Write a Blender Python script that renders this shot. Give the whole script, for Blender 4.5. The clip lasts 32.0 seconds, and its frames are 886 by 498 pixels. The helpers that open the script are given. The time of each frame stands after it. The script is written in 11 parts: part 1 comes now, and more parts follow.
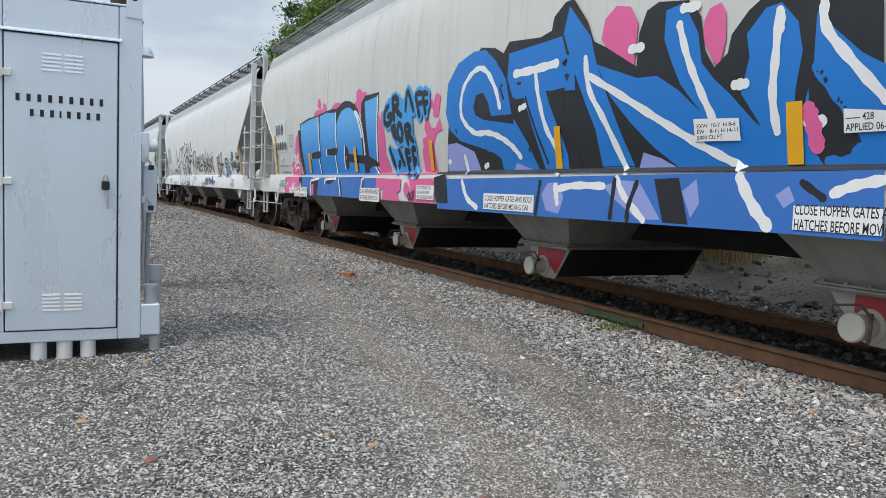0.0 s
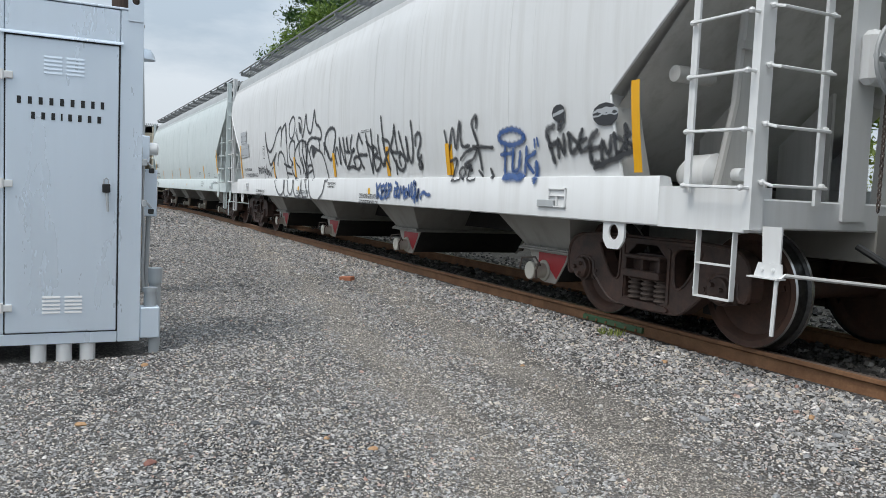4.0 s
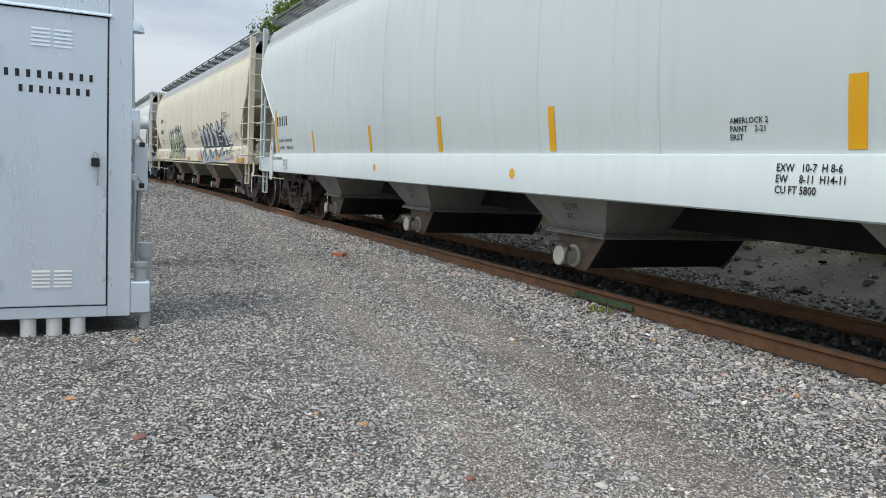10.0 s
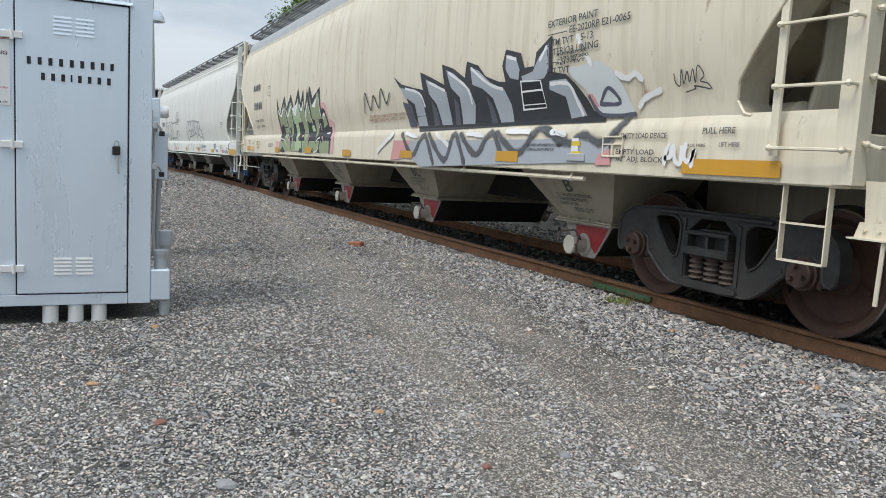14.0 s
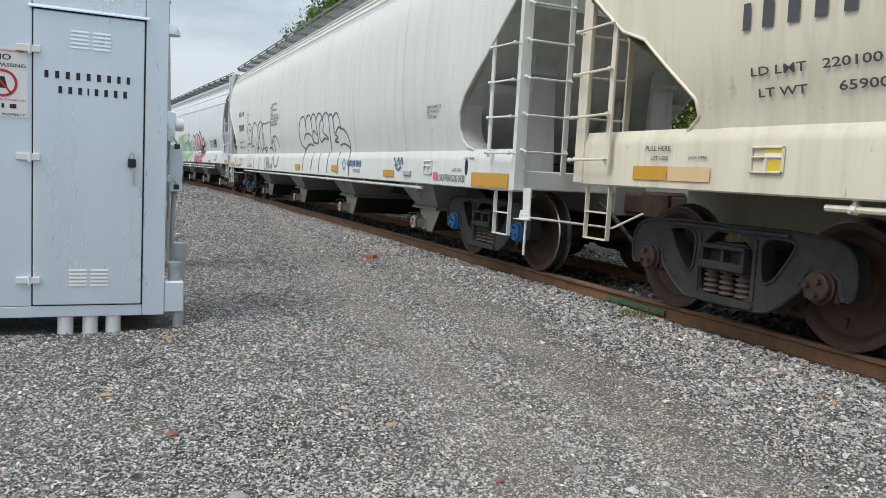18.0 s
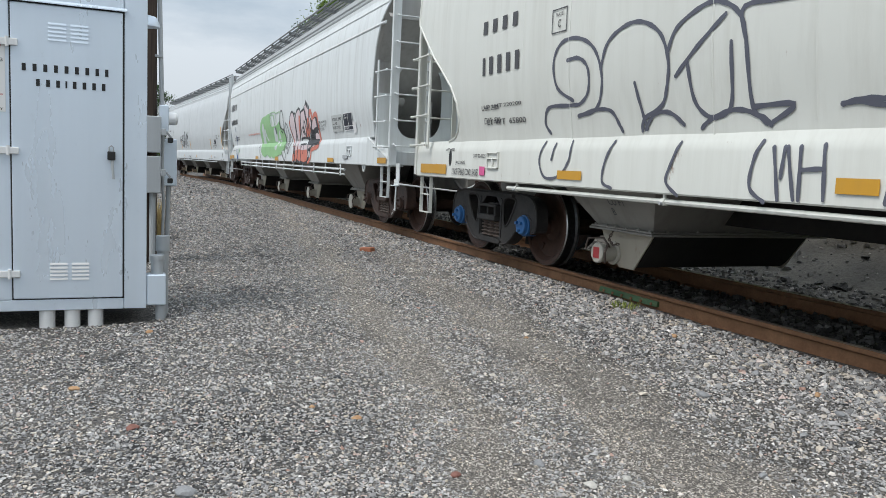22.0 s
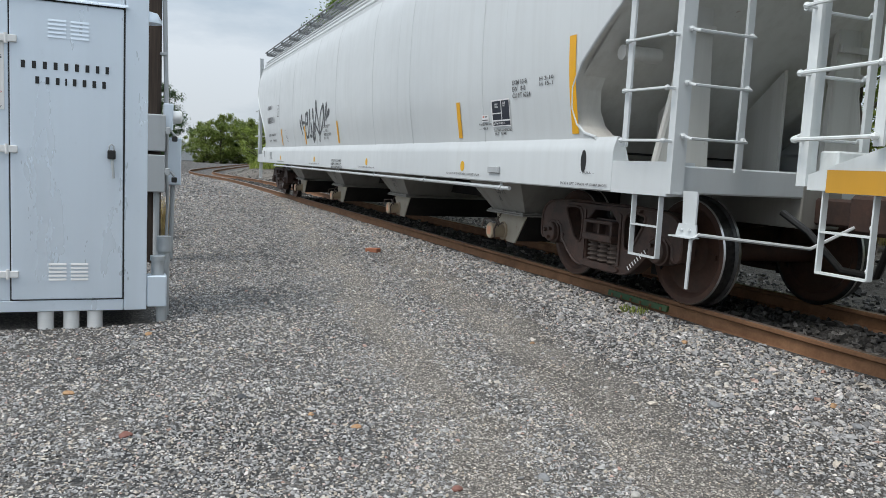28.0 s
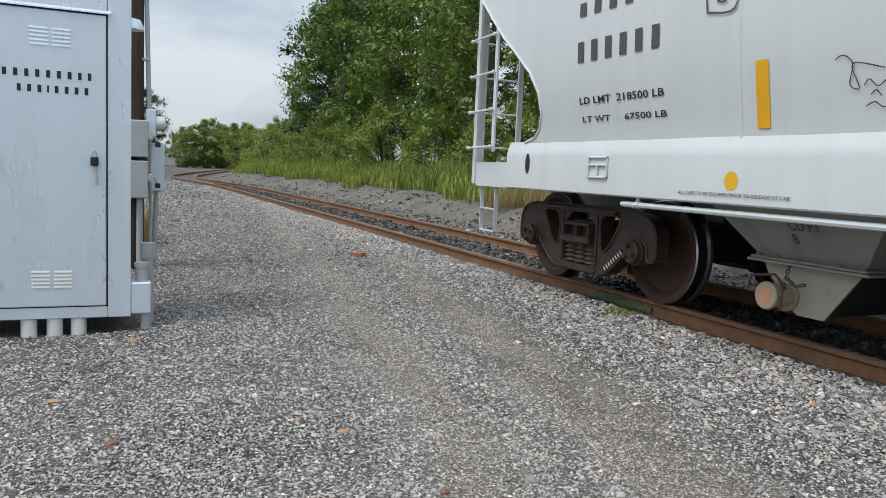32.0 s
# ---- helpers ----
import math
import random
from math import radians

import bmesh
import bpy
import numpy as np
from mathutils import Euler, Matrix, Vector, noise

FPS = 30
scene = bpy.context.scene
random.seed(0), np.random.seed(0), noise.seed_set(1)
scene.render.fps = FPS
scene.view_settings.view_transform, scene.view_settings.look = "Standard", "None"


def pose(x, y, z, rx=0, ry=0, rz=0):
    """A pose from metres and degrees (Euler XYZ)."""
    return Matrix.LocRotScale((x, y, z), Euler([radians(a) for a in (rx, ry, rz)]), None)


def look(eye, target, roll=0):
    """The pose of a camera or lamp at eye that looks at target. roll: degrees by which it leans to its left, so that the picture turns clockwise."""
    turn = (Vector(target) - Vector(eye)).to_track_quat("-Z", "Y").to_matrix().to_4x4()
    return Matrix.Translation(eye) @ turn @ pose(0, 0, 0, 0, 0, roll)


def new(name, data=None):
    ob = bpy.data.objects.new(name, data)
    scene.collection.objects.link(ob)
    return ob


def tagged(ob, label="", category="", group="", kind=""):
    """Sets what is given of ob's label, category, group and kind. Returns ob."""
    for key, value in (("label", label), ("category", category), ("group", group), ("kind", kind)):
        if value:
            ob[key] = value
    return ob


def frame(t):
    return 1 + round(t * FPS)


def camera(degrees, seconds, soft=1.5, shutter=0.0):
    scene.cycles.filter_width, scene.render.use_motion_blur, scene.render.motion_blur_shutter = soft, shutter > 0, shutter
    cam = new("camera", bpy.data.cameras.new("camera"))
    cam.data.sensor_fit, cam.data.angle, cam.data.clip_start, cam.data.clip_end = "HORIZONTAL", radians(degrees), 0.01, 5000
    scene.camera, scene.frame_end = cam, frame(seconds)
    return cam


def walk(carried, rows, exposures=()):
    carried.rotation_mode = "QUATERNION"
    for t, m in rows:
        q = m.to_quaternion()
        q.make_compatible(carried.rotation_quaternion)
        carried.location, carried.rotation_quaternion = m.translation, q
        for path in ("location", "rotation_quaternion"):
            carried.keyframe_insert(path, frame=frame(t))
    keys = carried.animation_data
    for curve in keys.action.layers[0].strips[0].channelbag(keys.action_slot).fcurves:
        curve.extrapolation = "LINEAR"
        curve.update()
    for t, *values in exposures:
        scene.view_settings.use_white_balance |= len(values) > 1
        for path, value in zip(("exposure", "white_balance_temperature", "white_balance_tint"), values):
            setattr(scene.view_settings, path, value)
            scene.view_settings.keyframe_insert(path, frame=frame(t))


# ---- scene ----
cam = camera(59.9, 32.0, soft=0.42)
PATH = [
    (0, (0.072, -4.812, 1.095), (-1.725, -3.945, 0.945), 2.2),
    (0.5, (0.07, -4.813, 1.095), (-1.728, -3.95, 0.947), 2.3),
    (1, (0.067, -4.813, 1.093), (-1.731, -3.949, 0.947), 2.4),
    (1.5, (0.058, -4.81, 1.09), (-1.738, -3.942, 0.945), 2.4),
    (2, (0.06, -4.81, 1.09), (-1.734, -3.938, 0.945), 2.5),
    (2.5, (0.062, -4.813, 1.09), (-1.731, -3.937, 0.946), 2.5),
    (3, (0.061, -4.814, 1.086), (-1.732, -3.939, 0.945), 2.6),
    (3.5, (0.067, -4.819, 1.089), (-1.727, -3.947, 0.95), 2.5),
    (5.5, (0.087, -4.819, 1.091), (-1.714, -3.96, 0.956), 2.6),
    (6, (0.085, -4.812, 1.093), (-1.716, -3.955, 0.955), 2.6),
    (6.5, (0.085, -4.813, 1.092), (-1.717, -3.957, 0.955), 2.6),
    (7, (0.089, -4.812, 1.092), (-1.714, -3.957, 0.955), 2.6),
    (7.5, (0.091, -4.816, 1.096), (-1.711, -3.959, 0.958), 2.6),
    (8, (0.091, -4.814, 1.093), (-1.709, -3.952, 0.955), 2.6),
    (8.5, (0.088, -4.806, 1.095), (-1.708, -3.937, 0.949), 2.6),
    (9, (0.087, -4.801, 1.096), (-1.704, -3.926, 0.933), 2.7),
    (9.5, (0.082, -4.797, 1.087), (-1.705, -3.917, 0.908), 2.8),
    (10, (0.077, -4.803, 1.093), (-1.706, -3.919, 0.896), 2.9),
    (10.5, (0.08, -4.805, 1.092), (-1.702, -3.921, 0.886), 3.0),
    (11, (0.084, -4.803, 1.093), (-1.698, -3.92, 0.881), 2.9),
    (11.5, (0.085, -4.798, 1.089), (-1.698, -3.917, 0.874), 2.8),
    (12, (0.087, -4.795, 1.09), (-1.696, -3.917, 0.871), 2.8),
    (12.5, (0.078, -4.784, 1.089), (-1.709, -3.914, 0.867), 2.8),
    (13, (0.078, -4.792, 1.091), (-1.713, -3.931, 0.866), 2.9),
    (13.5, (0.081, -4.801, 1.082), (-1.715, -3.948, 0.86), 3.0),
    (14, (0.08, -4.807, 1.087), (-1.719, -3.963, 0.863), 3.1),
    (14.5, (0.073, -4.806, 1.088), (-1.73, -3.97, 0.864), 3.2),
    (16.5, (0.058, -4.81, 1.09), (-1.755, -3.992, 0.883), 3.2),
    (17, (0.073, -4.811, 1.092), (-1.743, -3.997, 0.89), 3.2),
    (17.5, (0.078, -4.808, 1.089), (-1.739, -3.996, 0.892), 3.1),
    (18, (0.073, -4.802, 1.081), (-1.744, -3.989, 0.889), 3.1),
    (18.5, (0.074, -4.805, 1.082), (-1.744, -3.992, 0.89), 3.1),
    (19, (0.07, -4.797, 1.082), (-1.75, -3.989, 0.889), 3.0),
    (19.5, (0.069, -4.804, 1.082), (-1.752, -3.998, 0.891), 3.1),
    (20, (0.071, -4.808, 1.083), (-1.75, -4.004, 0.893), 3.0),
    (20.5, (0.085, -4.788, 1.087), (-1.737, -3.988, 0.896), 2.9),
    (21, (0.094, -4.732, 1.08), (-1.731, -3.937, 0.886), 2.8),
    (21.5, (0.108, -4.622, 1.067), (-1.72, -3.837, 0.866), 2.7),
    (22, (0.107, -4.532, 1.066), (-1.726, -3.759, 0.856), 2.6),
    (22.5, (0.02, -4.533, 1.077), (-1.816, -3.77, 0.859), 2.6),
    (23, (-0.031, -4.559, 1.077), (-1.87, -3.802, 0.865), 2.6),
    (23.5, (-0.008, -4.499, 1.076), (-1.848, -3.744, 0.872), 2.6),
    (24, (0.018, -4.462, 1.076), (-1.824, -3.71, 0.875), 2.5),
    (24.5, (0.014, -4.459, 1.072), (-1.827, -3.703, 0.872), 2.6),
    (25, (0.011, -4.461, 1.074), (-1.826, -3.696, 0.872), 2.7),
    (25.5, (0.015, -4.471, 1.076), (-1.818, -3.697, 0.873), 2.9),
    (27.5, (-0.001, -4.475, 1.073), (-1.838, -3.712, 0.862), 3.0),
    (28, (0.004, -4.464, 1.076), (-1.837, -3.711, 0.864), 2.9),
    (28.5, (0.016, -4.461, 1.078), (-1.827, -3.714, 0.869), 2.9),
    (29, (0.024, -4.463, 1.076), (-1.82, -3.717, 0.871), 2.7),
    (29.5, (0.027, -4.462, 1.08), (-1.817, -3.715, 0.876), 2.6),
    (30, (0.021, -4.456, 1.074), (-1.822, -3.705, 0.873), 2.4),
    (30.5, (0.02, -4.458, 1.082), (-1.819, -3.698, 0.878), 2.4),
    (31, (0.017, -4.453, 1.082), (-1.819, -3.685, 0.878), 2.4),
    (31.5, (0.017, -4.459, 1.087), (-1.814, -3.681, 0.882), 2.3),
    (32, (0.024, -4.474, 1.084), (-1.803, -3.685, 0.882), 2.5),
]
walk(cam, [(t, look(eye, target, roll)) for t, eye, target, roll in PATH])

from mathutils.geometry import tessellate_polygon

# ---------------------------------------------------------------- world, sun, exposure
def build_world():
    w = bpy.data.worlds.new("overcast_sky")
    scene.world = w
    w.use_nodes = True
    n, l = w.node_tree.nodes, w.node_tree.links
    bg = n["Background"]
    sky = n.new("ShaderNodeTexSky")
    sky.sky_type, sky.sun_disc = "NISHITA", False
    sky.sun_elevation, sky.sun_rotation = radians(52), radians(SUN_TURN)
    sky.air_density, sky.dust_density = 1.0, 1.5
    skyb = n.new("ShaderNodeMix"); skyb.data_type = "RGBA"; skyb.blend_type = "MULTIPLY"
    skyb.inputs[0].default_value = 1.0
    l.new(sky.outputs[0], skyb.inputs[6])
    skyb.inputs[7].default_value = (0.09, 0.09, 0.09, 1)
    tc = n.new("ShaderNodeTexCoord")
    mp = n.new("ShaderNodeMapping"); mp.inputs["Scale"].default_value = (1.6, 1.6, 5.5)
    l.new(tc.outputs["Generated"], mp.inputs[0])
    no = n.new("ShaderNodeTexNoise"); no.inputs["Scale"].default_value = 1.7
    no.inputs["Detail"].default_value = 7; no.inputs["Roughness"].default_value = 0.55
    l.new(mp.outputs[0], no.inputs[0])
    rp = n.new("ShaderNodeValToRGB")
    rp.color_ramp.elements[0].position, rp.color_ramp.elements[0].color = 0.38, (0.47, 0.56, 0.65, 1)
    rp.color_ramp.elements[1].position, rp.color_ramp.elements[1].color = 0.60, (0.75, 0.815, 0.88, 1)
    l.new(no.outputs[0], rp.inputs[0])
    mx = n.new("ShaderNodeMix"); mx.data_type = "RGBA"; mx.inputs[0].default_value = 0.9
    l.new(skyb.outputs[2], mx.inputs[6]); l.new(rp.outputs[0], mx.inputs[7])
    xyz = n.new("ShaderNodeSeparateXYZ"); l.new(tc.outputs["Generated"], xyz.inputs[0])
    rise = n.new("ShaderNodeMapRange")
    for q, v in (("From Min", 0.0), ("From Max", 1.0), ("To Min", 0.58), ("To Max", 1.5)):
        rise.inputs[q].default_value = v
    l.new(xyz.outputs[2], rise.inputs["Value"])
    over = n.new("ShaderNodeMix"); over.data_type = "RGBA"; over.blend_type = "MULTIPLY"; over.inputs[0].default_value = 1.0
    l.new(mx.outputs[2], over.inputs[6]); l.new(rise.outputs[0], over.inputs[7])
    l.new(over.outputs[2], bg.inputs[0])
    bg.inputs[1].default_value = SKY


SUN_TURN, SKY = 167.0, 1.46
build_world()
sun = new("sun", bpy.data.lights.new("sun", "SUN"))
sun.data.energy, sun.data.angle, sun.data.color = 2.1, radians(24), (1.0, 0.96, 0.9)
sun.matrix_world = look((2.8, -12, 20), (0, 0, 0))


# ---------------------------------------------------------------- mesh helpers
class Geo:
    """Collects faces for one mesh."""

    def __init__(self):
        self.v, self.f = [], []

    def add(self, verts, faces):
        o = len(self.v)
        self.v += [tuple(p) for p in verts]
        self.f += [tuple(i + o for i in q) for q in faces]
        return self

    def box(self, x0, x1, y0, y1, z0, z1, m=None):
        vs = [(x, y, z) for x in (x0, x1) for y in (y0, y1) for z in (z0, z1)]
        if m is not None:
            vs = [m @ Vector(p) for p in vs]
        return self.add(vs, [(0, 1, 3, 2), (4, 6, 7, 5), (0, 4, 5, 1), (2, 3, 7, 6), (0, 2, 6, 4), (1, 5, 7, 3)])

    def cbox(self, x0, x1, y0, y1, z0, z1, c=0.01):
        """A box with chamfered edges along its longest axis and at its ends."""
        b = bmesh.new()
        bmesh.ops.create_cube(b, size=1)
        for q in b.verts:
            q.co = ((x0 + x1) / 2 + q.co.x * (x1 - x0), (y0 + y1) / 2 + q.co.y * (y1 - y0), (z0 + z1) / 2 + q.co.z * (z1 - z0))
        bmesh.ops.bevel(b, geom=b.edges[:], offset=c, segments=1, affect="EDGES")
        b.verts.index_update()
        self.add([q.co[:] for q in b.verts], [[q.index for q in f.verts] for f in b.faces])
        b.free()
        return self

    def prism(self, poly, axis, a, b):
        """A polygon of (u, v) pushed along an axis from a to b. axis y: u = x, v = z; x: u = y, v = z; z: u = x, v = y."""
        put = {"y": lambda u, v, w: (u, w, v), "x": lambda u, v, w: (w, u, v), "z": lambda u, v, w: (u, v, w)}[axis]
        n = len(poly)
        vs = [put(u, v, a) for u, v in poly] + [put(u, v, b) for u, v in poly]
        fs = [tuple(range(n)), tuple(range(2 * n - 1, n - 1, -1))] + [(i, (i + 1) % n, n + (i + 1) % n, n + i) for i in range(n)]
        return self.add(vs, fs)

    def tube(self, pts, r, seg=8, closed=False):
        """A round bar along points."""
        pts = [Vector(p) for p in pts]
        n = len(pts)
        rings, prev = [], None
        for i, p in enumerate(pts):
            a = pts[(i - 1) % n] if (i or closed) else p
            b = pts[(i + 1) % n] if (i < n - 1 or closed) else p
            d = (b - a).normalized()
            if prev is None:
                u = d.orthogonal().normalized()
            else:
                u = (prev - d * prev.dot(d))
                u = u.normalized() if u.length > 1e-6 else d.orthogonal().normalized()
            prev = u
            w = d.cross(u)
            rr = r[i] if isinstance(r, (list, tuple)) else r
            rings.append([p + (u * math.cos(k * math.tau / seg) + w * math.sin(k * math.tau / seg)) * rr for k in range(seg)])
        vs = [q for ring in rings for q in ring]
        fs = []
        for i in range(n if closed else n - 1):
            j = (i + 1) % n
            fs += [(i * seg + k, i * seg + (k + 1) % seg, j * seg + (k + 1) % seg, j * seg + k) for k in range(seg)]
        if not closed:
            fs += [tuple(range(seg - 1, -1, -1)), tuple(range((n - 1) * seg, n * seg))]
        return self.add(vs, fs)

    def lathe(self, prof, at, axis="y", seg=32):
        """A profile of (radius, along) turned round an axis through at."""
        rows = len(prof)
        vs = []
        for r, h in prof:
            for k in range(seg):
                a = k * math.tau / seg
                c, s = r * math.cos(a), r * math.sin(a)
                p = {"y": (c, h, s), "x": (h, c, s), "z": (c, s, h)}[axis]
                vs.append((p[0] + at[0], p[1] + at[1], p[2] + at[2]))
        fs = [(i * seg + k, i * seg + (k + 1) % seg, (i + 1) * seg + (k + 1) % seg, (i + 1) * seg + k) for i in range(rows - 1) for k in range(seg)]
        if prof[0][0] > 1e-5:
            fs.append(tuple(range(seg - 1, -1, -1)))
        if prof[-1][0] > 1e-5:
            fs.append(tuple(range((rows - 1) * seg, rows * seg)))
        return self.add(vs, fs)

    def grid(self, fn, us, vs):
        """A sheet fn(u, v) over two lists of values."""
        m = len(vs)
        pts = [fn(u, v) for u in us for v in vs]
        return self.add(pts, [(i * m + j, (i + 1) * m + j, (i + 1) * m + j + 1, i * m + j + 1) for i in range(len(us) - 1) for j in range(m - 1)])

    def mesh(self, name, mat, smooth=35.0):
        me = bpy.data.meshes.new(name)
        me.from_pydata(self.v, [], self.f)
        b = bmesh.new()
        b.from_mesh(me)
        bmesh.ops.recalc_face_normals(b, faces=b.faces[:])
        b.to_mesh(me)
        b.free()
        if smooth:
            me.shade_smooth()
            me.set_sharp_from_angle(angle=radians(smooth))
        if mat:
            me.materials.append(mat)
        return me


def part(name, geo, mat, parent=None, label="", at=None, smooth=35.0):
    """One mesh object under a thing or part. geo: a Geo or a mesh."""
    me = geo if isinstance(geo, bpy.types.Mesh) else geo.mesh(name, mat, smooth)
    ob = new(name, me)
    if parent is not None:
        ob.parent = parent
    if at is not None:
        ob.matrix_basis = at
    if label:
        ob["label"] = label
    return ob


def thing(name, m=None, **tags):
    ob = new(name)
    ob.empty_display_size = 0.2
    if m is not None:
        ob.matrix_basis = m
    return tagged(ob, **tags)


def frange(a, b, n):
    return [a + (b - a) * i / (n - 1) for i in range(n)]


# ---------------------------------------------------------------- materials
def material(name, build, rough=0.6, metal=0.0):
    m = bpy.data.materials.new(name)
    m.use_nodes = True
    n, l = m.node_tree.nodes, m.node_tree.links
    bs = n["Principled BSDF"]
    bs.inputs["Roughness"].default_value = rough
    bs.inputs["Metallic"].default_value = metal
    if isinstance(build, tuple):
        bs.inputs["Base Color"].default_value = (*build, 1)
    else:
        build(n, l, bs)
    return m


def ntex(n, l, scale, detail=5, rough=0.6, stretch=None, coord="Object", kind="ShaderNodeTexNoise"):
    tc = n.new("ShaderNodeTexCoord")
    t = n.new(kind)
    t.inputs["Scale"].default_value = scale
    if kind == "ShaderNodeTexNoise":
        t.inputs["Detail"].default_value = detail
        t.inputs["Roughness"].default_value = rough
    src = tc.outputs[coord]
    if stretch:
        mp = n.new("ShaderNodeMapping")
        mp.inputs["Scale"].default_value = stretch
        l.new(src, mp.inputs[0])
        src = mp.outputs[0]
    l.new(src, t.inputs["Vector"])
    return t.outputs[0]


def ramp(n, l, src, stops):
    r = n.new("ShaderNodeValToRGB")
    e = r.color_ramp.elements
    while len(e) < len(stops):
        e.new(0.5)
    for q, (p, c) in zip(e, stops):
        q.position, q.color = p, (*c, 1) if len(c) == 3 else c
    l.new(src, r.inputs[0])
    return r.outputs[0]


def mix(n, l, fac, a, b, blend="MIX"):
    m = n.new("ShaderNodeMix")
    m.data_type, m.blend_type = "RGBA", blend
    for sock, val in ((m.inputs[0], fac), (m.inputs[6], a), (m.inputs[7], b)):
        if isinstance(val, (int, float)):
            sock.default_value = val
        elif isinstance(val, tuple):
            sock.default_value = (*val, 1)
        else:
            l.new(val, sock)
    return m.outputs[2]


def bump(n, l, bs, src, strength=0.3, dist=0.01):
    b = n.new("ShaderNodeBump")
    b.inputs["Strength"].default_value, b.inputs["Distance"].default_value = strength, dist
    l.new(src, b.inputs["Height"])
    l.new(b.outputs[0], bs.inputs["Normal"])


def gray(v):
    return (v, v, v)


def paint_mat(name, col, dirt=(0.35, 0.31, 0.25), amount=0.35, rust=0.0, rough=0.42):
    """Weathered paint: broad clouds, vertical streaks of dirt, a few rust spots."""
    def b(n, l, bs):
        streak = ramp(n, l, ntex(n, l, 3.0, 6, 0.65, (2.2, 2.2, 0.12)), [(0.45, gray(0)), (0.75, gray(1))])
        cloud = ramp(n, l, ntex(n, l, 0.9, 6, 0.6), [(0.35, gray(0)), (0.8, gray(1))])
        c = mix(n, l, streak, col, tuple(a * (1 - amount) + d * amount for a, d in zip(col, dirt)))
        c = mix(n, l, cloud, c, tuple(a * 0.93 for a in col))
        if rust:
            spots = ramp(n, l, ntex(n, l, 6.0, 8, 0.7, (1, 1, 0.35)), [(0.68 - 0.1 * rust, gray(0)), (0.76, gray(1))])
            c = mix(n, l, spots, c, (0.22, 0.09, 0.03))
        l.new(c, bs.inputs["Base Color"])
        rr = ramp(n, l, ntex(n, l, 3.0, 2), [(0.3, gray(rough - 0.05)), (0.8, gray(rough + 0.15))])
        l.new(rr, bs.inputs["Roughness"])
        bump(n, l, bs, ntex(n, l, 1.3, 2, 0.5, (1.3, 1.0, 0.35)), 0.16, 0.02)
    return material(name, b)


def rust_mat(name, a, b_, scale=7.0, rough=0.85, metal=0.0):
    def b(n, l, bs):
        c = ramp(n, l, ntex(n, l, scale, 8, 0.7), [(0.3, a), (0.7, b_)])
        fine = ramp(n, l, ntex(n, l, scale * 9, 4), [(0.4, gray(0.75)), (0.65, gray(1.0))])
        l.new(mix(n, l, 0.7, c, fine, "MULTIPLY"), bs.inputs["Base Color"])
        bump(n, l, bs, ntex(n, l, scale * 6, 6), 0.35, 0.006)
    return material(name, b, rough, metal)

def sheet_mat(name, col):
    """Bare aluminium sheet, brushed upright, with dull and bright runs."""
    def b(n, l, bs):
        run = ramp(n, l, ntex(n, l, 2.5, 6, 0.6, (2.0, 2.0, 0.10)), [(0.35, tuple(c * 0.95 for c in col)), (0.7, col)])
        spot = ramp(n, l, ntex(n, l, 14, 6, 0.6), [(0.64, gray(1)), (0.78, gray(0.9))])
        l.new(mix(n, l, 0.8, run, spot, "MULTIPLY"), bs.inputs["Base Color"])
        l.new(ramp(n, l, ntex(n, l, 3.0, 5, 0.6, (1, 1, 0.3)), [(0.3, gray(0.24)), (0.75, gray(0.40))]), bs.inputs["Roughness"])
        bump(n, l, bs, ntex(n, l, 1.1, 3), 0.10, 0.03)
    return material(name, b, 0.3, 0.3)


RAIL_RUST = rust_mat("rail_rust", (0.16, 0.075, 0.035), (0.27, 0.14, 0.07), 5)
RAIL_TOP = material("polished_rail_head", lambda n, l, bs: l.new(ramp(n, l, ntex(n, l, 6, 5, 0.6, (0.2, 6, 1)), [(0.3, (0.16, 0.10, 0.07)), (0.7, (0.34, 0.28, 0.24))]), bs.inputs["Base Color"]), 0.42, 0.5)
GREEN_PAINT = paint_mat("green_joint_paint", (0.035, 0.105, 0.04), (0.15, 0.09, 0.05), 0.6, 0.3, 0.6)
WHEEL_RUST = rust_mat("wheel_rust", (0.05, 0.026, 0.018), (0.105, 0.05, 0.032), 4, 0.65)
WHEEL_STEEL = material("polished_tread", lambda n, l, bs: l.new(ramp(n, l, ntex(n, l, 30, 4), [(0.3, gray(0.05)), (0.7, gray(0.11))]), bs.inputs["Base Color"]), 0.3, 0.85)
RIM_STEEL = material("bright_rim", gray(0.55), 0.3, 1.0)
TRUCK_BROWN = rust_mat("truck_brown", (0.022, 0.016, 0.014), (0.095, 0.05, 0.036), 4, 0.62)
TRUCK_GREY = rust_mat("truck_grey", (0.017, 0.0165, 0.0165), (0.055, 0.05, 0.047), 5, 0.66)
SPRING = rust_mat("spring_rust", (0.055, 0.042, 0.036), (0.15, 0.11, 0.09), 12, 0.6)
BLUE_CAP = paint_mat("blue_bearing_cap", (0.03, 0.14, 0.36), (0.08, 0.06, 0.05), 0.4, 0.2, 0.5)
# near-black for parts below the body: the shade there is in the colour
DARK = rust_mat("shaded_dark_underframe", (0.010, 0.0095, 0.0095), (0.028, 0.025, 0.023), 3, 0.85)
BOARD = paint_mat("dull_galvanised_board", (0.24, 0.25, 0.255), (0.12, 0.12, 0.12), 0.4, 0.0, 0.5)
ROOF_GREY = paint_mat("weathered_roof_metal", (0.36, 0.38, 0.385), (0.22, 0.22, 0.21), 0.35, 0.0, 0.45)
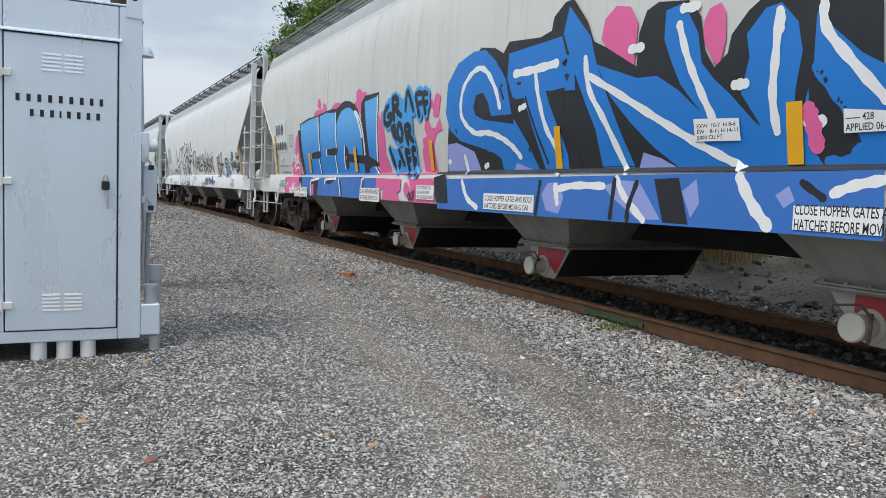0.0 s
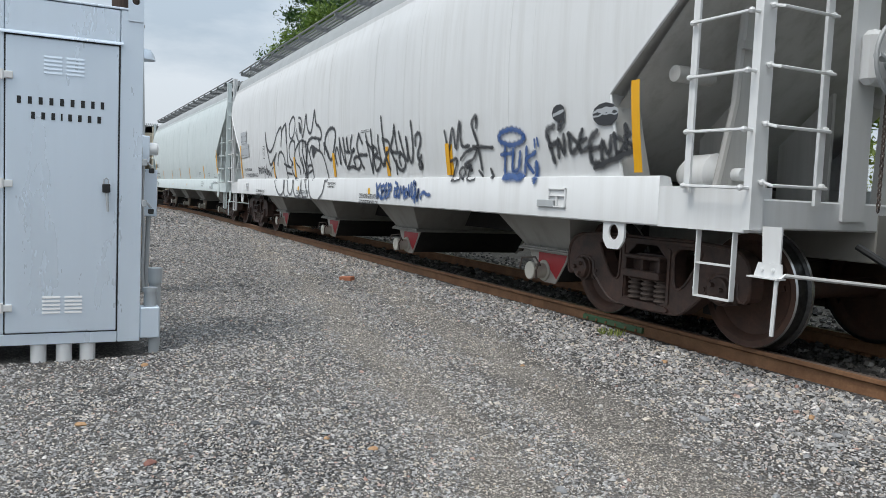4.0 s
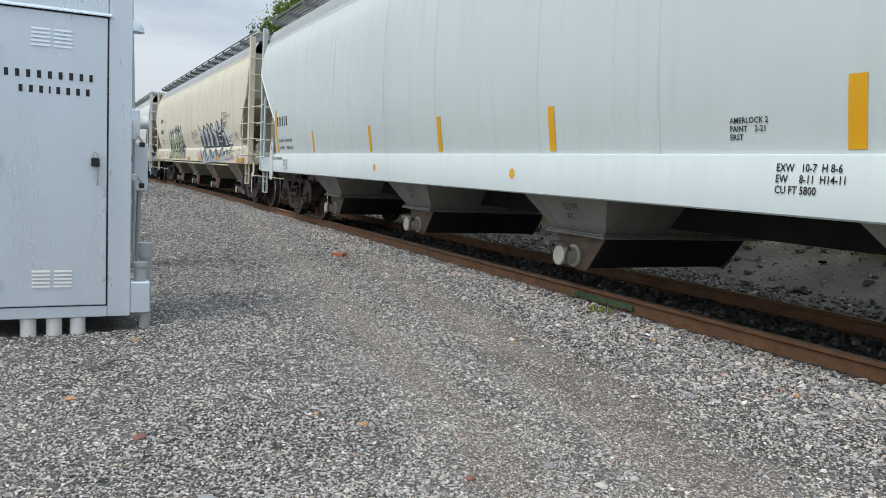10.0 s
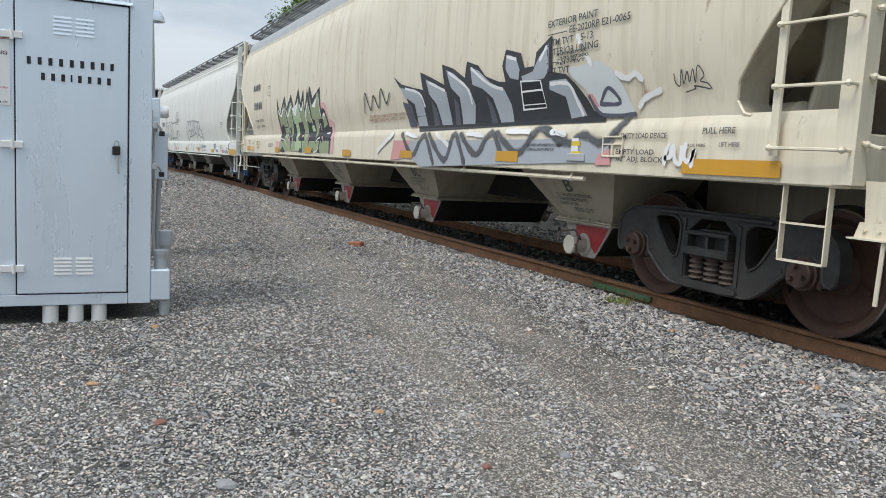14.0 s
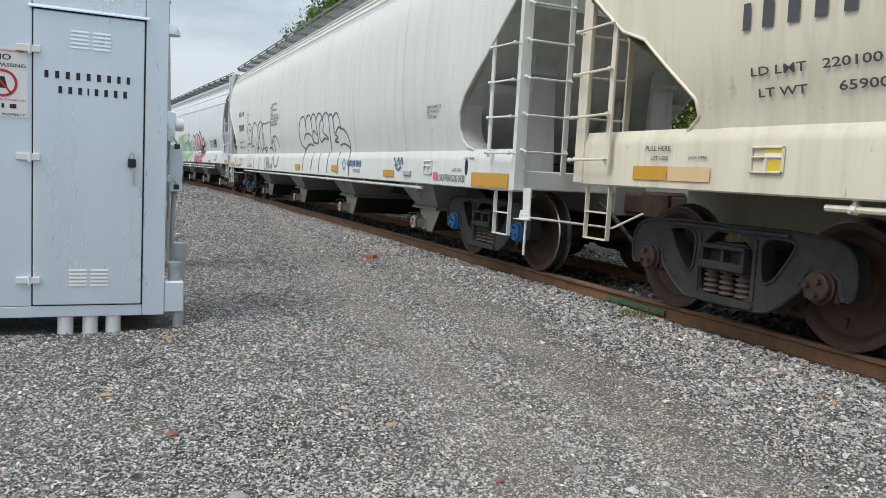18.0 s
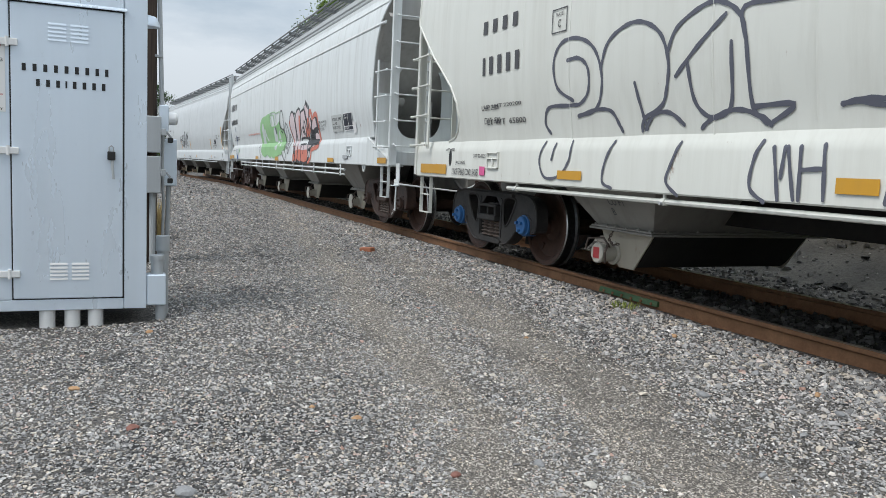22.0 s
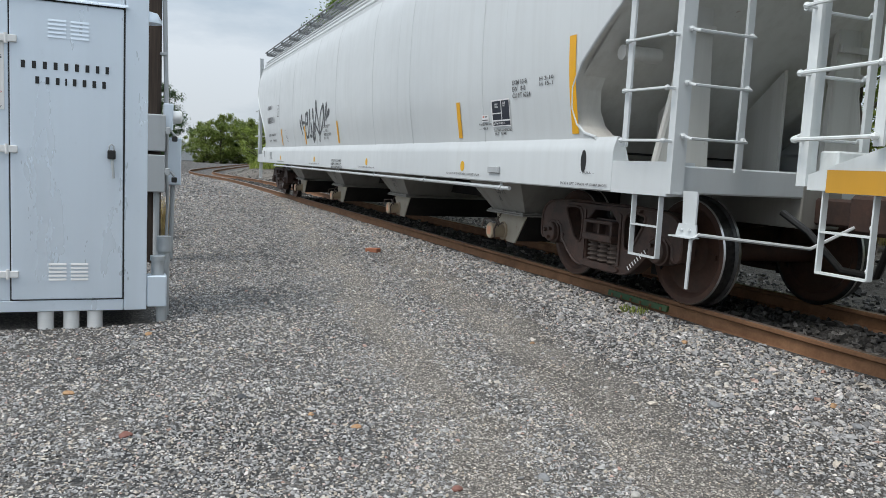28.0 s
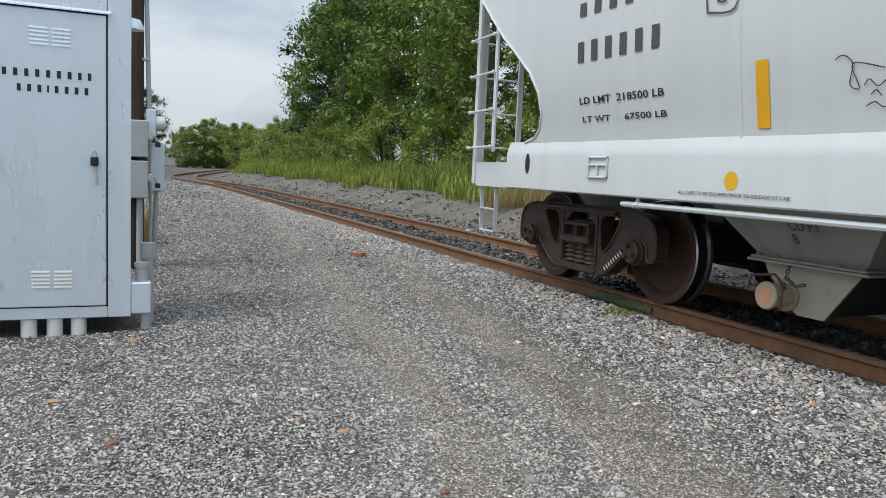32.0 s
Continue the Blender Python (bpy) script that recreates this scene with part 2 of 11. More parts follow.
GREY_METAL = paint_mat("galvanised_metal", (0.42, 0.44, 0.45), (0.2, 0.2, 0.2), 0.3, 0.0, 0.45)
CABINET = sheet_mat("cabinet_aluminium", (0.71, 0.79, 0.87))
BLACK = material("black_enamel", gray(0.012), 0.45)
WHITE = paint_mat("white_enamel", (0.78, 0.78, 0.77), (0.5, 0.48, 0.44), 0.2, 0.0, 0.4)
WOOD_POLE = material("creosoted_wood", lambda n, l, bs: (l.new(ramp(n, l, ntex(n, l, 9, 8, 0.65, (3, 3, 0.12)), [(0.3, (0.018, 0.012, 0.009)), (0.75, (0.085, 0.058, 0.042))]), bs.inputs["Base Color"]), bump(n, l, bs, ntex(n, l, 12, 6, 0.6, (3, 3, 0.1)), 0.5, 0.01)), 0.85)

# ---------------------------------------------------------------- plan of the line
MID = 0.79          # centre of the track across the line
WAY = [(20, 0.0), (-32, 0.0), (-40, -0.28), (-48, -1.02), (-55, -0.85), (-64, 0.55), (-80, 3.6), (-100, 7.6), (-125, 12.6), (-160, 20.5), (-210, 33.0)]


def drift(x):
    """How far the track has swung sideways at x."""
    if x >= WAY[1][0]:
        return 0.0
    for i in range(1, len(WAY) - 1):
        x0, y0 = WAY[i]
        x1, y1 = WAY[i + 1]
        if x >= x1:
            xa, ya = WAY[i - 1]
            xb, yb = WAY[min(i + 2, len(WAY) - 1)]
            m0, m1 = (y1 - ya) / (x1 - xa), (yb - y0) / (xb - x0)
            h = x1 - x0
            s = (x - x0) / h
            return (2 * s ** 3 - 3 * s * s + 1) * y0 + (s ** 3 - 2 * s * s + s) * h * m0 + (3 * s * s - 2 * s ** 3) * y1 + (s ** 3 - s * s) * h * m1
    return WAY[-1][1]


STRETCH = [16, 8, 4, 0, -3, -6, -9, -12, -16, -20, -24, -28] + [-32 - 2.5 * i for i in range(72)]


def smoothstep(a, b, x):
    t = min(1.0, max(0.0, (x - a) / (b - a)))
    return t * t * (3 - 2 * t)


def ground_z(x, y):
    """Height of the ground: gravel yard, ballast shoulder, track bed, dirt bank."""
    q = y - drift(x)
    z = -0.20 + 0.085 * smoothstep(-4.2, -0.7, q)
    z -= 0.055 * smoothstep(-3.9, -4.7, q)
    z -= 0.02 * smoothstep(-0.25, 0.0, q) + 0.03 * smoothstep(0.02, 0.09, q) - 0.01 * smoothstep(0.1, 0.6, q)
    z += 0.55 * smoothstep(2.6, 4.9, q) + 0.5 * smoothstep(5.5, 11, q)
    z += 0.02 * noise.noise(Vector((x * 0.5, y * 0.5, 0))) + 0.008 * noise.noise(Vector((x * 2.3, y * 2.3, 4)))
    if q > 2.6:
        z += 0.10 * smoothstep(2.6, 3.6, q) * noise.noise(Vector((x * 0.9, y * 0.9, 9)))
    return z


def lane_at(x, y):
    """How far the gravel is worn down to fines: two wheel lanes along the track, broken up."""
    a = y + 0.166 * x + 2.67
    b = y + 0.13 * x + 3.35
    f = 0.30 * noise.noise(Vector((x * 0.8, y * 0.8, 3))) + 0.14 * noise.noise(Vector((x * 2.6, y * 2.6, 5)))
    return max(0.0, min(1.0, 1.25 - abs(a + f) / 0.36), 0.8 * min(1.0, 1.1 - abs(b + f) / 0.26))


def gravel_build(n, l, bs):
    """Fines and small chips between the loose stones, with worn and damp earth lanes."""
    tc = n.new("ShaderNodeTexCoord")

    def cell(scale):
        v = n.new("ShaderNodeTexVoronoi")
        v.inputs["Scale"].default_value = scale
        l.new(tc.outputs["Object"], v.inputs["Vector"])
        return v

    def calc(op, a, b):
        m = n.new("ShaderNodeMath")
        m.operation = op
        for k, v in enumerate((a, b)):
            if isinstance(v, (int, float)):
                m.inputs[k].default_value = v
            else:
                l.new(v, m.inputs[k])
        return m.outputs[0]
    a, b = cell(52), cell(140)
    sep = n.new("ShaderNodeSeparateColor"); l.new(a.outputs["Color"], sep.inputs[0])
    ca = ramp(n, l, sep.outputs[0], [(0.0, (0.025, 0.025, 0.026)), (0.4, (0.08, 0.08, 0.081)), (0.7, (0.22, 0.216, 0.21)), (0.9, (0.34, 0.30, 0.25)), (1.0, (0.60, 0.58, 0.55))])
    sep2 = n.new("ShaderNodeSeparateColor"); l.new(b.outputs["Color"], sep2.inputs[0])
    cb = ramp(n, l, sep2.outputs[0], [(0.0, (0.02, 0.019, 0.018)), (0.45, (0.09, 0.085, 0.078)), (0.8, (0.22, 0.205, 0.185)), (1.0, (0.58, 0.56, 0.52))])
    xyz = n.new("ShaderNodeSeparateXYZ"); l.new(tc.outputs["Object"], xyz.inputs[0])
    wob = calc("MULTIPLY", calc("SUBTRACT", ntex(n, l, 1.1, 5, 0.6), 0.5), 1.1)
    d1 = calc("ABSOLUTE", calc("ADD", calc("ADD", xyz.outputs[1], calc("MULTIPLY", xyz.outputs[0], 0.166)), calc("ADD", wob, 2.67)), 0.0)
    d2 = calc("ABSOLUTE", calc("ADD", calc("ADD", xyz.outputs[1], calc("MULTIPLY", xyz.outputs[0], 0.13)), calc("ADD", wob, 3.35)), 0.0)
    lane = ramp(n, l, calc("MINIMUM", d1, d2), [(0.12, gray(1)), (0.55, gray(0))])
    pick = ramp(n, l, ntex(n, l, 1.3, 5, 0.6), [(0.42, gray(0)), (0.6, gray(0.8))])
    fine = mix(n, l, 1.0, pick, lane, "LIGHTEN")
    # shade in the crevices between chips, put into the colour at cell rims
    gap = ramp(n, l, a.outputs["Distance"], [(0.2, gray(1)), (0.7, gray(0.3))])
    c = mix(n, l, fine, mix(n, l, 0.85, ca, gap, "MULTIPLY"), cb)
    c = mix(n, l, mix(n, l, 1.0, lane, gray(0.2), "MULTIPLY"), c, (0.15, 0.135, 0.12))
    damp = ramp(n, l, ntex(n, l, 2.2, 6, 0.65, (0.6, 1.4, 1)), [(0.5, gray(1)), (0.68, gray(0.42))])
    c = mix(n, l, 0.8, c, damp, "MULTIPLY")
    # fill outside the lanes darkened for the shade between loose stones
    c = mix(n, l, 1.0, c, mix(n, l, lane, (0.62, 0.60, 0.59), (1.0, 0.96, 0.92)), "MULTIPLY")
    l.new(c, bs.inputs["Base Color"])
    bump(n, l, bs, mix(n, l, fine, a.outputs["Distance"], b.outputs["Distance"]), -1.0, 0.02)


GRAVEL = material("crushed_gravel", gravel_build, 0.9)


def stone_mat(name, stops):
    def b(n, l, bs):
        g = n.new("ShaderNodeNewGeometry")
        c = ramp(n, l, g.outputs["Random Per Island"], stops)
        m = ramp(n, l, ntex(n, l, 70, 5, 0.65), [(0.3, gray(0.68)), (0.7, gray(1.08))])
        l.new(mix(n, l, 1.0, c, m, "MULTIPLY"), bs.inputs["Base Color"])
        bump(n, l, bs, ntex(n, l, 170, 4), 0.35, 0.003)
    return material(name, b, 0.85)


STONE = stone_mat("broken_stone", [(0.0, (0.11, 0.108, 0.109)), (0.2, (0.25, 0.246, 0.244)), (0.42, (0.385, 0.379, 0.372)), (0.66, (0.52, 0.509, 0.496)), (0.80, (0.52, 0.465, 0.405)), (0.88, (0.60, 0.52, 0.42)), (0.95, (0.84, 0.82, 0.79)), (1.0, (0.46, 0.28, 0.22))])
GRIT = stone_mat("brown_grit", [(0.0, (0.11, 0.10, 0.09)), (0.25, (0.25, 0.23, 0.207)), (0.5, (0.42, 0.388, 0.352)), (0.78, (0.60, 0.56, 0.51)), (0.90, (0.56, 0.46, 0.345)), (1.0, (0.86, 0.82, 0.77))])
# darker copy of broken_stone, used from about 7.5 m outwards
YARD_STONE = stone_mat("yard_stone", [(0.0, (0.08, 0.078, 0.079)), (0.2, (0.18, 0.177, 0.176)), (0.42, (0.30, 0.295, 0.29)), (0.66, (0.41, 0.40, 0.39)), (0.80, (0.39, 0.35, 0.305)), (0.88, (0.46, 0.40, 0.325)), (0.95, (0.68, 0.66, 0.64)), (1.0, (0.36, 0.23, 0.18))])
# grey-brown stone beyond the far rail, with the cars' shadow in its colour
SHADED_BROWN = stone_mat("shaded_brown_stone", [(0.0, (0.05, 0.048, 0.046)), (0.4, (0.13, 0.122, 0.115)), (0.75, (0.25, 0.235, 0.218)), (0.93, (0.36, 0.33, 0.30)), (1.0, (0.55, 0.50, 0.45))])
# stone between the rails, coloured dark for the shade under the train
SHADED_BLACK = stone_mat("shaded_black_stone", [(0.0, (0.022, 0.021, 0.020)), (0.45, (0.055, 0.052, 0.049)), (0.8, (0.12, 0.115, 0.108)), (0.96, (0.22, 0.21, 0.20)), (1.0, (0.36, 0.34, 0.31))])
DIRT = material("grey_dirt", lambda n, l, bs: (l.new(mix(n, l, 0.8, ramp(n, l, ntex(n, l, 1.2, 8, 0.65), [(0.3, (0.11, 0.10, 0.088)), (0.7, (0.24, 0.215, 0.185))]), ramp(n, l, ntex(n, l, 26, 6, 0.7), [(0.35, gray(0.5)), (0.65, gray(1.0))]), "MULTIPLY"), bs.inputs["Base Color"]), bump(n, l, bs, ntex(n, l, 14, 8, 0.7), 0.8, 0.05)), 0.95)


def build_ground():
    xs = frange(14, -34, 130) + frange(-35, -210, 90) + [-400, -900, -2500]
    xs = [2500, 600, 120, 40, 22] + xs
    off = [-2500, -600, -120, -40, -22, -14, -10, -8] + frange(-7, -2.2, 26) + frange(-2.0, 2.6, 40) + frange(2.9, 12, 34) + [16, 24, 40, 90, 300, 900, 2500]
    g = Geo()
    g.grid(lambda x, o: (x, o + (drift(x) if abs(o) < 30 else 0), ground_z(x, o + drift(x)) if abs(o) < 60 else -0.3), xs, off)
    ob = part("ground", g, GRAVEL, smooth=180)
    ob.data.materials.append(DIRT)
    m = len(off)
    for p in ob.data.polygons:
        j = min(i % m for i in p.vertices)
        if off[j] > 2.3:
            p.material_index = 1
    tagged(ob, "grey crushed gravel yard with ballast shoulder and dirt bank", "ground", kind="structure")


RAIL_PROFILE = [(-0.07, -0.165), (0.07, -0.165), (0.07, -0.155), (0.012, -0.135), (0.009, -0.045), (0.036, -0.032), (0.036, -0.006), (0.030, 0.0), (-0.030, 0.0), (-0.036, -0.006), (-0.036, -0.032), (-0.009, -0.045), (-0.012, -0.135), (-0.07, -0.155)]


def build_rail(y0, label):
    g = Geo()
    n = len(RAIL_PROFILE)
    rings = []
    for x in STRETCH:
        d = drift(x)
        a = math.atan2(drift(x - 0.5) - drift(x + 0.5), -1.0)
        ax = drift(x + 0.5) - drift(x - 0.5)
        rings.append([(x - ax * (y0 - MID + u), d + y0 + u, z) for u, z in RAIL_PROFILE])
    g.v = [p for r in rings for p in r]
    g.f = [(i * n + k, i * n + (k + 1) % n, (i + 1) * n + (k + 1) % n, (i + 1) * n + k) for i in range(len(rings) - 1) for k in range(n)]
    me = g.mesh("rail", RAIL_RUST, 30)
    me.materials.append(RAIL_TOP)
    for p in me.polygons:
        if p.normal.z > 0.9 and p.center.z > -0.004:
            p.material_index = 1
    return tagged(new("rail", me), label, "rail", kind="structure")


def build_track():
    build_rail(0.036, "rusty steel rail with a worn head on gravel ballast")
    build_rail(1.541, "rusty steel far rail with a worn head")
    # insulated joint, green bars bolted to both sides of the rail web
    joint = thing("rail_joint", pose(-6.0, 0.036, 0), label="green-painted bolted joint bar on a rusty rail", category="rail joint")
    for s in (-1, 1):
        g = Geo().prism([(s * 0.012, -0.118), (s * 0.042, -0.116), (s * 0.037, -0.100), (s * 0.034, -0.078), (s * 0.028, -0.066), (s * 0.010, -0.066)], "x", -0.46, 0.46)
        part("joint_bar", g, GREEN_PAINT, joint)
        for i in range(6):
            b = Geo().lathe([(0.0, 0), (0.016, 0.0), (0.016, 0.02), (0.0, 0.022)], (-0.38 + i * 0.152, 0, -0.10), "y", 6)
            b.v = [(x, s * (0.026 + y), z) for x, y, z in b.v]
            part("bolt", b, RAIL_RUST, joint)


# ---------------------------------------------------------------- gravel stones
CHIP = (np.array([(-1, -0.72, -0.4), (1, -0.66, -0.4), (0.9, 0.7, -0.4), (-0.95, 0.68, -0.4), (-0.72, -0.46, 0.4), (0.70, -0.50, 0.4), (0.62, 0.50, 0.4), (-0.66, 0.44, 0.4)]),
        np.array([(4, 5, 6), (4, 6, 7), (0, 1, 5), (0, 5, 4), (1, 2, 6), (1, 6, 5), (2, 3, 7), (2, 7, 6), (3, 0, 4), (3, 4, 7)]))
SHARD = (np.array([(-1, -0.62, -0.5), (0.95, -0.72, -0.5), (1.0, 0.62, -0.5), (-0.85, 0.74, -0.5), (-0.52, -0.30, 0.42), (0.58, -0.22, 0.36), (0.02, 0.46, 0.48)]),
         np.array([(4, 5, 6), (0, 1, 5), (0, 5, 4), (1, 2, 5), (2, 6, 5), (2, 3, 6), (3, 4, 6), (3, 0, 4)]))
WEDGE = (np.array([(-1, -0.66, -0.5), (0.92, -0.74, -0.5), (1.0, 0.66, -0.5), (-0.88, 0.70, -0.5), (-0.46, 0.02, 0.44), (0.50, -0.06, 0.40)]),
         np.array([(0, 1, 5), (0, 5, 4), (1, 2, 5), (2, 3, 4), (2, 4, 5), (3, 0, 4)]))
GOLD = (1 + 5 ** 0.5) / 2
def stones(name, count, place, size, label, shape=CHIP, flat=0.8, rough=0.24, tilt=0.42, mat=None, seed=3):
    """A scatter of broken stones as one sheet of small pieces with sharp edges."""
    rng = np.random.default_rng(seed)
    base, tri = shape
    nv, nt = len(base), len(tri)
    pos = place(rng, count)
    count = len(pos)
    s = size(rng, count, pos)
    v = base[None] + rng.uniform(-rough, rough, (count, nv, 3))
    v = v * np.stack([rng.uniform(0.9, 1.35, count), rng.uniform(0.65, 1.05, count), rng.uniform(flat - 0.3, flat + 0.25, count)], 1)[:, None, :]
    a, b = rng.normal(0, tilt, count), rng.uniform(0, math.tau, count)
    ca, sa, cb, sb = np.cos(a)[:, None], np.sin(a)[:, None], np.cos(b)[:, None], np.sin(b)[:, None]
    x, y, z = v[..., 0], v[..., 1], v[..., 2]
    y, z = y * ca - z * sa, y * sa + z * ca
    x, y = x * cb - y * sb, x * sb + y * cb
    v = np.stack([x, y, z], 2) * s[:, None, None] + pos[:, None, :]
    v[..., 2] += (s * flat * rng.uniform(0.15, 0.75, count))[:, None]
    f = (tri[None] + (np.arange(count) * nv)[:, None, None]).reshape(-1)
    me = bpy.data.meshes.new(name)
    me.vertices.add(count * nv)
    me.vertices.foreach_set("co", v.reshape(-1).astype(np.float32))
    nf = count * nt
    me.loops.add(nf * 3)
    me.loops.foreach_set("vertex_index", f.astype(np.int32))
    me.polygons.add(nf)
    me.polygons.foreach_set("loop_start", np.arange(nf, dtype=np.int32) * 3)
    me.update(calc_edges=True)
    me.shade_flat()
    me.materials.append(mat or STONE)
    return tagged(new(name, me), label, "gravel", kind="stuff")


def with_height(xy):
    return np.array([(x, y, ground_z(x, y)) for x, y in xy])


def build_stones(k=1.0):
    def near(rng, n, fine=False, away=False):
        r = np.abs(2.2 + 23 * rng.uniform(0, 1, n) ** 1.32 + rng.normal(0, 0.5, n) * (rng.uniform(0, 1, n) < 0.4))
        a = np.radians(rng.uniform(113, 191, n) + rng.normal(0, 14, n) * (rng.uniform(0, 1, n) < 0.25))
        xy = np.stack([0.05 + r * np.cos(a), -4.8 + r * np.sin(a)], 1)
        xy = xy[(xy[:, 1] < -0.3) & (xy[:, 1] > -7.5) & ((xy[:, 0] > -6.2) | (xy[:, 1] > -4.3))]
        worn = np.array([lane_at(x, y) for x, y in xy])
        if not fine:
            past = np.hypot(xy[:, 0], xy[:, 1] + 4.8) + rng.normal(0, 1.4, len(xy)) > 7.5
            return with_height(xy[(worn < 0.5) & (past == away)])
        return with_height(xy[worn >= 0.5])

    def near_size(r, n, p):
        worn = np.array([lane_at(x, y) for x, y, z in p])
        s = 0.0024 + 0.0060 * r.uniform(0, 1, n) ** 2.8 + 0.00058 * np.hypot(p[:, 0], p[:, 1] + 4.8)
        return s * (1 - 0.36 * worn) * np.where((r.uniform(0, 1, n) < 0.012), 1.8, 1.0)
    stones("gravel", int(360000 * k), near, near_size, "loose grey and brown crushed gravel chips", WEDGE, 0.95, 0.30, 0.6)
    stones("gravel", int(360000 * k), lambda r, n: near(r, n, False, True), near_size, "darker grey crushed gravel along the yard", WEDGE, 0.95, 0.30, 0.6, mat=YARD_STONE, seed=12)

    def distant(rng, n):
        xy = np.stack([-23 - 28 * rng.uniform(0, 1, n) ** 1.3, rng.uniform(-9, 3.0, n)], 1)
        off = np.array([y - drift(x) for x, y in xy])
        return with_height(xy[(off < -0.25) & (off > -7)])
    stones("gravel", int(26000 * k), distant, lambda r, n, p: 0.018 + 0.02 * r.uniform(0, 1, n) ** 2, "darker grey crushed gravel far along the track", CHIP, 1.0, 0.3, 0.6, mat=YARD_STONE, seed=13)
    stones("lane_grit", int(300000 * k), lambda r, n: near(r, n, True), near_size, "brown fine grit in the worn lanes", WEDGE, 0.9, 0.30, 0.6, mat=GRIT, seed=6)

    def around(rng, n):
        xy = np.stack([rng.uniform(-9, 7, n), rng.uniform(-9.5, -0.4, n)], 1)
        return with_height(xy[((xy[:, 0] > -5.9) | (xy[:, 1] > -4.2)) & (rng.uniform(0, 1, n) < np.clip(1.4 - np.hypot(xy[:, 0], xy[:, 1] + 4.5) / 8, 0, 1))])
    stones("loose_gravel", int(30000 * k), around, lambda r, n, p: 0.0045 + 0.008 * r.uniform(0, 1, n) ** 2.6, "loose grey gravel chips on the yard", SHARD, 0.9, 0.3, 0.6, seed=4)

    def shoulder(rng, n):
        x = 1.0 - 40 * rng.uniform(0, 1, n) ** 1.6
        y = -0.10 - np.abs(rng.normal(0, 0.62, n))
        return with_height(np.stack([x, y + np.array([drift(q) for q in x])], 1))
    stones("ballast", int(27000 * k), shoulder, lambda r, n, p: (0.0075 + 0.0155 * r.uniform(0, 1, n) ** 2.6), "coarse grey stone ballast beside the rail", SHARD, 1.0, 0.3, 0.6, seed=5)

    def between(rng, n):
        x = 1.0 - 45 * rng.uniform(0, 1, n) ** 1.6
        y = rng.uniform(0.12, 1.44, n)
        return with_height(np.stack([x, y + np.array([drift(q) for q in x])], 1))
    stones("track_ballast", int(8000 * k), between, lambda r, n, p: 0.017 + 0.02 * r.uniform(0, 1, n) ** 1.5, "dark stone ballast between the rails, car shade put into its colour", CHIP, 1.2, 0.3, mat=SHADED_BLACK, seed=7)

    def beyond(rng, n):
        x = 1.0 - 45 * rng.uniform(0, 1, n) ** 1.6
        y = rng.uniform(1.64, 3.1, n)
        return with_height(np.stack([x, y + np.array([drift(q) for q in x])], 1))
    stones("far_ballast", int(7000 * k), beyond, lambda r, n, p: 0.016 + 0.02 * r.uniform(0, 1, n) ** 1.5, "grey stone ballast beyond the far rail", CHIP, 1.2, 0.3, mat=SHADED_BROWN, seed=8)

    def bank(rng, n):
        x = 0 - 60 * rng.uniform(0, 1, n) ** 1.3
        y = rng.uniform(2.6, 5.2, n)
        return with_height(np.stack([x, y + np.array([drift(q) for q in x])], 1))
    stones("bank_rubble", int(4000 * k), bank, lambda r, n, p: 0.013 + 0.05 * r.uniform(0, 1, n) ** 4, "scattered grey rubble on the dirt bank", CHIP, 1.1, 0.3, mat=SHADED_BROWN, seed=9)


# single stones and bits that stand out on the gravel
ROCK_PALE = rust_mat("pale_stone", (0.42, 0.40, 0.37), (0.62, 0.60, 0.55), 30)
ROCK_ORANGE = rust_mat("orange_stone", (0.36, 0.20, 0.10), (0.52, 0.33, 0.18), 30)
ROCK_RED = rust_mat("red_stone", (0.17, 0.075, 0.06), (0.28, 0.13, 0.10), 30)
ROCK_DARK = rust_mat("slate_stone", (0.045, 0.048, 0.053), (0.09, 0.095, 0.10), 30)
ROCK_GREY = rust_mat("grey_stone", (0.20, 0.205, 0.21), (0.32, 0.325, 0.33), 30)
BRICK_RED = rust_mat("fired_brick", (0.30, 0.10, 0.055), (0.42, 0.17, 0.09), 20)
PAPER = material("crumpled_paper", gray(0.8), 0.6)
TIE = rust_mat("weathered_tie", (0.028, 0.022, 0.018), (0.075, 0.06, 0.048), 8)


def lone_stone(x, y, s, mat, seed, label, flat=0.6):
    r = random.Random(seed)
    b = bmesh.new()
    bmesh.ops.create_icosphere(b, subdivisions=2, radius=1)
    cuts = [(Vector((r.uniform(-1, 1), r.uniform(-1, 1), r.uniform(-0.6, 1))).normalized(), r.uniform(0.55, 0.85)) for i in range(9)]
    for v in b.verts:
        for d, h in cuts:
            e = v.co.dot(d) - h
            if e > 0:
                v.co -= d * e
    g = Geo()
    turn = Matrix.Rotation(r.uniform(0, 6.28), 3, "Z")
    b.verts.index_update()
    g.add([turn @ Vector((v.co.x * s * 1.2, v.co.y * s * 0.85, v.co.z * s * flat)) for v in b.verts], [[v.index for v in f.verts] for f in b.faces])
    b.free()
    ob = part("stone", g, mat, smooth=25)
    ob.matrix_basis = pose(x, y, ground_z(x, y) + s * flat * 0.45)
    tagged(ob, label, "stone", "loose stones on the gravel")


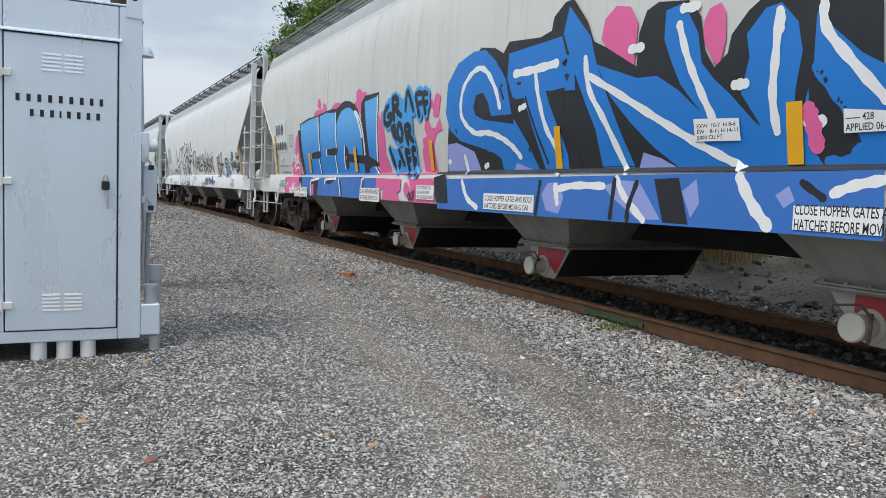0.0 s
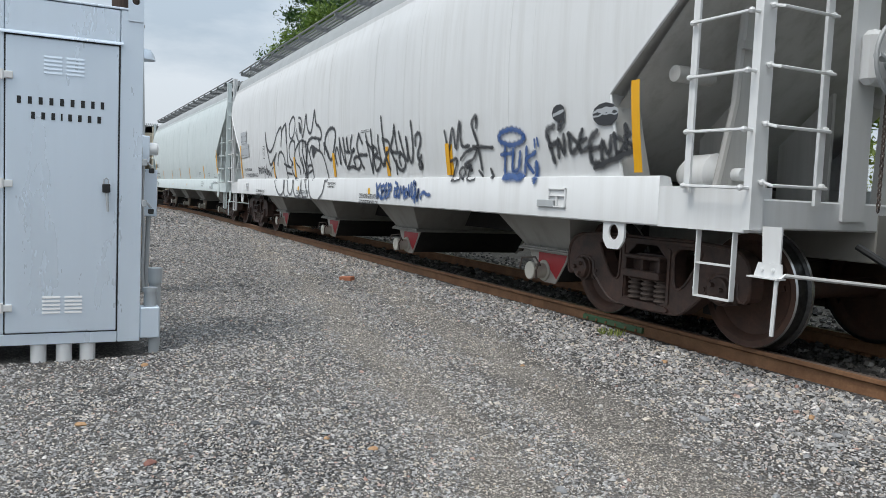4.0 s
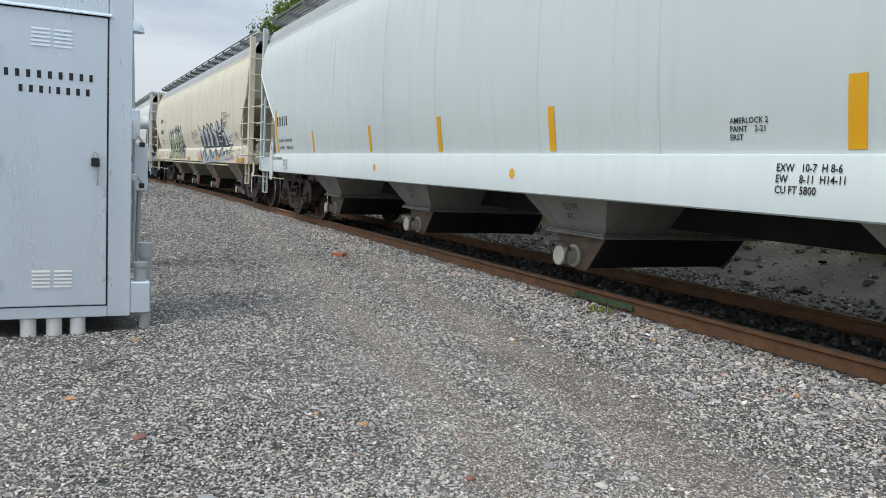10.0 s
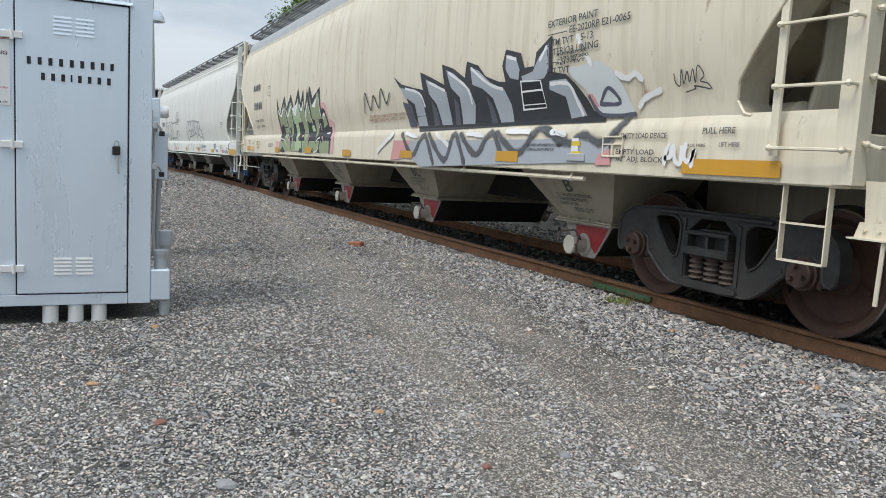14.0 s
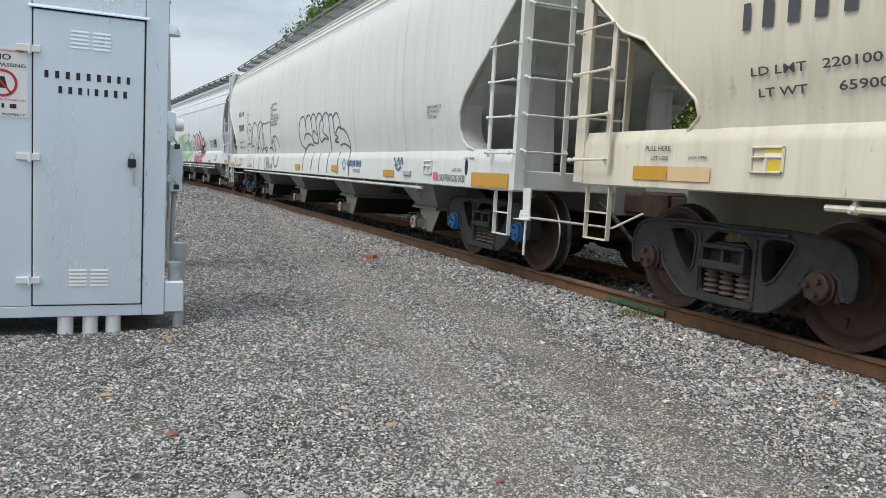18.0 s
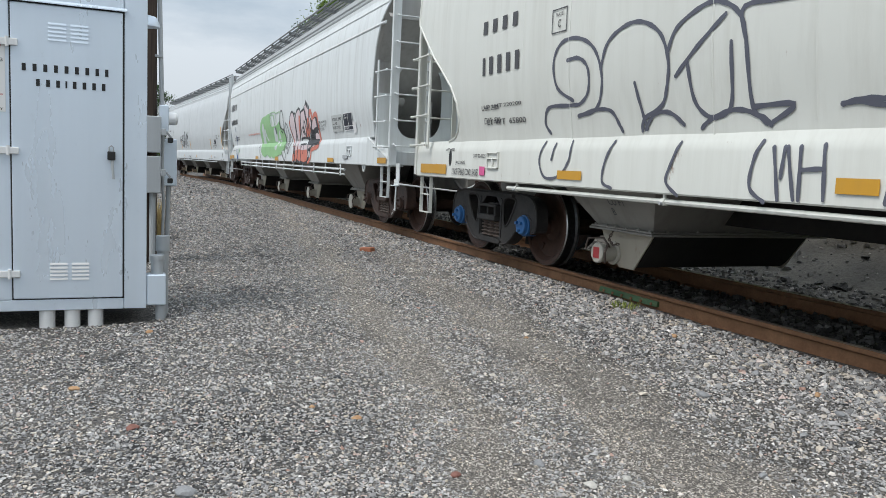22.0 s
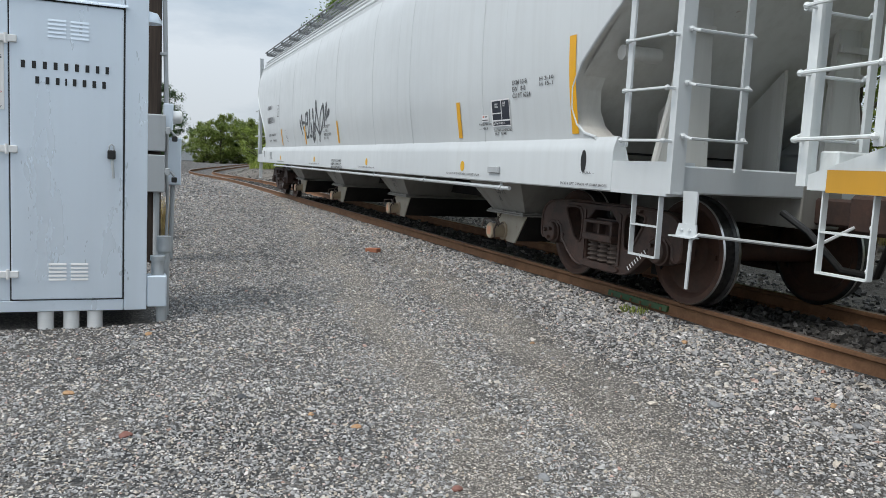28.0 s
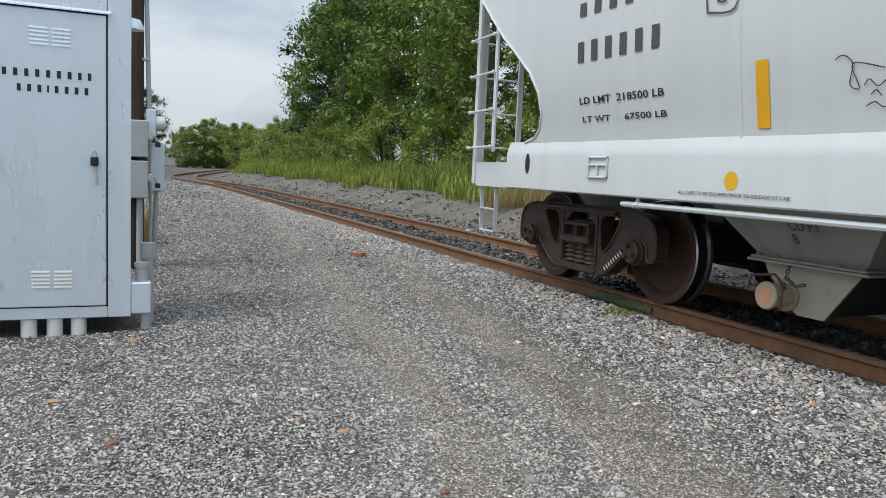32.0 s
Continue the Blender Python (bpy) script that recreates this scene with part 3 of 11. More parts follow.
def build_bits():
    lone_stone(-4.92, 0.10, 0.024, ROCK_GREY, 1, "smooth grey stone among the gravel")
    lone_stone(-3.45, -1.20, 0.026, ROCK_PALE, 2, "pale cream stone among the gravel")
    lone_stone(-3.42, -0.91, 0.032, ROCK_GREY, 3, "smooth grey stone among the gravel")
    lone_stone(-2.96, -0.91, 0.026, ROCK_ORANGE, 4, "orange-brown stone among the gravel")
    lone_stone(-3.13, -1.57, 0.036, ROCK_GREY, 5, "smooth grey stone among the gravel")
    lone_stone(-3.62, -1.93, 0.016, ROCK_PALE, 6, "pale cream stone among the gravel")
    lone_stone(-4.71, -1.81, 0.018, ROCK_ORANGE, 7, "orange-brown stone among the gravel")
    lone_stone(-4.83, -0.93, 0.014, ROCK_ORANGE, 8, "orange-brown stone among the gravel")
    lone_stone(-4.43, -0.71, 0.032, ROCK_ORANGE, 9, "orange-brown stone among the gravel")
    lone_stone(-3.83, -0.64, 0.028, ROCK_DARK, 10, "dark slate stone among the gravel")
    lone_stone(-2.67, -1.08, 0.032, ROCK_GREY, 11, "smooth grey stone among the gravel")
    lone_stone(-2.33, -1.40, 0.024, ROCK_DARK, 12, "dark slate stone among the gravel")
    lone_stone(-2.37, -2.63, 0.024, ROCK_PALE, 13, "pale cream stone among the gravel")
    lone_stone(-2.37, -2.80, 0.028, ROCK_PALE, 14, "pale cream stone among the gravel")
    lone_stone(-2.62, -2.89, 0.032, ROCK_GREY, 15, "smooth grey stone among the gravel")
    lone_stone(-2.66, -3.26, 0.024, ROCK_RED, 16, "dull red stone among the gravel")
    lone_stone(-3.72, -4.48, 0.032, ROCK_RED, 17, "dull red stone among the gravel")
    lone_stone(-2.89, -4.30, 0.044, ROCK_GREY, 18, "smooth grey stone among the gravel")
    lone_stone(-4.19, -3.47, 0.024, ROCK_PALE, 19, "pale cream stone among the gravel")
    lone_stone(-3.72, -3.61, 0.020, ROCK_ORANGE, 20, "orange-brown stone among the gravel")
    lone_stone(-3.47, -3.45, 0.024, ROCK_ORANGE, 21, "orange-brown stone among the gravel")
    lone_stone(-4.06, -3.91, 0.028, ROCK_DARK, 22, "dark slate stone among the gravel")
    lone_stone(-4.21, -3.35, 0.024, ROCK_DARK, 23, "dark slate stone among the gravel")
    lone_stone(-4.49, -4.77, 0.028, ROCK_ORANGE, 24, "orange-brown stone among the gravel")
    lone_stone(-5.80, -4.49, 0.024, ROCK_PALE, 25, "pale cream stone among the gravel")
    lone_stone(-5.77, -4.43, 0.028, ROCK_GREY, 26, "smooth grey stone among the gravel")
    lone_stone(-5.81, -4.34, 0.032, ROCK_ORANGE, 27, "orange-brown stone among the gravel")
    lone_stone(-5.94, -2.06, 0.028, ROCK_GREY, 28, "smooth grey stone among the gravel")
    lone_stone(-6.52, -2.08, 0.024, ROCK_DARK, 29, "dark slate stone among the gravel")
    lone_stone(-6.56, -3.02, 0.020, ROCK_GREY, 30, "smooth grey stone among the gravel")
    lone_stone(-2.19, -2.08, 0.024, ROCK_GREY, 31, "smooth grey stone among the gravel")
    lone_stone(-2.48, -1.54, 0.024, ROCK_GREY, 32, "smooth grey stone among the gravel")
    litter = part("litter", Geo().prism([(-0.05, 0.0), (-0.02, 0.035), (0.01, 0.015), (0.045, 0.04), (0.05, 0.0), (0.01, -0.01)], "y", -0.03, 0.02), PAPER, smooth=0)
    litter.matrix_basis = pose(-4.92, 0.09, ground_z(-4.92, 0.09) + 0.02, 8, 5, 30)
    tagged(litter, "crumpled white paper scrap beside the rail", "litter")
    brick = part("brick", Geo().cbox(-0.10, 0.10, -0.05, 0.05, 0, 0.06, 0.008), BRICK_RED)
    brick.matrix_basis = pose(-10.0, -1.4, ground_z(-10.0, -1.4) - 0.005, 3, -4, 35)
    tagged(brick, "broken red brick lying on the gravel", "brick")
    # tie ends under both rails, mostly buried
    track = thing("track_ties", label="dark weathered wooden ties buried in ballast", category="railway ties", kind="structure")
    me = Geo().cbox(-0.11, 0.11, -0.55, 2.15, -0.34, -0.172, 0.012).mesh("tie", TIE)
    plate = Geo().cbox(-0.09, 0.09, -0.17, 0.17, -0.178, -0.158, 0.004).mesh("tie_plate", RAIL_RUST)
    spike = Geo().cbox(-0.012, 0.012, -0.03, 0.02, -0.16, -0.135, 0.004).mesh("spike", RAIL_RUST)
    for i in range(60):
        x = 1.0 - i * 0.53
        t = part("tie", me, None, track, at=pose(x, drift(x), 0, 0, 0, 1.5 * math.sin(i * 2.7)))
        for y in (0.036, 1.541):
            part("tie_plate", plate, None, t, at=pose(0, y, 0))
            if x > -22:
                for q, s in ((-0.05, -1), (0.05, 1), (0.05, -1)):
                    part("spike", spike, None, t, at=pose(q, y + s * 0.078, 0, 0, 0, 180 if s > 0 else 0))


# ---------------------------------------------------------------- signal cabinet and pole
def bars(g, put, x0, x1, z, h, words):
    """Unreadable or withheld lettering as plain bars, one per group of letters."""
    w = x1 - x0
    tot = sum(words) + 0.6 * (len(words) - 1)
    u = x0
    for k in words:
        a = w * k / tot
        m = a * 0.22
        g.add([put(u + m, z - h / 2), put(u + a - m, z - h / 2), put(u + a - m, z + h / 2), put(u + m, z + h / 2)], [(0, 1, 2, 3)])
        u += a + w * 0.6 / tot
    return g


def letter_geo(text, width, height, put, font_space=1.0):
    """Flat lettering in the built-in font, fitted to a width and height and laid on a surface by put(u, v)."""
    cu = bpy.data.curves.new("lettering", "FONT")
    cu.body, cu.size, cu.resolution_u, cu.space_character = text, 1.0, 2, font_space
    cu.offset = 0.014
    ob = bpy.data.objects.new("lettering", cu)
    scene.collection.objects.link(ob)
    bpy.context.view_layer.update()
    me = bpy.data.meshes.new_from_object(ob)
    bpy.data.objects.remove(ob)
    bpy.data.curves.remove(cu)
    co = [v.co.copy() for v in me.vertices]
    g = Geo()
    if co:
        x0, x1 = min(c.x for c in co), max(c.x for c in co)
        y0, y1 = min(c.y for c in co), max(c.y for c in co)
        g.add([put((c.x - x0) / max(1e-6, x1 - x0) * width, (c.y - y0) / max(1e-6, y1 - y0) * height) for c in co], [tuple(p.vertices) for p in me.polygons])
    bpy.data.meshes.remove(me)
    return g


def plate_with_holes(outer, holes, y0, y1):
    """A flat casting of (x, z) contours, pushed from y0 to y1."""
    loops = [[Vector((u, v, 0)) for u, v in q] for q in [outer] + holes]
    tri = tessellate_polygon(loops)
    flat = [p for q in loops for p in q]
    n = len(flat)
    g = Geo()
    fs = [tuple(t) for t in tri] + [tuple(i + n for i in reversed(t)) for t in tri]
    o = 0
    for q in loops:
        m = len(q)
        fs += [(o + i, o + (i + 1) % m, n + o + (i + 1) % m, n + o + i) for i in range(m)]
        o += m
    return g.add([(p.x, y0, p.y) for p in flat] + [(p.x, y1, p.y) for p in flat], fs)


CAB_X = -6.19


def build_cabinet():
    c = thing("signal_cabinet", label="silver-grey aluminium railway signal cabinet on pipe legs", category="cabinet")
    body = Geo().cbox(CAB_X - 0.95, CAB_X - 0.03, -6.9, -4.354, -0.115, 2.352, 0.008)
    part("body", body, CABINET, c)
    # face frame round the door
    for y0, y1, z0, z1 in ((-4.508, -4.35, -0.118, 2.36), (-6.9, -5.262, -0.032, 2.36), (-5.256, -4.514, 2.105, 2.356), (-6.9, -4.512, -0.118, -0.036)):
        part("face_panel", Geo().cbox(CAB_X - 0.028, CAB_X + 0.004, y0, y1, z0, z1, 0.004), CABINET, c)
    part("lid", Geo().cbox(CAB_X - 0.96, CAB_X + 0.008, -6.91, -4.365, 2.362, 2.378, 0.004), CABINET, c)
    lug = [(-4.462, 2.285), (-4.352, 2.285), (-4.352, 2.56), (-4.38, 2.59), (-4.435, 2.59), (-4.462, 2.56)]
    eye = [(-4.407 + 0.028 * math.cos(a), 2.435 + 0.028 * math.sin(a)) for a in frange(0, math.tau, 17)[:-1]]
    g = plate_with_holes(lug, [eye[::-1]], CAB_X + 0.006, CAB_X + 0.014)
    g.v = [(y, x, z) for x, y, z in g.v]
    part("lifting_lug", g, CABINET, c, "aluminium lifting lug with a round eye")
    part("drip_edge", Geo().prism([(CAB_X + 0.004, 2.105), (CAB_X + 0.03, 2.098), (CAB_X + 0.03, 2.106), (CAB_X + 0.004, 2.125)], "y", -5.285, -4.49), CABINET, c)
    door = part("door", Geo().cbox(CAB_X - 0.02, CAB_X + 0.012, -5.252, -4.520, -0.026, 2.09, 0.006), CABINET, c)
    part("door_seal", Geo().box(CAB_X - 0.026, CAB_X - 0.002, -5.263, -4.507, -0.037, 2.106), BLACK, c)
    for z in (1.905, 0.175):
        for y in (-4.955, -4.81):
            for i in range(5):
                part("louvre", Geo().prism([(CAB_X + 0.011, 0.012), (CAB_X + 0.017, -0.004), (CAB_X + 0.017, -0.007), (CAB_X + 0.011, -0.007)], "y", y - 0.058, y + 0.058), CABINET if z > 1 else WHITE, door, at=pose(0, 0, z + 0.056 - i * 0.028))
                ob = door.children[-1]
    for z in (1.81, 1.05, 0.16):
        h = part("hinge", Geo().cbox(CAB_X + 0.012, CAB_X + 0.03, -5.36, -5.205, z - 0.025, z + 0.025, 0.004), WHITE, c)
        part("hinge_pin", Geo().tube([(CAB_X + 0.026, -5.272, z - 0.035), (CAB_X + 0.026, -5.272, z + 0.035)], 0.012, 8), WHITE, h)
    lock = part("padlock", Geo().cbox(CAB_X + 0.016, CAB_X + 0.05, -4.625, -4.57, 1.01, 1.075, 0.006), BLACK, door, "black padlock")
    part("shackle", Geo().tube([(CAB_X + 0.033, -4.615, 1.07), (CAB_X + 0.033, -4.613, 1.105), (CAB_X + 0.033, -4.598, 1.118), (CAB_X + 0.033, -4.583, 1.105), (CAB_X + 0.033, -4.581, 1.07)], 0.005, 6), GREY_METAL, lock)
    part("handle", Geo().tube([(CAB_X + 0.02, -4.592, 1.03), (CAB_X + 0.035, -4.592, 0.99), (CAB_X + 0.03, -4.583, 0.87)], [0.012, 0.011, 0.008], 8), GREY_METAL, door, "chrome lever handle")
    put = lambda y0, z0: (lambda u, v: (CAB_X + 0.0155, y0 + u, z0 + v))
    for y0, y1, z, h, words in ((-5.19, -4.61, 1.645, 0.052, [1, 1, 1, 1, 1, 1, 1, 0.9, 0.9]), (-5.10, -4.63, 1.54, 0.05, [1, 1, 1, 0.5, 1, 1, 1, 1])):
        unit = (y1 - y0) / (sum(words) + 0.6 * (len(words) - 1))
        y = y0
        for n in words:
            part("letter_bar", Geo().add([(CAB_X + 0.0155, y + a * n * unit, z + c * h / 2) for a, c in ((0.2, -1), (0.8, -1), (0.8, 1), (0.2, 1))], [(0, 1, 2, 3)]), BLACK, door, smooth=0)
            y += (n + 0.6) * unit
    for y in (-5.04, -4.87, -4.71):
        part("conduit_leg", Geo().tube([(CAB_X - 0.06, y, -0.32), (CAB_X - 0.06, y, -0.11)], 0.055, 20), WHITE, c, "white plastic conduit leg")
    for y in (-6.7, -4.4):
        part("foot", Geo().cbox(CAB_X - 0.9, CAB_X - 0.75, y - 0.07, y + 0.07, -0.3, -0.11, 0.01), GREY_METAL, c)
    # box and conduit on the side
    jb = part("junction_box", Geo().cbox(CAB_X - 0.14, CAB_X + 0.0, -4.348, -4.205, -0.10, 0.14, 0.008), CABINET, c)
    part("conduit", Geo().tube([(CAB_X - 0.08, -4.27, 0.13), (CAB_X - 0.08, -4.27, 0.27)], 0.047, 16), GREY_METAL, jb)
    part("conduit_foot", Geo().tube([(CAB_X - 0.07, -4.24, -0.3), (CAB_X - 0.07, -4.24, -0.09)], 0.04, 16), GREY_METAL, jb)
    part("conduit_cap", Geo().lathe([(0.0, 0.25), (0.055, 0.25), (0.055, 0.285), (0.0, 0.29)], (CAB_X - 0.08, -4.27, 0), "z", 16), GREY_METAL, jb)
    hood = Geo()
    hood.lathe([(0.0, 0.06), (0.06, 0.045), (0.085, 0.0), (0.09, -0.03), (0.0, -0.03)], (CAB_X - 0.12, -4.345, 2.06), "z", 16)
    part("vent_hood", hood, CABINET, c)
    sign = thing("warning_sign", label="white no-trespassing sign with a red ring on the cabinet face", category="sign")
    part("plate", Geo().cbox(CAB_X + 0.006, CAB_X + 0.010, -5.60, -5.285, 1.32, 1.80, 0.001), WHITE, sign)
    RED = material("sign_red", (0.5, 0.03, 0.04), 0.4)
    rx = CAB_X + 0.0125
    ring = Geo()
    ring.add([(rx, -5.445 + r * math.cos(a), 1.555 + r * math.sin(a)) for r in (0.078, 0.096) for a in frange(0, math.tau, 33)[:-1]], [(i, (i + 1) % 32, 32 + (i + 1) % 32, 32 + i) for i in range(32)])
    ring.add([(rx, -5.445 - 0.06, 1.615), (rx, -5.445 - 0.05, 1.625), (rx, -5.445 + 0.06, 1.495), (rx, -5.445 + 0.05, 1.485)], [(0, 1, 2, 3)])
    part("ring", ring, RED, sign, smooth=0)
    part("pictogram", Geo().add([(rx - 0.001, -5.48, 1.52), (rx - 0.001, -5.41, 1.52), (rx - 0.001, -5.43, 1.60), (rx - 0.001, -5.46, 1.60)], [(0, 1, 2, 3)]), BLACK, sign, smooth=0)
    for txt, y0, z0, w, h, m in (("DANGEROUS!", -5.47, 1.772, 0.16, 0.014, RED), ("NO", -5.50, 1.715, 0.11, 0.042, BLACK), ("TRESPASSING", -5.57, 1.668, 0.27, 0.026, BLACK), ("VIOLATORS WILL BE PROSECUTED", -5.57, 1.435, 0.27, 0.012, RED), ("PRIVATE PROPERTY", -5.57, 1.332, 0.27, 0.016, BLACK)):
        part("sign_text", letter_geo(txt, w, h, lambda u, v, y0=y0, z0=z0: (rx, y0 + u, z0 + v)), m, sign, smooth=0)
    for y0, y1 in ((-5.53, -5.465), (-5.455, -5.425), (-5.415, -5.34)):
        part("sign_mark", bars(Geo(), lambda u, v: (rx, u, v), y0, y1, 1.398, 0.03, [1]), BLACK, sign, smooth=0)


def build_pole():
    p = thing("utility_pole", label="dark creosoted wooden utility pole with meter boxes", category="pole")
    px, py = -9.75, -4.29
    part("post", Geo().tube([(px, py, -0.5), (px + 0.01, py, 3.0), (px + 0.02, py, 9.0)], [0.16, 0.148, 0.12], 20), WOOD_POLE, p)
    for z0, z1 in ((1.09, 1.51), (0.62, 1.05)):
        b = part("equipment_box", Geo().cbox(px + 0.13, px + 0.29, -4.40, -4.10, z0, z1, 0.01), GREY_METAL, p, "weathered grey steel box")
        part("clasp", Geo().tube([(px + 0.28, -4.11, z0 + 0.24), (px + 0.29, -4.04, z0 + 0.24), (px + 0.27, -4.0, z0 + 0.19)], 0.014, 6).cbox(px + 0.25, px + 0.31, -4.10, -4.05, z0 + 0.20, z0 + 0.28, 0.006), GREY_METAL, b)
        part("latch_lock", Geo().cbox(px + 0.25, px + 0.30, -4.03, -3.97, z0 + 0.12, z0 + 0.18, 0.008), BLACK, b)
    part("meter_box", Geo().cbox(px - 0.03, px + 0.12, -4.12, -4.01, 1.34, 1.65, 0.010), CABINET, p)
    part("meter", Geo().lathe([(0.0, 0.0), (0.075, 0.0), (0.075, 0.08), (0.06, 0.10), (0.0, 0.105)], (px + 0.04, -4.01, 1.50), "y", 18), WHITE, p, "white round meter")
    part("disconnect_box", Geo().cbox(px - 0.16, px + 0.02, -4.09, -3.91, 0.70, 1.26, 0.010), CABINET, p)
    part("riser", Geo().tube([(px + 0.05, -4.085, 1.65), (px + 0.05, -4.12, 3.0), (px + 0.05, -4.14, 8.0)], 0.026, 10), GREY_METAL, p)
    for z in (2.2, 2.9):
        part("riser_strap", Geo().cbox(px + 0.0, px + 0.09, -4.17, -4.08, z, z + 0.03, 0.004), GREY_METAL, p)
    part("conduit", Geo().tube([(px + 0.2, -4.19, -0.25), (px + 0.2, -4.19, 0.62)], 0.035, 10), GREY_METAL, p)
    part("conduit", Geo().tube([(px - 0.05, -4.02, -0.25), (px - 0.05, -4.0, 0.70)], 0.028, 10), GREY_METAL, p)
    part("cable", Geo().tube([(px + 0.05, -4.07, 1.34), (px + 0.06, -4.08, 0.95), (px + 0.05, -4.06, 0.5), (px + 0.06, -4.07, 0.1), (px + 0.06, -4.05, -0.25)], 0.018, 8), GREY_METAL, p)
    v = thing("conduit_stub", label="grey plastic conduit stubs beside the cabinet foot", category="conduit")
    part("pipe", Geo().tube([(CAB_X - 0.25, -4.22, -0.3), (CAB_X - 0.25, -4.22, 0.36)], 0.045, 14), GREY_METAL, v)
    part("coupling", Geo().tube([(CAB_X - 0.25, -4.22, 0.30), (CAB_X - 0.25, -4.22, 0.42)], 0.055, 14), GREY_METAL, v)


# ---------------------------------------------------------------- plants
def leaf_mat(name, a, b_, c):
    def b(n, l, bs):
        g = n.new("ShaderNodeNewGeometry")
        big = ramp(n, l, ntex(n, l, 0.7, 4), [(0.35, gray(0.65)), (0.7, gray(1.15))])
        col = mix(n, l, 0.8, ramp(n, l, g.outputs["Random Per Island"], [(0.0, a), (0.55, b_), (1.0, c)]), big, "MULTIPLY")
        l.new(col, bs.inputs["Base Color"])
        tr = n.new("ShaderNodeBsdfTranslucent")
        l.new(col, tr.inputs[0])
        mx = n.new("ShaderNodeMixShader")
        mx.inputs[0].default_value = 0.3
        l.new(bs.outputs[0], mx.inputs[1])
        l.new(tr.outputs[0], mx.inputs[2])
        l.new(mx.outputs[0], n["Material Output"].inputs[0])
    return material(name, b, 0.55)


LEAF_DARK = leaf_mat("dark_leaves", (0.025, 0.06, 0.018), (0.05, 0.11, 0.03), (0.08, 0.15, 0.04))
LEAF_MID = leaf_mat("green_leaves", (0.07, 0.135, 0.024), (0.15, 0.245, 0.041), (0.25, 0.345, 0.07))
LEAF_OLIVE = leaf_mat("olive_leaves", (0.10, 0.145, 0.025), (0.19, 0.25, 0.05), (0.29, 0.34, 0.08))
GRASS = leaf_mat("tall_weeds", (0.14, 0.20, 0.03), (0.27, 0.34, 0.06), (0.45, 0.48, 0.13))
LEAF_LIGHT = leaf_mat("light_leaves", (0.14, 0.20, 0.03), (0.25, 0.33, 0.055), (0.38, 0.45, 0.10))
STRAW = leaf_mat("dry_grass", (0.22, 0.16, 0.07), (0.38, 0.29, 0.13), (0.52, 0.43, 0.20))
BARK = material("bark", lambda n, l, bs: (l.new(ramp(n, l, ntex(n, l, 8, 7, 0.65, (3, 3, 0.3)), [(0.3, (0.03, 0.024, 0.018)), (0.7, (0.10, 0.08, 0.065))]), bs.inputs["Base Color"]), bump(n, l, bs, ntex(n, l, 9, 6, 0.6, (3, 3, 0.4)), 0.6, 0.03)), 0.9)


def quads_mesh(name, v, mat):
    """A mesh of loose four-cornered leaves; v: n x 4 x 3."""
    n = len(v)
    me = bpy.data.meshes.new(name)
    me.vertices.add(n * 4)
    me.vertices.foreach_set("co", v.reshape(-1).astype(np.float32))
    me.loops.add(n * 4)
    me.loops.foreach_set("vertex_index", np.arange(n * 4, dtype=np.int32))
    me.polygons.add(n)
    me.polygons.foreach_set("loop_start", np.arange(n, dtype=np.int32) * 4)
    me.update(calc_edges=True)
    me.materials.append(mat)
    return me


def leaves_at(rng, centre, size):
    """Diamond-shaped leaves at points, turned at random and drooping."""
    n = len(centre)
    a, t = rng.uniform(0, math.tau, n), rng.normal(-0.35, 0.55, n)
    d = np.stack([np.cos(a) * np.cos(t), np.sin(a) * np.cos(t), np.sin(t)], 1)
    up = np.stack([rng.normal(0, 0.5, n), rng.normal(0, 0.5, n), np.ones(n)], 1)
    w = np.cross(d, up)
    w /= np.linalg.norm(w, axis=1)[:, None] + 1e-9
    s = (size * rng.uniform(0.6, 1.4, n))[:, None]
    return np.stack([centre - d * s, centre + w * s * 0.45, centre + d * s, centre - w * s * 0.45], 1)


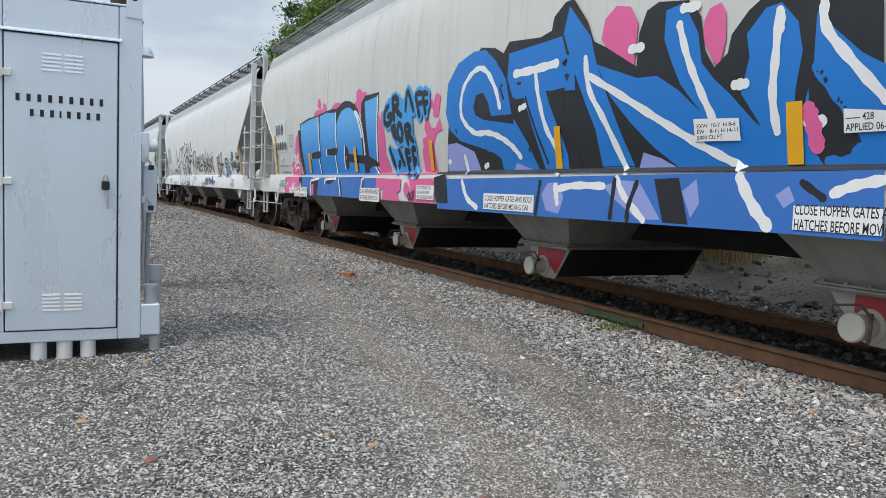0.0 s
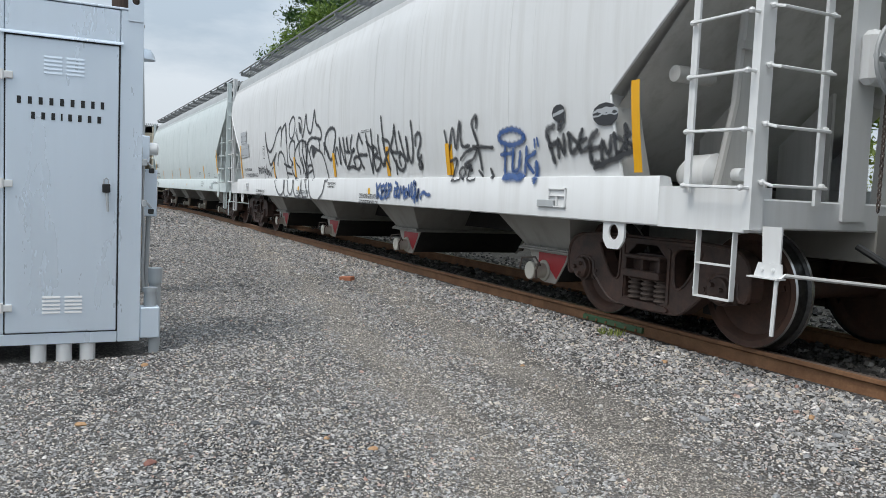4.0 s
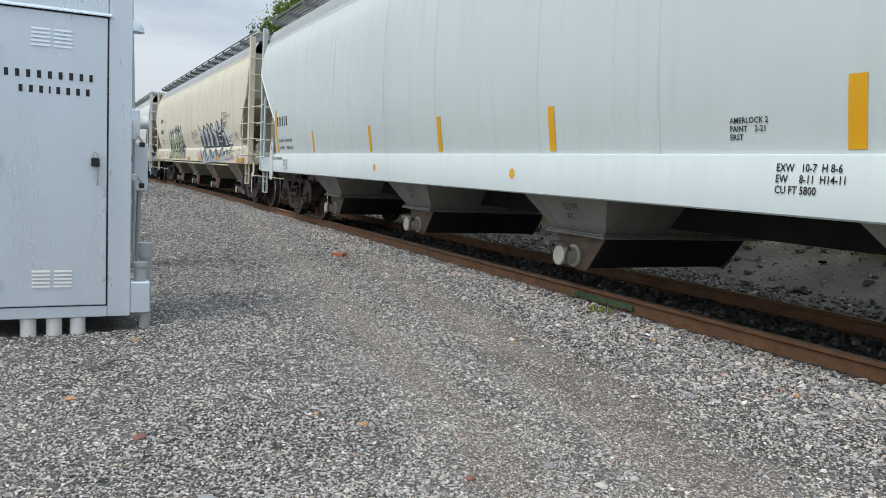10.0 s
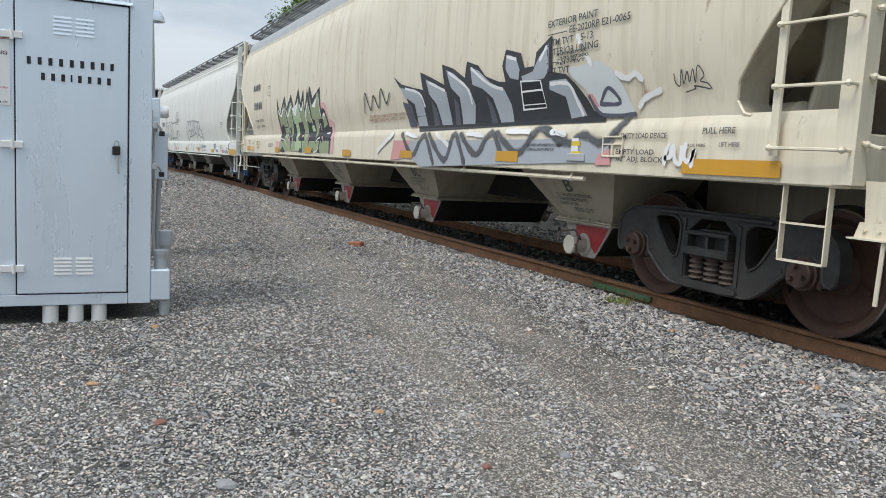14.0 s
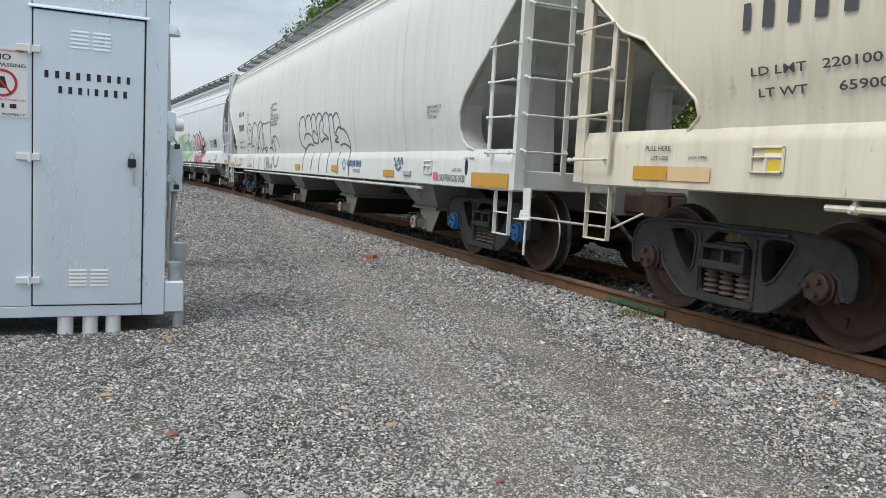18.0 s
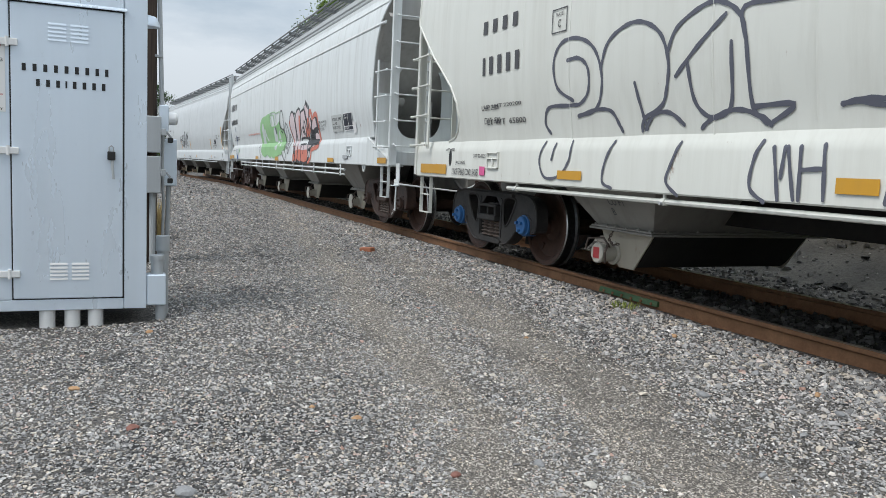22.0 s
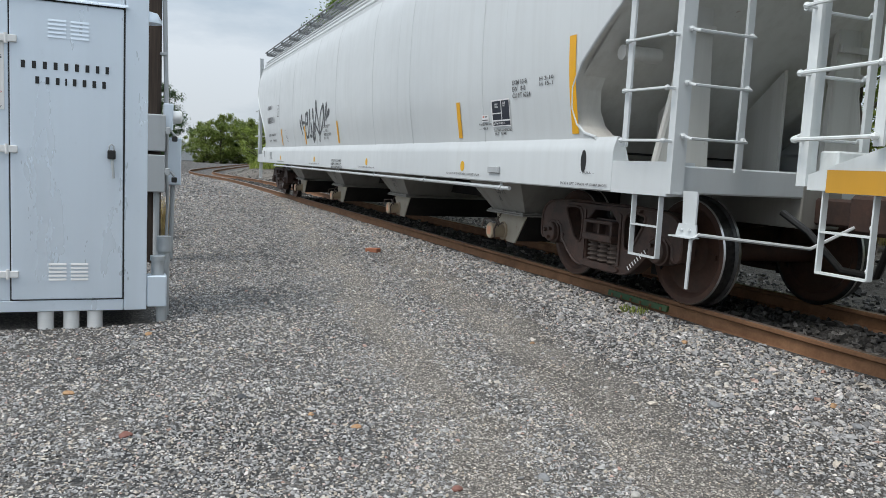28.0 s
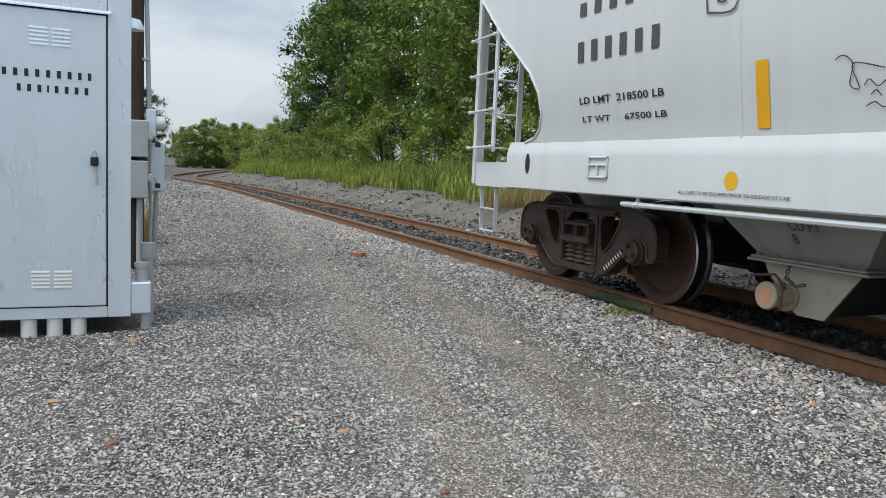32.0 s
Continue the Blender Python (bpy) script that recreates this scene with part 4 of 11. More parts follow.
def tree_meshes(seed, height, spread, base, leaves, size, mat, clumps=70):
    """Trunk with limbs, and a crown of leaves gathered in clumps at the limbs' ends."""
    rng = np.random.default_rng(seed)
    g = Geo()
    lean = rng.normal(0, 0.25, 2)
    top = Vector((lean[0], lean[1], height * 0.9))
    g.tube([(0, 0, -0.3), (lean[0] * 0.2, lean[1] * 0.2, height * 0.3), (lean[0] * 0.6, lean[1] * 0.6, height * 0.6), top], [height * 0.022 + 0.03, height * 0.017 + 0.02, height * 0.011, 0.02], 9)
    cs = []
    for i in range(clumps):
        h = base + (height - base) * (i + 0.5) / clumps * rng.uniform(0.85, 1.08)
        f = (h - base) / (height - base)
        r = spread * (math.sin(math.pi * min(1, 0.16 + 0.84 * f)) ** 0.7) * rng.uniform(0.25, 1.08)
        a = rng.uniform(0, math.tau)
        cs.append((math.cos(a) * r + lean[0] * f, math.sin(a) * r + lean[1] * f, h, rng.uniform(0.35, 0.85) * spread * 0.34))
        if i % 3 == 0:
            z0 = max(0.15 * height, h - r * 0.7)
            g.tube([(lean[0] * z0 / height, lean[1] * z0 / height, z0), (cs[-1][0] * 0.5, cs[-1][1] * 0.5, (z0 + h) / 2 + 0.1), cs[-1][:3]], [0.05, 0.035, 0.012], 5)
    cs = np.array(cs)
    k = rng.integers(0, clumps, leaves)
    d = rng.normal(0, 1, (leaves, 3))
    d /= np.linalg.norm(d, axis=1)[:, None]
    heart = rng.uniform(0, 1, leaves) < 0.3
    p = cs[k, :3] + d * (cs[k, 3] * np.where(heart, rng.uniform(0.2, 0.75, leaves), rng.uniform(0.7, 1.2, leaves)))[:, None] * np.array([1, 1, 0.75])
    size = size * np.where(heart, 1.15, 0.55)
    return g.mesh("trunk", BARK), quads_mesh("crown", leaves_at(rng, p, size), mat)


def plant_tree(kinds, k, x, y, s, turn, label, name="tree"):
    t = thing(name, pose(x, y, ground_z(x, y), 0, 0, turn), label=label, category="tree", group="trees along the line")
    t.scale = (s, s, s)
    part("trunk", kinds[k][0], None, t)
    part("crown", kinds[k][1], None, t)


def build_plants():
    rng = np.random.default_rng(11)
    kinds = [tree_meshes(1, 15, 4.6, 2.0, 14000, 0.195, LEAF_DARK, 90), tree_meshes(2, 12, 4.0, 1.2, 13000, 0.175, LEAF_MID, 80), tree_meshes(3, 9, 3.6, 0.6, 10000, 0.145, LEAF_OLIVE, 70), tree_meshes(4, 13, 4.4, 1.5, 13000, 0.175, LEAF_MID, 80), tree_meshes(5, 4.5, 2.6, 0.1, 9000, 0.135, LEAF_OLIVE, 50), tree_meshes(6, 3.2, 2.2, 0.0, 8000, 0.085, LEAF_LIGHT, 45)]
    # belt beside the line, from the near end back to the tall edge tree
    for x, o, k, s in ((-1, 9.5, 1, 0.8), (-6, 8.5, 2, 0.85), (-9, 13, 0, 0.9), (-12.5, 8.8, 3, 0.8), (-16.5, 9.5, 1, 0.85), (-21, 8.2, 2, 0.95), (-24, 12.5, 0, 0.95), (-26.5, 8.8, 3, 0.85), (-31, 9.2, 2, 1.05), (-35, 10.5, 3, 0.95), (-39, 9.3, 1, 0.95), (-43, 11.5, 0, 0.95), (-47, 9.2, 3, 0.9), (-52, 10.0, 0, 0.95), (-55, 12.0, 0, 0.85), (-60, 14, 0, 1.1), (6, 10, 3, 0.9)):
        plant_tree(kinds, k, x, o + 0.3 * rng.normal(), s, rng.uniform(0, 360), ("tall dark green", "broad green", "olive green leafy", "dense green", "low")[k] + " deciduous tree on the bank")
    for x, o, s in ((-20, 6.6, 0.6), (-27, 6.8, 0.7), (-33, 6.7, 0.75), (-40, 6.8, 0.7), (-46, 6.9, 0.8), (-53, 6.6, 0.8), (-60, 6.2, 0.8), (-66, 5.6, 0.85), (-3, 6.5, 0.6), (-9, 6.7, 0.7), (-14, 6.4, 0.6)):
        plant_tree(kinds, 5, x, o, s * 1.3, rng.uniform(0, 360), "low yellow-green shrub at the edge of the bank", "shrub")
    # far trees round the bend
    for x, y, k, s in ((-140, 7.2, 4, 1.45), (-138, 9.8, 4, 1.7), (-143, 12.6, 4, 1.8), (-137, 15.2, 4, 1.6), (-141, 17.8, 4, 1.7), (-134, 20, 4, 1.5), (-128, 19.5, 4, 1.35), (-118, 18.5, 4, 1.3), (-108, 17, 4, 1.25), (-100, 15.8, 4, 1.2), (-92, 14.6, 4, 1.2), (-86, 13.2, 4, 1.1), (-80, 12.6, 4, 1.0), (-74, 11.4, 4, 0.9), (-150, 24, 2, 1.0), (-130, 24, 2, 0.9)):
        plant_tree(kinds, k, x, y, s, rng.uniform(0, 360), "far leafy green tree round the bend of the track")
    for x, y, k, s in ((-78, -1.6, 0, 0.52), (-95, -3.2, 3, 0.55), (-105, -0.6, 2, 0.6)):
        plant_tree(kinds, k, x, y, s, rng.uniform(0, 360), "dark tree beyond the utility pole")
    for x, y, s in ((-190, -14, 0.9), (-200, 2, 0.8), (-200, 12, 0.8), (-195, 22, 0.9), (-190, 40, 1.1), (-170, 36, 1.1)):
        plant_tree(kinds, 4, x, y, s * 2.4, rng.uniform(0, 360), "distant green tree on the skyline")
    for x, y, s in ((-63, 13.5, 1.0), (-68, 15.6, 0.8)):
        plant_tree(kinds, 0, x, y, s, rng.uniform(0, 360), "tall dark green deciduous tree at the end of the belt")
    # weeds on the bank: stems with narrow leaves
    n = 34000
    x = 4 - 90 * rng.uniform(0, 1, n) ** 1.25
    o = 4.45 + np.abs(rng.normal(0, 1.15, n)) + 0.5 * np.sin(x * 0.9) * np.sin(x * 0.37)
    base = np.array([(a, b + drift(a), ground_z(a, b + drift(a))) for a, b in zip(x, o)])
    h = rng.uniform(0.3, 1.05, n) * (0.5 + 0.6 * np.clip((o - 4.4) / 1.4, 0, 1.2))
    a = rng.uniform(0, math.tau, n)
    d = np.stack([np.cos(a), np.sin(a), np.zeros(n)], 1)
    side = np.stack([-np.sin(a), np.cos(a), np.zeros(n)], 1) * rng.uniform(0.01, 0.035, n)[:, None]
    mid = base + np.array([0, 0, 1.0]) * (h * 0.55)[:, None] + d * (h * 0.10)[:, None]
    tip = base + np.array([0, 0, 1.0]) * h[:, None] + d * (h * 0.35)[:, None]
    tagged(new("tall_grass", quads_mesh("tall_grass", np.stack([base, mid - side, tip, mid + side], 1), GRASS)), "tall yellow-green weeds and grass on the bank", "grass", kind="stuff")

    def tuft(cx, cy, r, n, hh, mat, label):
        rr = r * np.sqrt(rng.uniform(0, 1, n))
        a = rng.uniform(0, math.tau, n)
        b = np.stack([cx + rr * np.cos(a), cy + rr * np.sin(a), np.zeros(n)], 1)
        b[:, 2] = ground_z(cx, cy)
        h = hh * rng.uniform(0.4, 1.0, n)
        a = rng.uniform(0, math.tau, n)
        d = np.stack([np.cos(a), np.sin(a), np.zeros(n)], 1)
        s = np.stack([-np.sin(a), np.cos(a), np.zeros(n)], 1) * 0.006
        mid = b + np.array([0, 0, 1.0]) * (h * 0.6)[:, None] + d * (h * 0.1)[:, None]
        tip = b + np.array([0, 0, 1.0]) * h[:, None] + d * (h * 0.3)[:, None]
        tagged(new("dry_grass", quads_mesh("dry_grass", np.stack([b, mid - s, tip, mid + s], 1), mat)), label, "grass", kind="stuff")
    tuft(-12.2, -4.35, 0.42, 900, 0.75, STRAW, "dry straw-coloured grass tuft behind the pole")
    tuft(-13.2, -4.2, 0.35, 500, 0.6, STRAW, "dry straw-coloured grass tuft behind the pole")
    for i in range(15):
        tuft(2 - i * 1.3, 4.25 + 0.3 * math.sin(i * 2.1), 0.55, 750, 0.55, STRAW, "dry straw-coloured grass on the dirt bank")
    tuft(-5.55, -0.35, 0.12, 60, 0.08, GRASS, "small green weed in the ballast")


def build_far():
    b = thing("white_building", pose(-165, 5.6, -0.2), label="low white building far off behind the bend", category="building")
    part("wall", Geo().box(-4, 4, -6, 4, 0, 2.6), WHITE, b)
    part("roof", Geo().prism([(-6.4, 2.6), (4.4, 2.6), (-1.0, 3.6)], "x", -4.3, 4.3), GREY_METAL, b)
    part("door", Geo().cbox(4.0, 4.06, -1, 1.5, 0, 2.1, 0.02), GREY_METAL, b)


# ---------------------------------------------------------------- covered hopper cars
CACHE = {}


def cached(key, make):
    if key not in CACHE:
        CACHE[key] = make()
    return CACHE[key]


def mirror(geo, sx=1, sy=1):
    g = Geo()
    g.v = [(x * sx, y * sy, z) for x, y, z in geo.v]
    g.f = [tuple(q) for q in geo.f]
    return g


def wheel_geo(s):
    prof = [(0.0, -0.80), (0.09, -0.80), (0.105, -0.77), (0.17, -0.742), (0.35, -0.765), (0.385, -0.815), (0.40, -0.825), (0.447, -0.825), (0.457, -0.812), (0.461, -0.72), (0.487, -0.705), (0.487, -0.68), (0.45, -0.668), (0.39, -0.672), (0.36, -0.70), (0.17, -0.69), (0.10, -0.655), (0.0, -0.655)]
    g = Geo().lathe(prof, (0, 0, 0), "y", 48)
    # chalk mark and casting bosses, so that the turn shows
    g.box(-0.02, 0.02, -0.775, -0.752, 0.24, 0.31)
    g.box(0.22, 0.30, -0.775, -0.752, -0.03, 0.01)
    return mirror(g, 1, s)


def wheel_mesh(s):
    me = wheel_geo(s).mesh("wheel", WHEEL_RUST, 30)
    me.materials.append(WHEEL_STEEL)
    me.materials.append(RIM_STEEL)
    for p in me.polygons:
        r = sum(math.hypot(me.vertices[i].co.x, me.vertices[i].co.z) for i in p.vertices) / len(p.vertices)
        if r > 0.4475:
            p.material_index = 2 if 0.451 < r < 0.4545 or r > 0.4868 else 1
    return me


def rounded(poly, times=2):
    """Cuts the corners of a closed outline, so that it reads as cast."""
    for q in range(times):
        out = []
        for a, c in zip(poly, poly[1:] + poly[:1]):
            out += [(a[0] * 0.75 + c[0] * 0.25, a[1] * 0.75 + c[1] * 0.25), (a[0] * 0.25 + c[0] * 0.75, a[1] * 0.25 + c[1] * 0.75)]
        poly = out
    return poly


def seat(z):
    """Draws the lower part of the truck casting up towards the axle line."""
    return z if z > 0.45 else 0.45 - (0.45 - z) * 0.68


def side_frame_geo():
    half = [(0.0, 0.80), (0.45, 0.81), (0.85, 0.795), (1.03, 0.765), (1.13, 0.68), (1.155, 0.54), (1.14, 0.36), (1.045, 0.36), (1.03, 0.57), (0.75, 0.57), (0.735, 0.40), (0.69, 0.35), (0.59, 0.215), (0.46, 0.085), (0.34, 0.055)]
    outer = rounded(half + [(-x, z) for x, z in half[:0:-1]], 1)
    win = rounded([(0.335, 0.755), (0.655, 0.755), (0.66, 0.68), (0.45, 0.385), (0.37, 0.385), (0.345, 0.50)], 2)
    slot = rounded([(-0.255, 0.14), (0.255, 0.14), (0.265, 0.30), (0.255, 0.745), (-0.255, 0.745), (-0.265, 0.30)], 1)
    g = plate_with_holes(outer, [win, [(-x, z) for x, z in win][::-1], slot], -1.10, -0.95)
    g = bevelled(g, 0.006)
    # rolled rims round the casting and its windows
    for loop in (outer, win, [(-x, z) for x, z in win]):
        g.tube([(x, -1.098, z) for x, z in loop], 0.017, 6, True)
    g.prism([(-0.62, 0.79), (0.62, 0.79), (0.60, 0.765), (-0.60, 0.765)], "y", -1.135, -1.09)
    # lip of the spring seat and bosses on the casting
    g.prism(rounded([(-0.33, 0.095), (-0.28, 0.062), (0.28, 0.062), (0.33, 0.095), (0.27, 0.15), (-0.27, 0.15)], 1), "y", -1.125, -0.88)
    for s in (-1, 1):
        g.prism([(s * 0.28, 0.16), (s * 0.312, 0.17), (s * 0.312, 0.72), (s * 0.28, 0.735)], "y", -1.112, -1.09)
        g.lathe([(0.0, -1.112), (0.018, -1.112), (0.022, -1.095), (0.0, -1.095)], (s * 0.70, 0, 0.44), "y", 8)
    g.v = [(x, y, seat(z)) for x, y, z in g.v]
    return g


def coil_geo():
    prof = []
    for i in range(5):
        z = 0.25 + i * 0.043
        prof += [(0.052, z), (0.072, z + 0.007), (0.078, z + 0.0165), (0.072, z + 0.026), (0.052, z + 0.033)]
    return Geo().lathe([(0.0, 0.25)] + prof + [(0.0, 0.465)], (0, 0, 0), "z", 12)


def bevelled(geo, off):
    """Rounds the edges of a finished Geo a little."""
    me = bpy.data.meshes.new("tmp")
    me.from_pydata(geo.v, [], geo.f)
    b = bmesh.new()
    b.from_mesh(me)
    bmesh.ops.recalc_face_normals(b, faces=b.faces[:])
    es = [e for e in b.edges if len(e.link_faces) == 2 and e.calc_face_angle(0) > 0.6]
    bmesh.ops.bevel(b, geom=es, offset=off, segments=2, affect="EDGES")
    b.verts.index_update()
    g = Geo().add([v.co[:] for v in b.verts], [[v.index for v in f.verts] for f in b.faces])
    b.free()
    bpy.data.meshes.remove(me)
    return g


def truck(car, x, style, near):
    """A three-piece truck at x; its wheelsets are parts of the car, as they turn."""
    mat = TRUCK_GREY if style["grey_truck"] else TRUCK_BROWN
    key = "g" if style["grey_truck"] else "b"
    bol = cached(("bolster", key), lambda: bevelled(Geo().prism([(-0.22, 0.46), (0.22, 0.46), (0.22, 0.63), (0.16, 0.665), (-0.16, 0.665), (-0.22, 0.63)], "y", -1.07, 1.07), 0.012).mesh("truck", mat))
    t = part("truck", bol, None, car, "rusty cast-steel truck" if key == "b" else "dark grey cast-steel truck", pose(x, 0, 0))
    sf = [cached(("frame", key, s), lambda s=s: mirror(cached("fg", side_frame_geo), 1, s).mesh("side_frame", mat)) for s in (1, -1)]
    coil = cached("coil", lambda: coil_geo().mesh("spring", SPRING, 60))
    for s, me in zip((1, -1), sf):
        part("side_frame", me, None, t)
        for cx in (-0.168, 0.0, 0.168):
            part("spring", coil, None, t, at=pose(cx, -s * 1.045, 0))
        for cx in (-0.1, 0.1):
            part("spring", coil, None, t, at=pose(cx, -s * 0.93, 0))
        pocket = cached(("pocket", key, s), lambda s=s: mirror(Geo().cbox(-0.235, 0.235, -1.16, -1.06, 0.615, 0.65, 0.008).cbox(-0.245, 0.245, -1.17, -1.06, 0.452, 0.52, 0.01).cbox(-0.235, -0.20, -1.155, -1.06, 0.515, 0.62, 0.006).cbox(0.20, 0.235, -1.155, -1.06, 0.515, 0.62, 0.006).cbox(-0.014, 0.014, -1.145, -1.06, 0.515, 0.62, 0.004), 1, s).mesh("bolster_end", mat))
        part("bolster_end", pocket, None, t)
        for ax in (-0.889, 0.889):
            ad = cached(("adapter", key, s), lambda s=s: mirror(bevelled(Geo().prism([(-0.15, 0.36), (-0.13, 0.56), (0.13, 0.56), (0.15, 0.36), (0.10, 0.36), (0.10, 0.48), (-0.10, 0.48), (-0.10, 0.36)], "y", -1.09, -0.94), 0.008), 1, s).mesh("bearing_adapter", TRUCK_BROWN))
            part("bearing_adapter", ad, None, t, at=pose(ax, 0, 0))
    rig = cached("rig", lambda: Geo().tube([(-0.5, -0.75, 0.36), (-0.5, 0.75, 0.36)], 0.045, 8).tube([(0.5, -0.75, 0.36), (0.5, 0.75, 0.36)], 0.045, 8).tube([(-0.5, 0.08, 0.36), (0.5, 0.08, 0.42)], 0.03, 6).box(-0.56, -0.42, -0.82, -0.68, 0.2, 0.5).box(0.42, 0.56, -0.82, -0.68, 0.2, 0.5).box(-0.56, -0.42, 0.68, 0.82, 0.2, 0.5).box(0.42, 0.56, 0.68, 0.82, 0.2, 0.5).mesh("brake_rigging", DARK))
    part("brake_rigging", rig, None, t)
    if style.get("stencil"):
        g = Geo()
        bars(g, lambda u, v: (0.47 + u * 0.72 - v * 0.7, -1.122, 0.25 + u * 0.55 + v * 0.7), 0.0, 0.34, 0.0, 0.042, [1] * 8)
        part("stencil", g, WHITE, t, "white stencilled marks shown as bars", smooth=0)
    sets = []
    for ax in (-0.889, 0.889):
        w = part("wheelset", cached("axle", lambda: Geo().lathe([(0.0, -1.0), (0.07, -1.0), (0.075, -0.85), (0.09, -0.6), (0.08, 0.0), (0.09, 0.6), (0.075, 0.85), (0.07, 1.0), (0.0, 1.0)], (0, 0, 0), "y", 16).mesh("wheelset", WHEEL_RUST)), None, car, at=pose(x + ax, 0, 0.457))
        cap = BLUE_CAP if style["blue_caps"] else TRUCK_BROWN
        for s in (1, -1):
            part("wheel", cached(("wheel", s), lambda s=s: wheel_mesh(s)), None, w)
            part("bearing_cap", cached(("cap", style["blue_caps"], s), lambda s=s: mirror(cap_geo(), 1, s).mesh("bearing_cap", cap)), None, w, "blue bearing cap" if style["blue_caps"] else "")
        sets.append(w)
    return sets


def cap_geo():
    g = Geo().lathe([(0.0, -1.165), (0.09, -1.165), (0.102, -1.155), (0.106, -1.12), (0.122, -1.115), (0.122, -0.98), (0.0, -0.98)], (0, 0, 0), "y", 20)
    for i in range(3):
        a = i * math.tau / 3
        g.lathe([(0.0, -1.20), (0.02, -1.20), (0.02, -1.165), (0.0, -1.165)], (0.055 * math.cos(a), 0, 0.055 * math.sin(a)), "y", 6)
    return g


def lerp_table(tab, z):
    if z <= tab[0][0]:
        return tab[0][1]
    for (a, p), (b, q) in zip(tab, tab[1:]):
        if z <= b:
            return p + (q - p) * (z - a) / (b - a)
    return tab[-1][1]


ANGLED = [(1.31, 0.13), (2.0, 0.02), (3.1, 1.40), (3.2, 1.42), (4.0, 1.42)]
ROUND = [(1.40, 0.42), (1.44, 0.24), (1.52, 0.13), (1.66, 0.07), (1.85, 0.10), (2.05, 0.25), (2.30, 0.58), (2.45, 0.80), (2.95, 1.40), (3.05, 1.42), (4.0, 1.42)]
SQUARE_REAR = [(1.40, 0.30), (1.49, 0.12), (1.55, 0.03), (1.60, -0.04), (1.67, -0.05), (1.76, 0.0), (2.28, 0.60), (2.33, 0.82), (2.72, 1.33), (2.85, 1.42), (4.0, 1.42)]
SQUARE = [(1.50, 0.72), (1.53, 0.62), (1.62, 0.56), (1.75, 0.58), (2.70, 1.36), (2.95, 1.42), (4.0, 1.42)]
STEEP = [(1.42, 0.60), (2.9, 0.82), (3.3, 1.0), (3.7, 1.42), (4.0, 1.42)]


class Car:
    pass


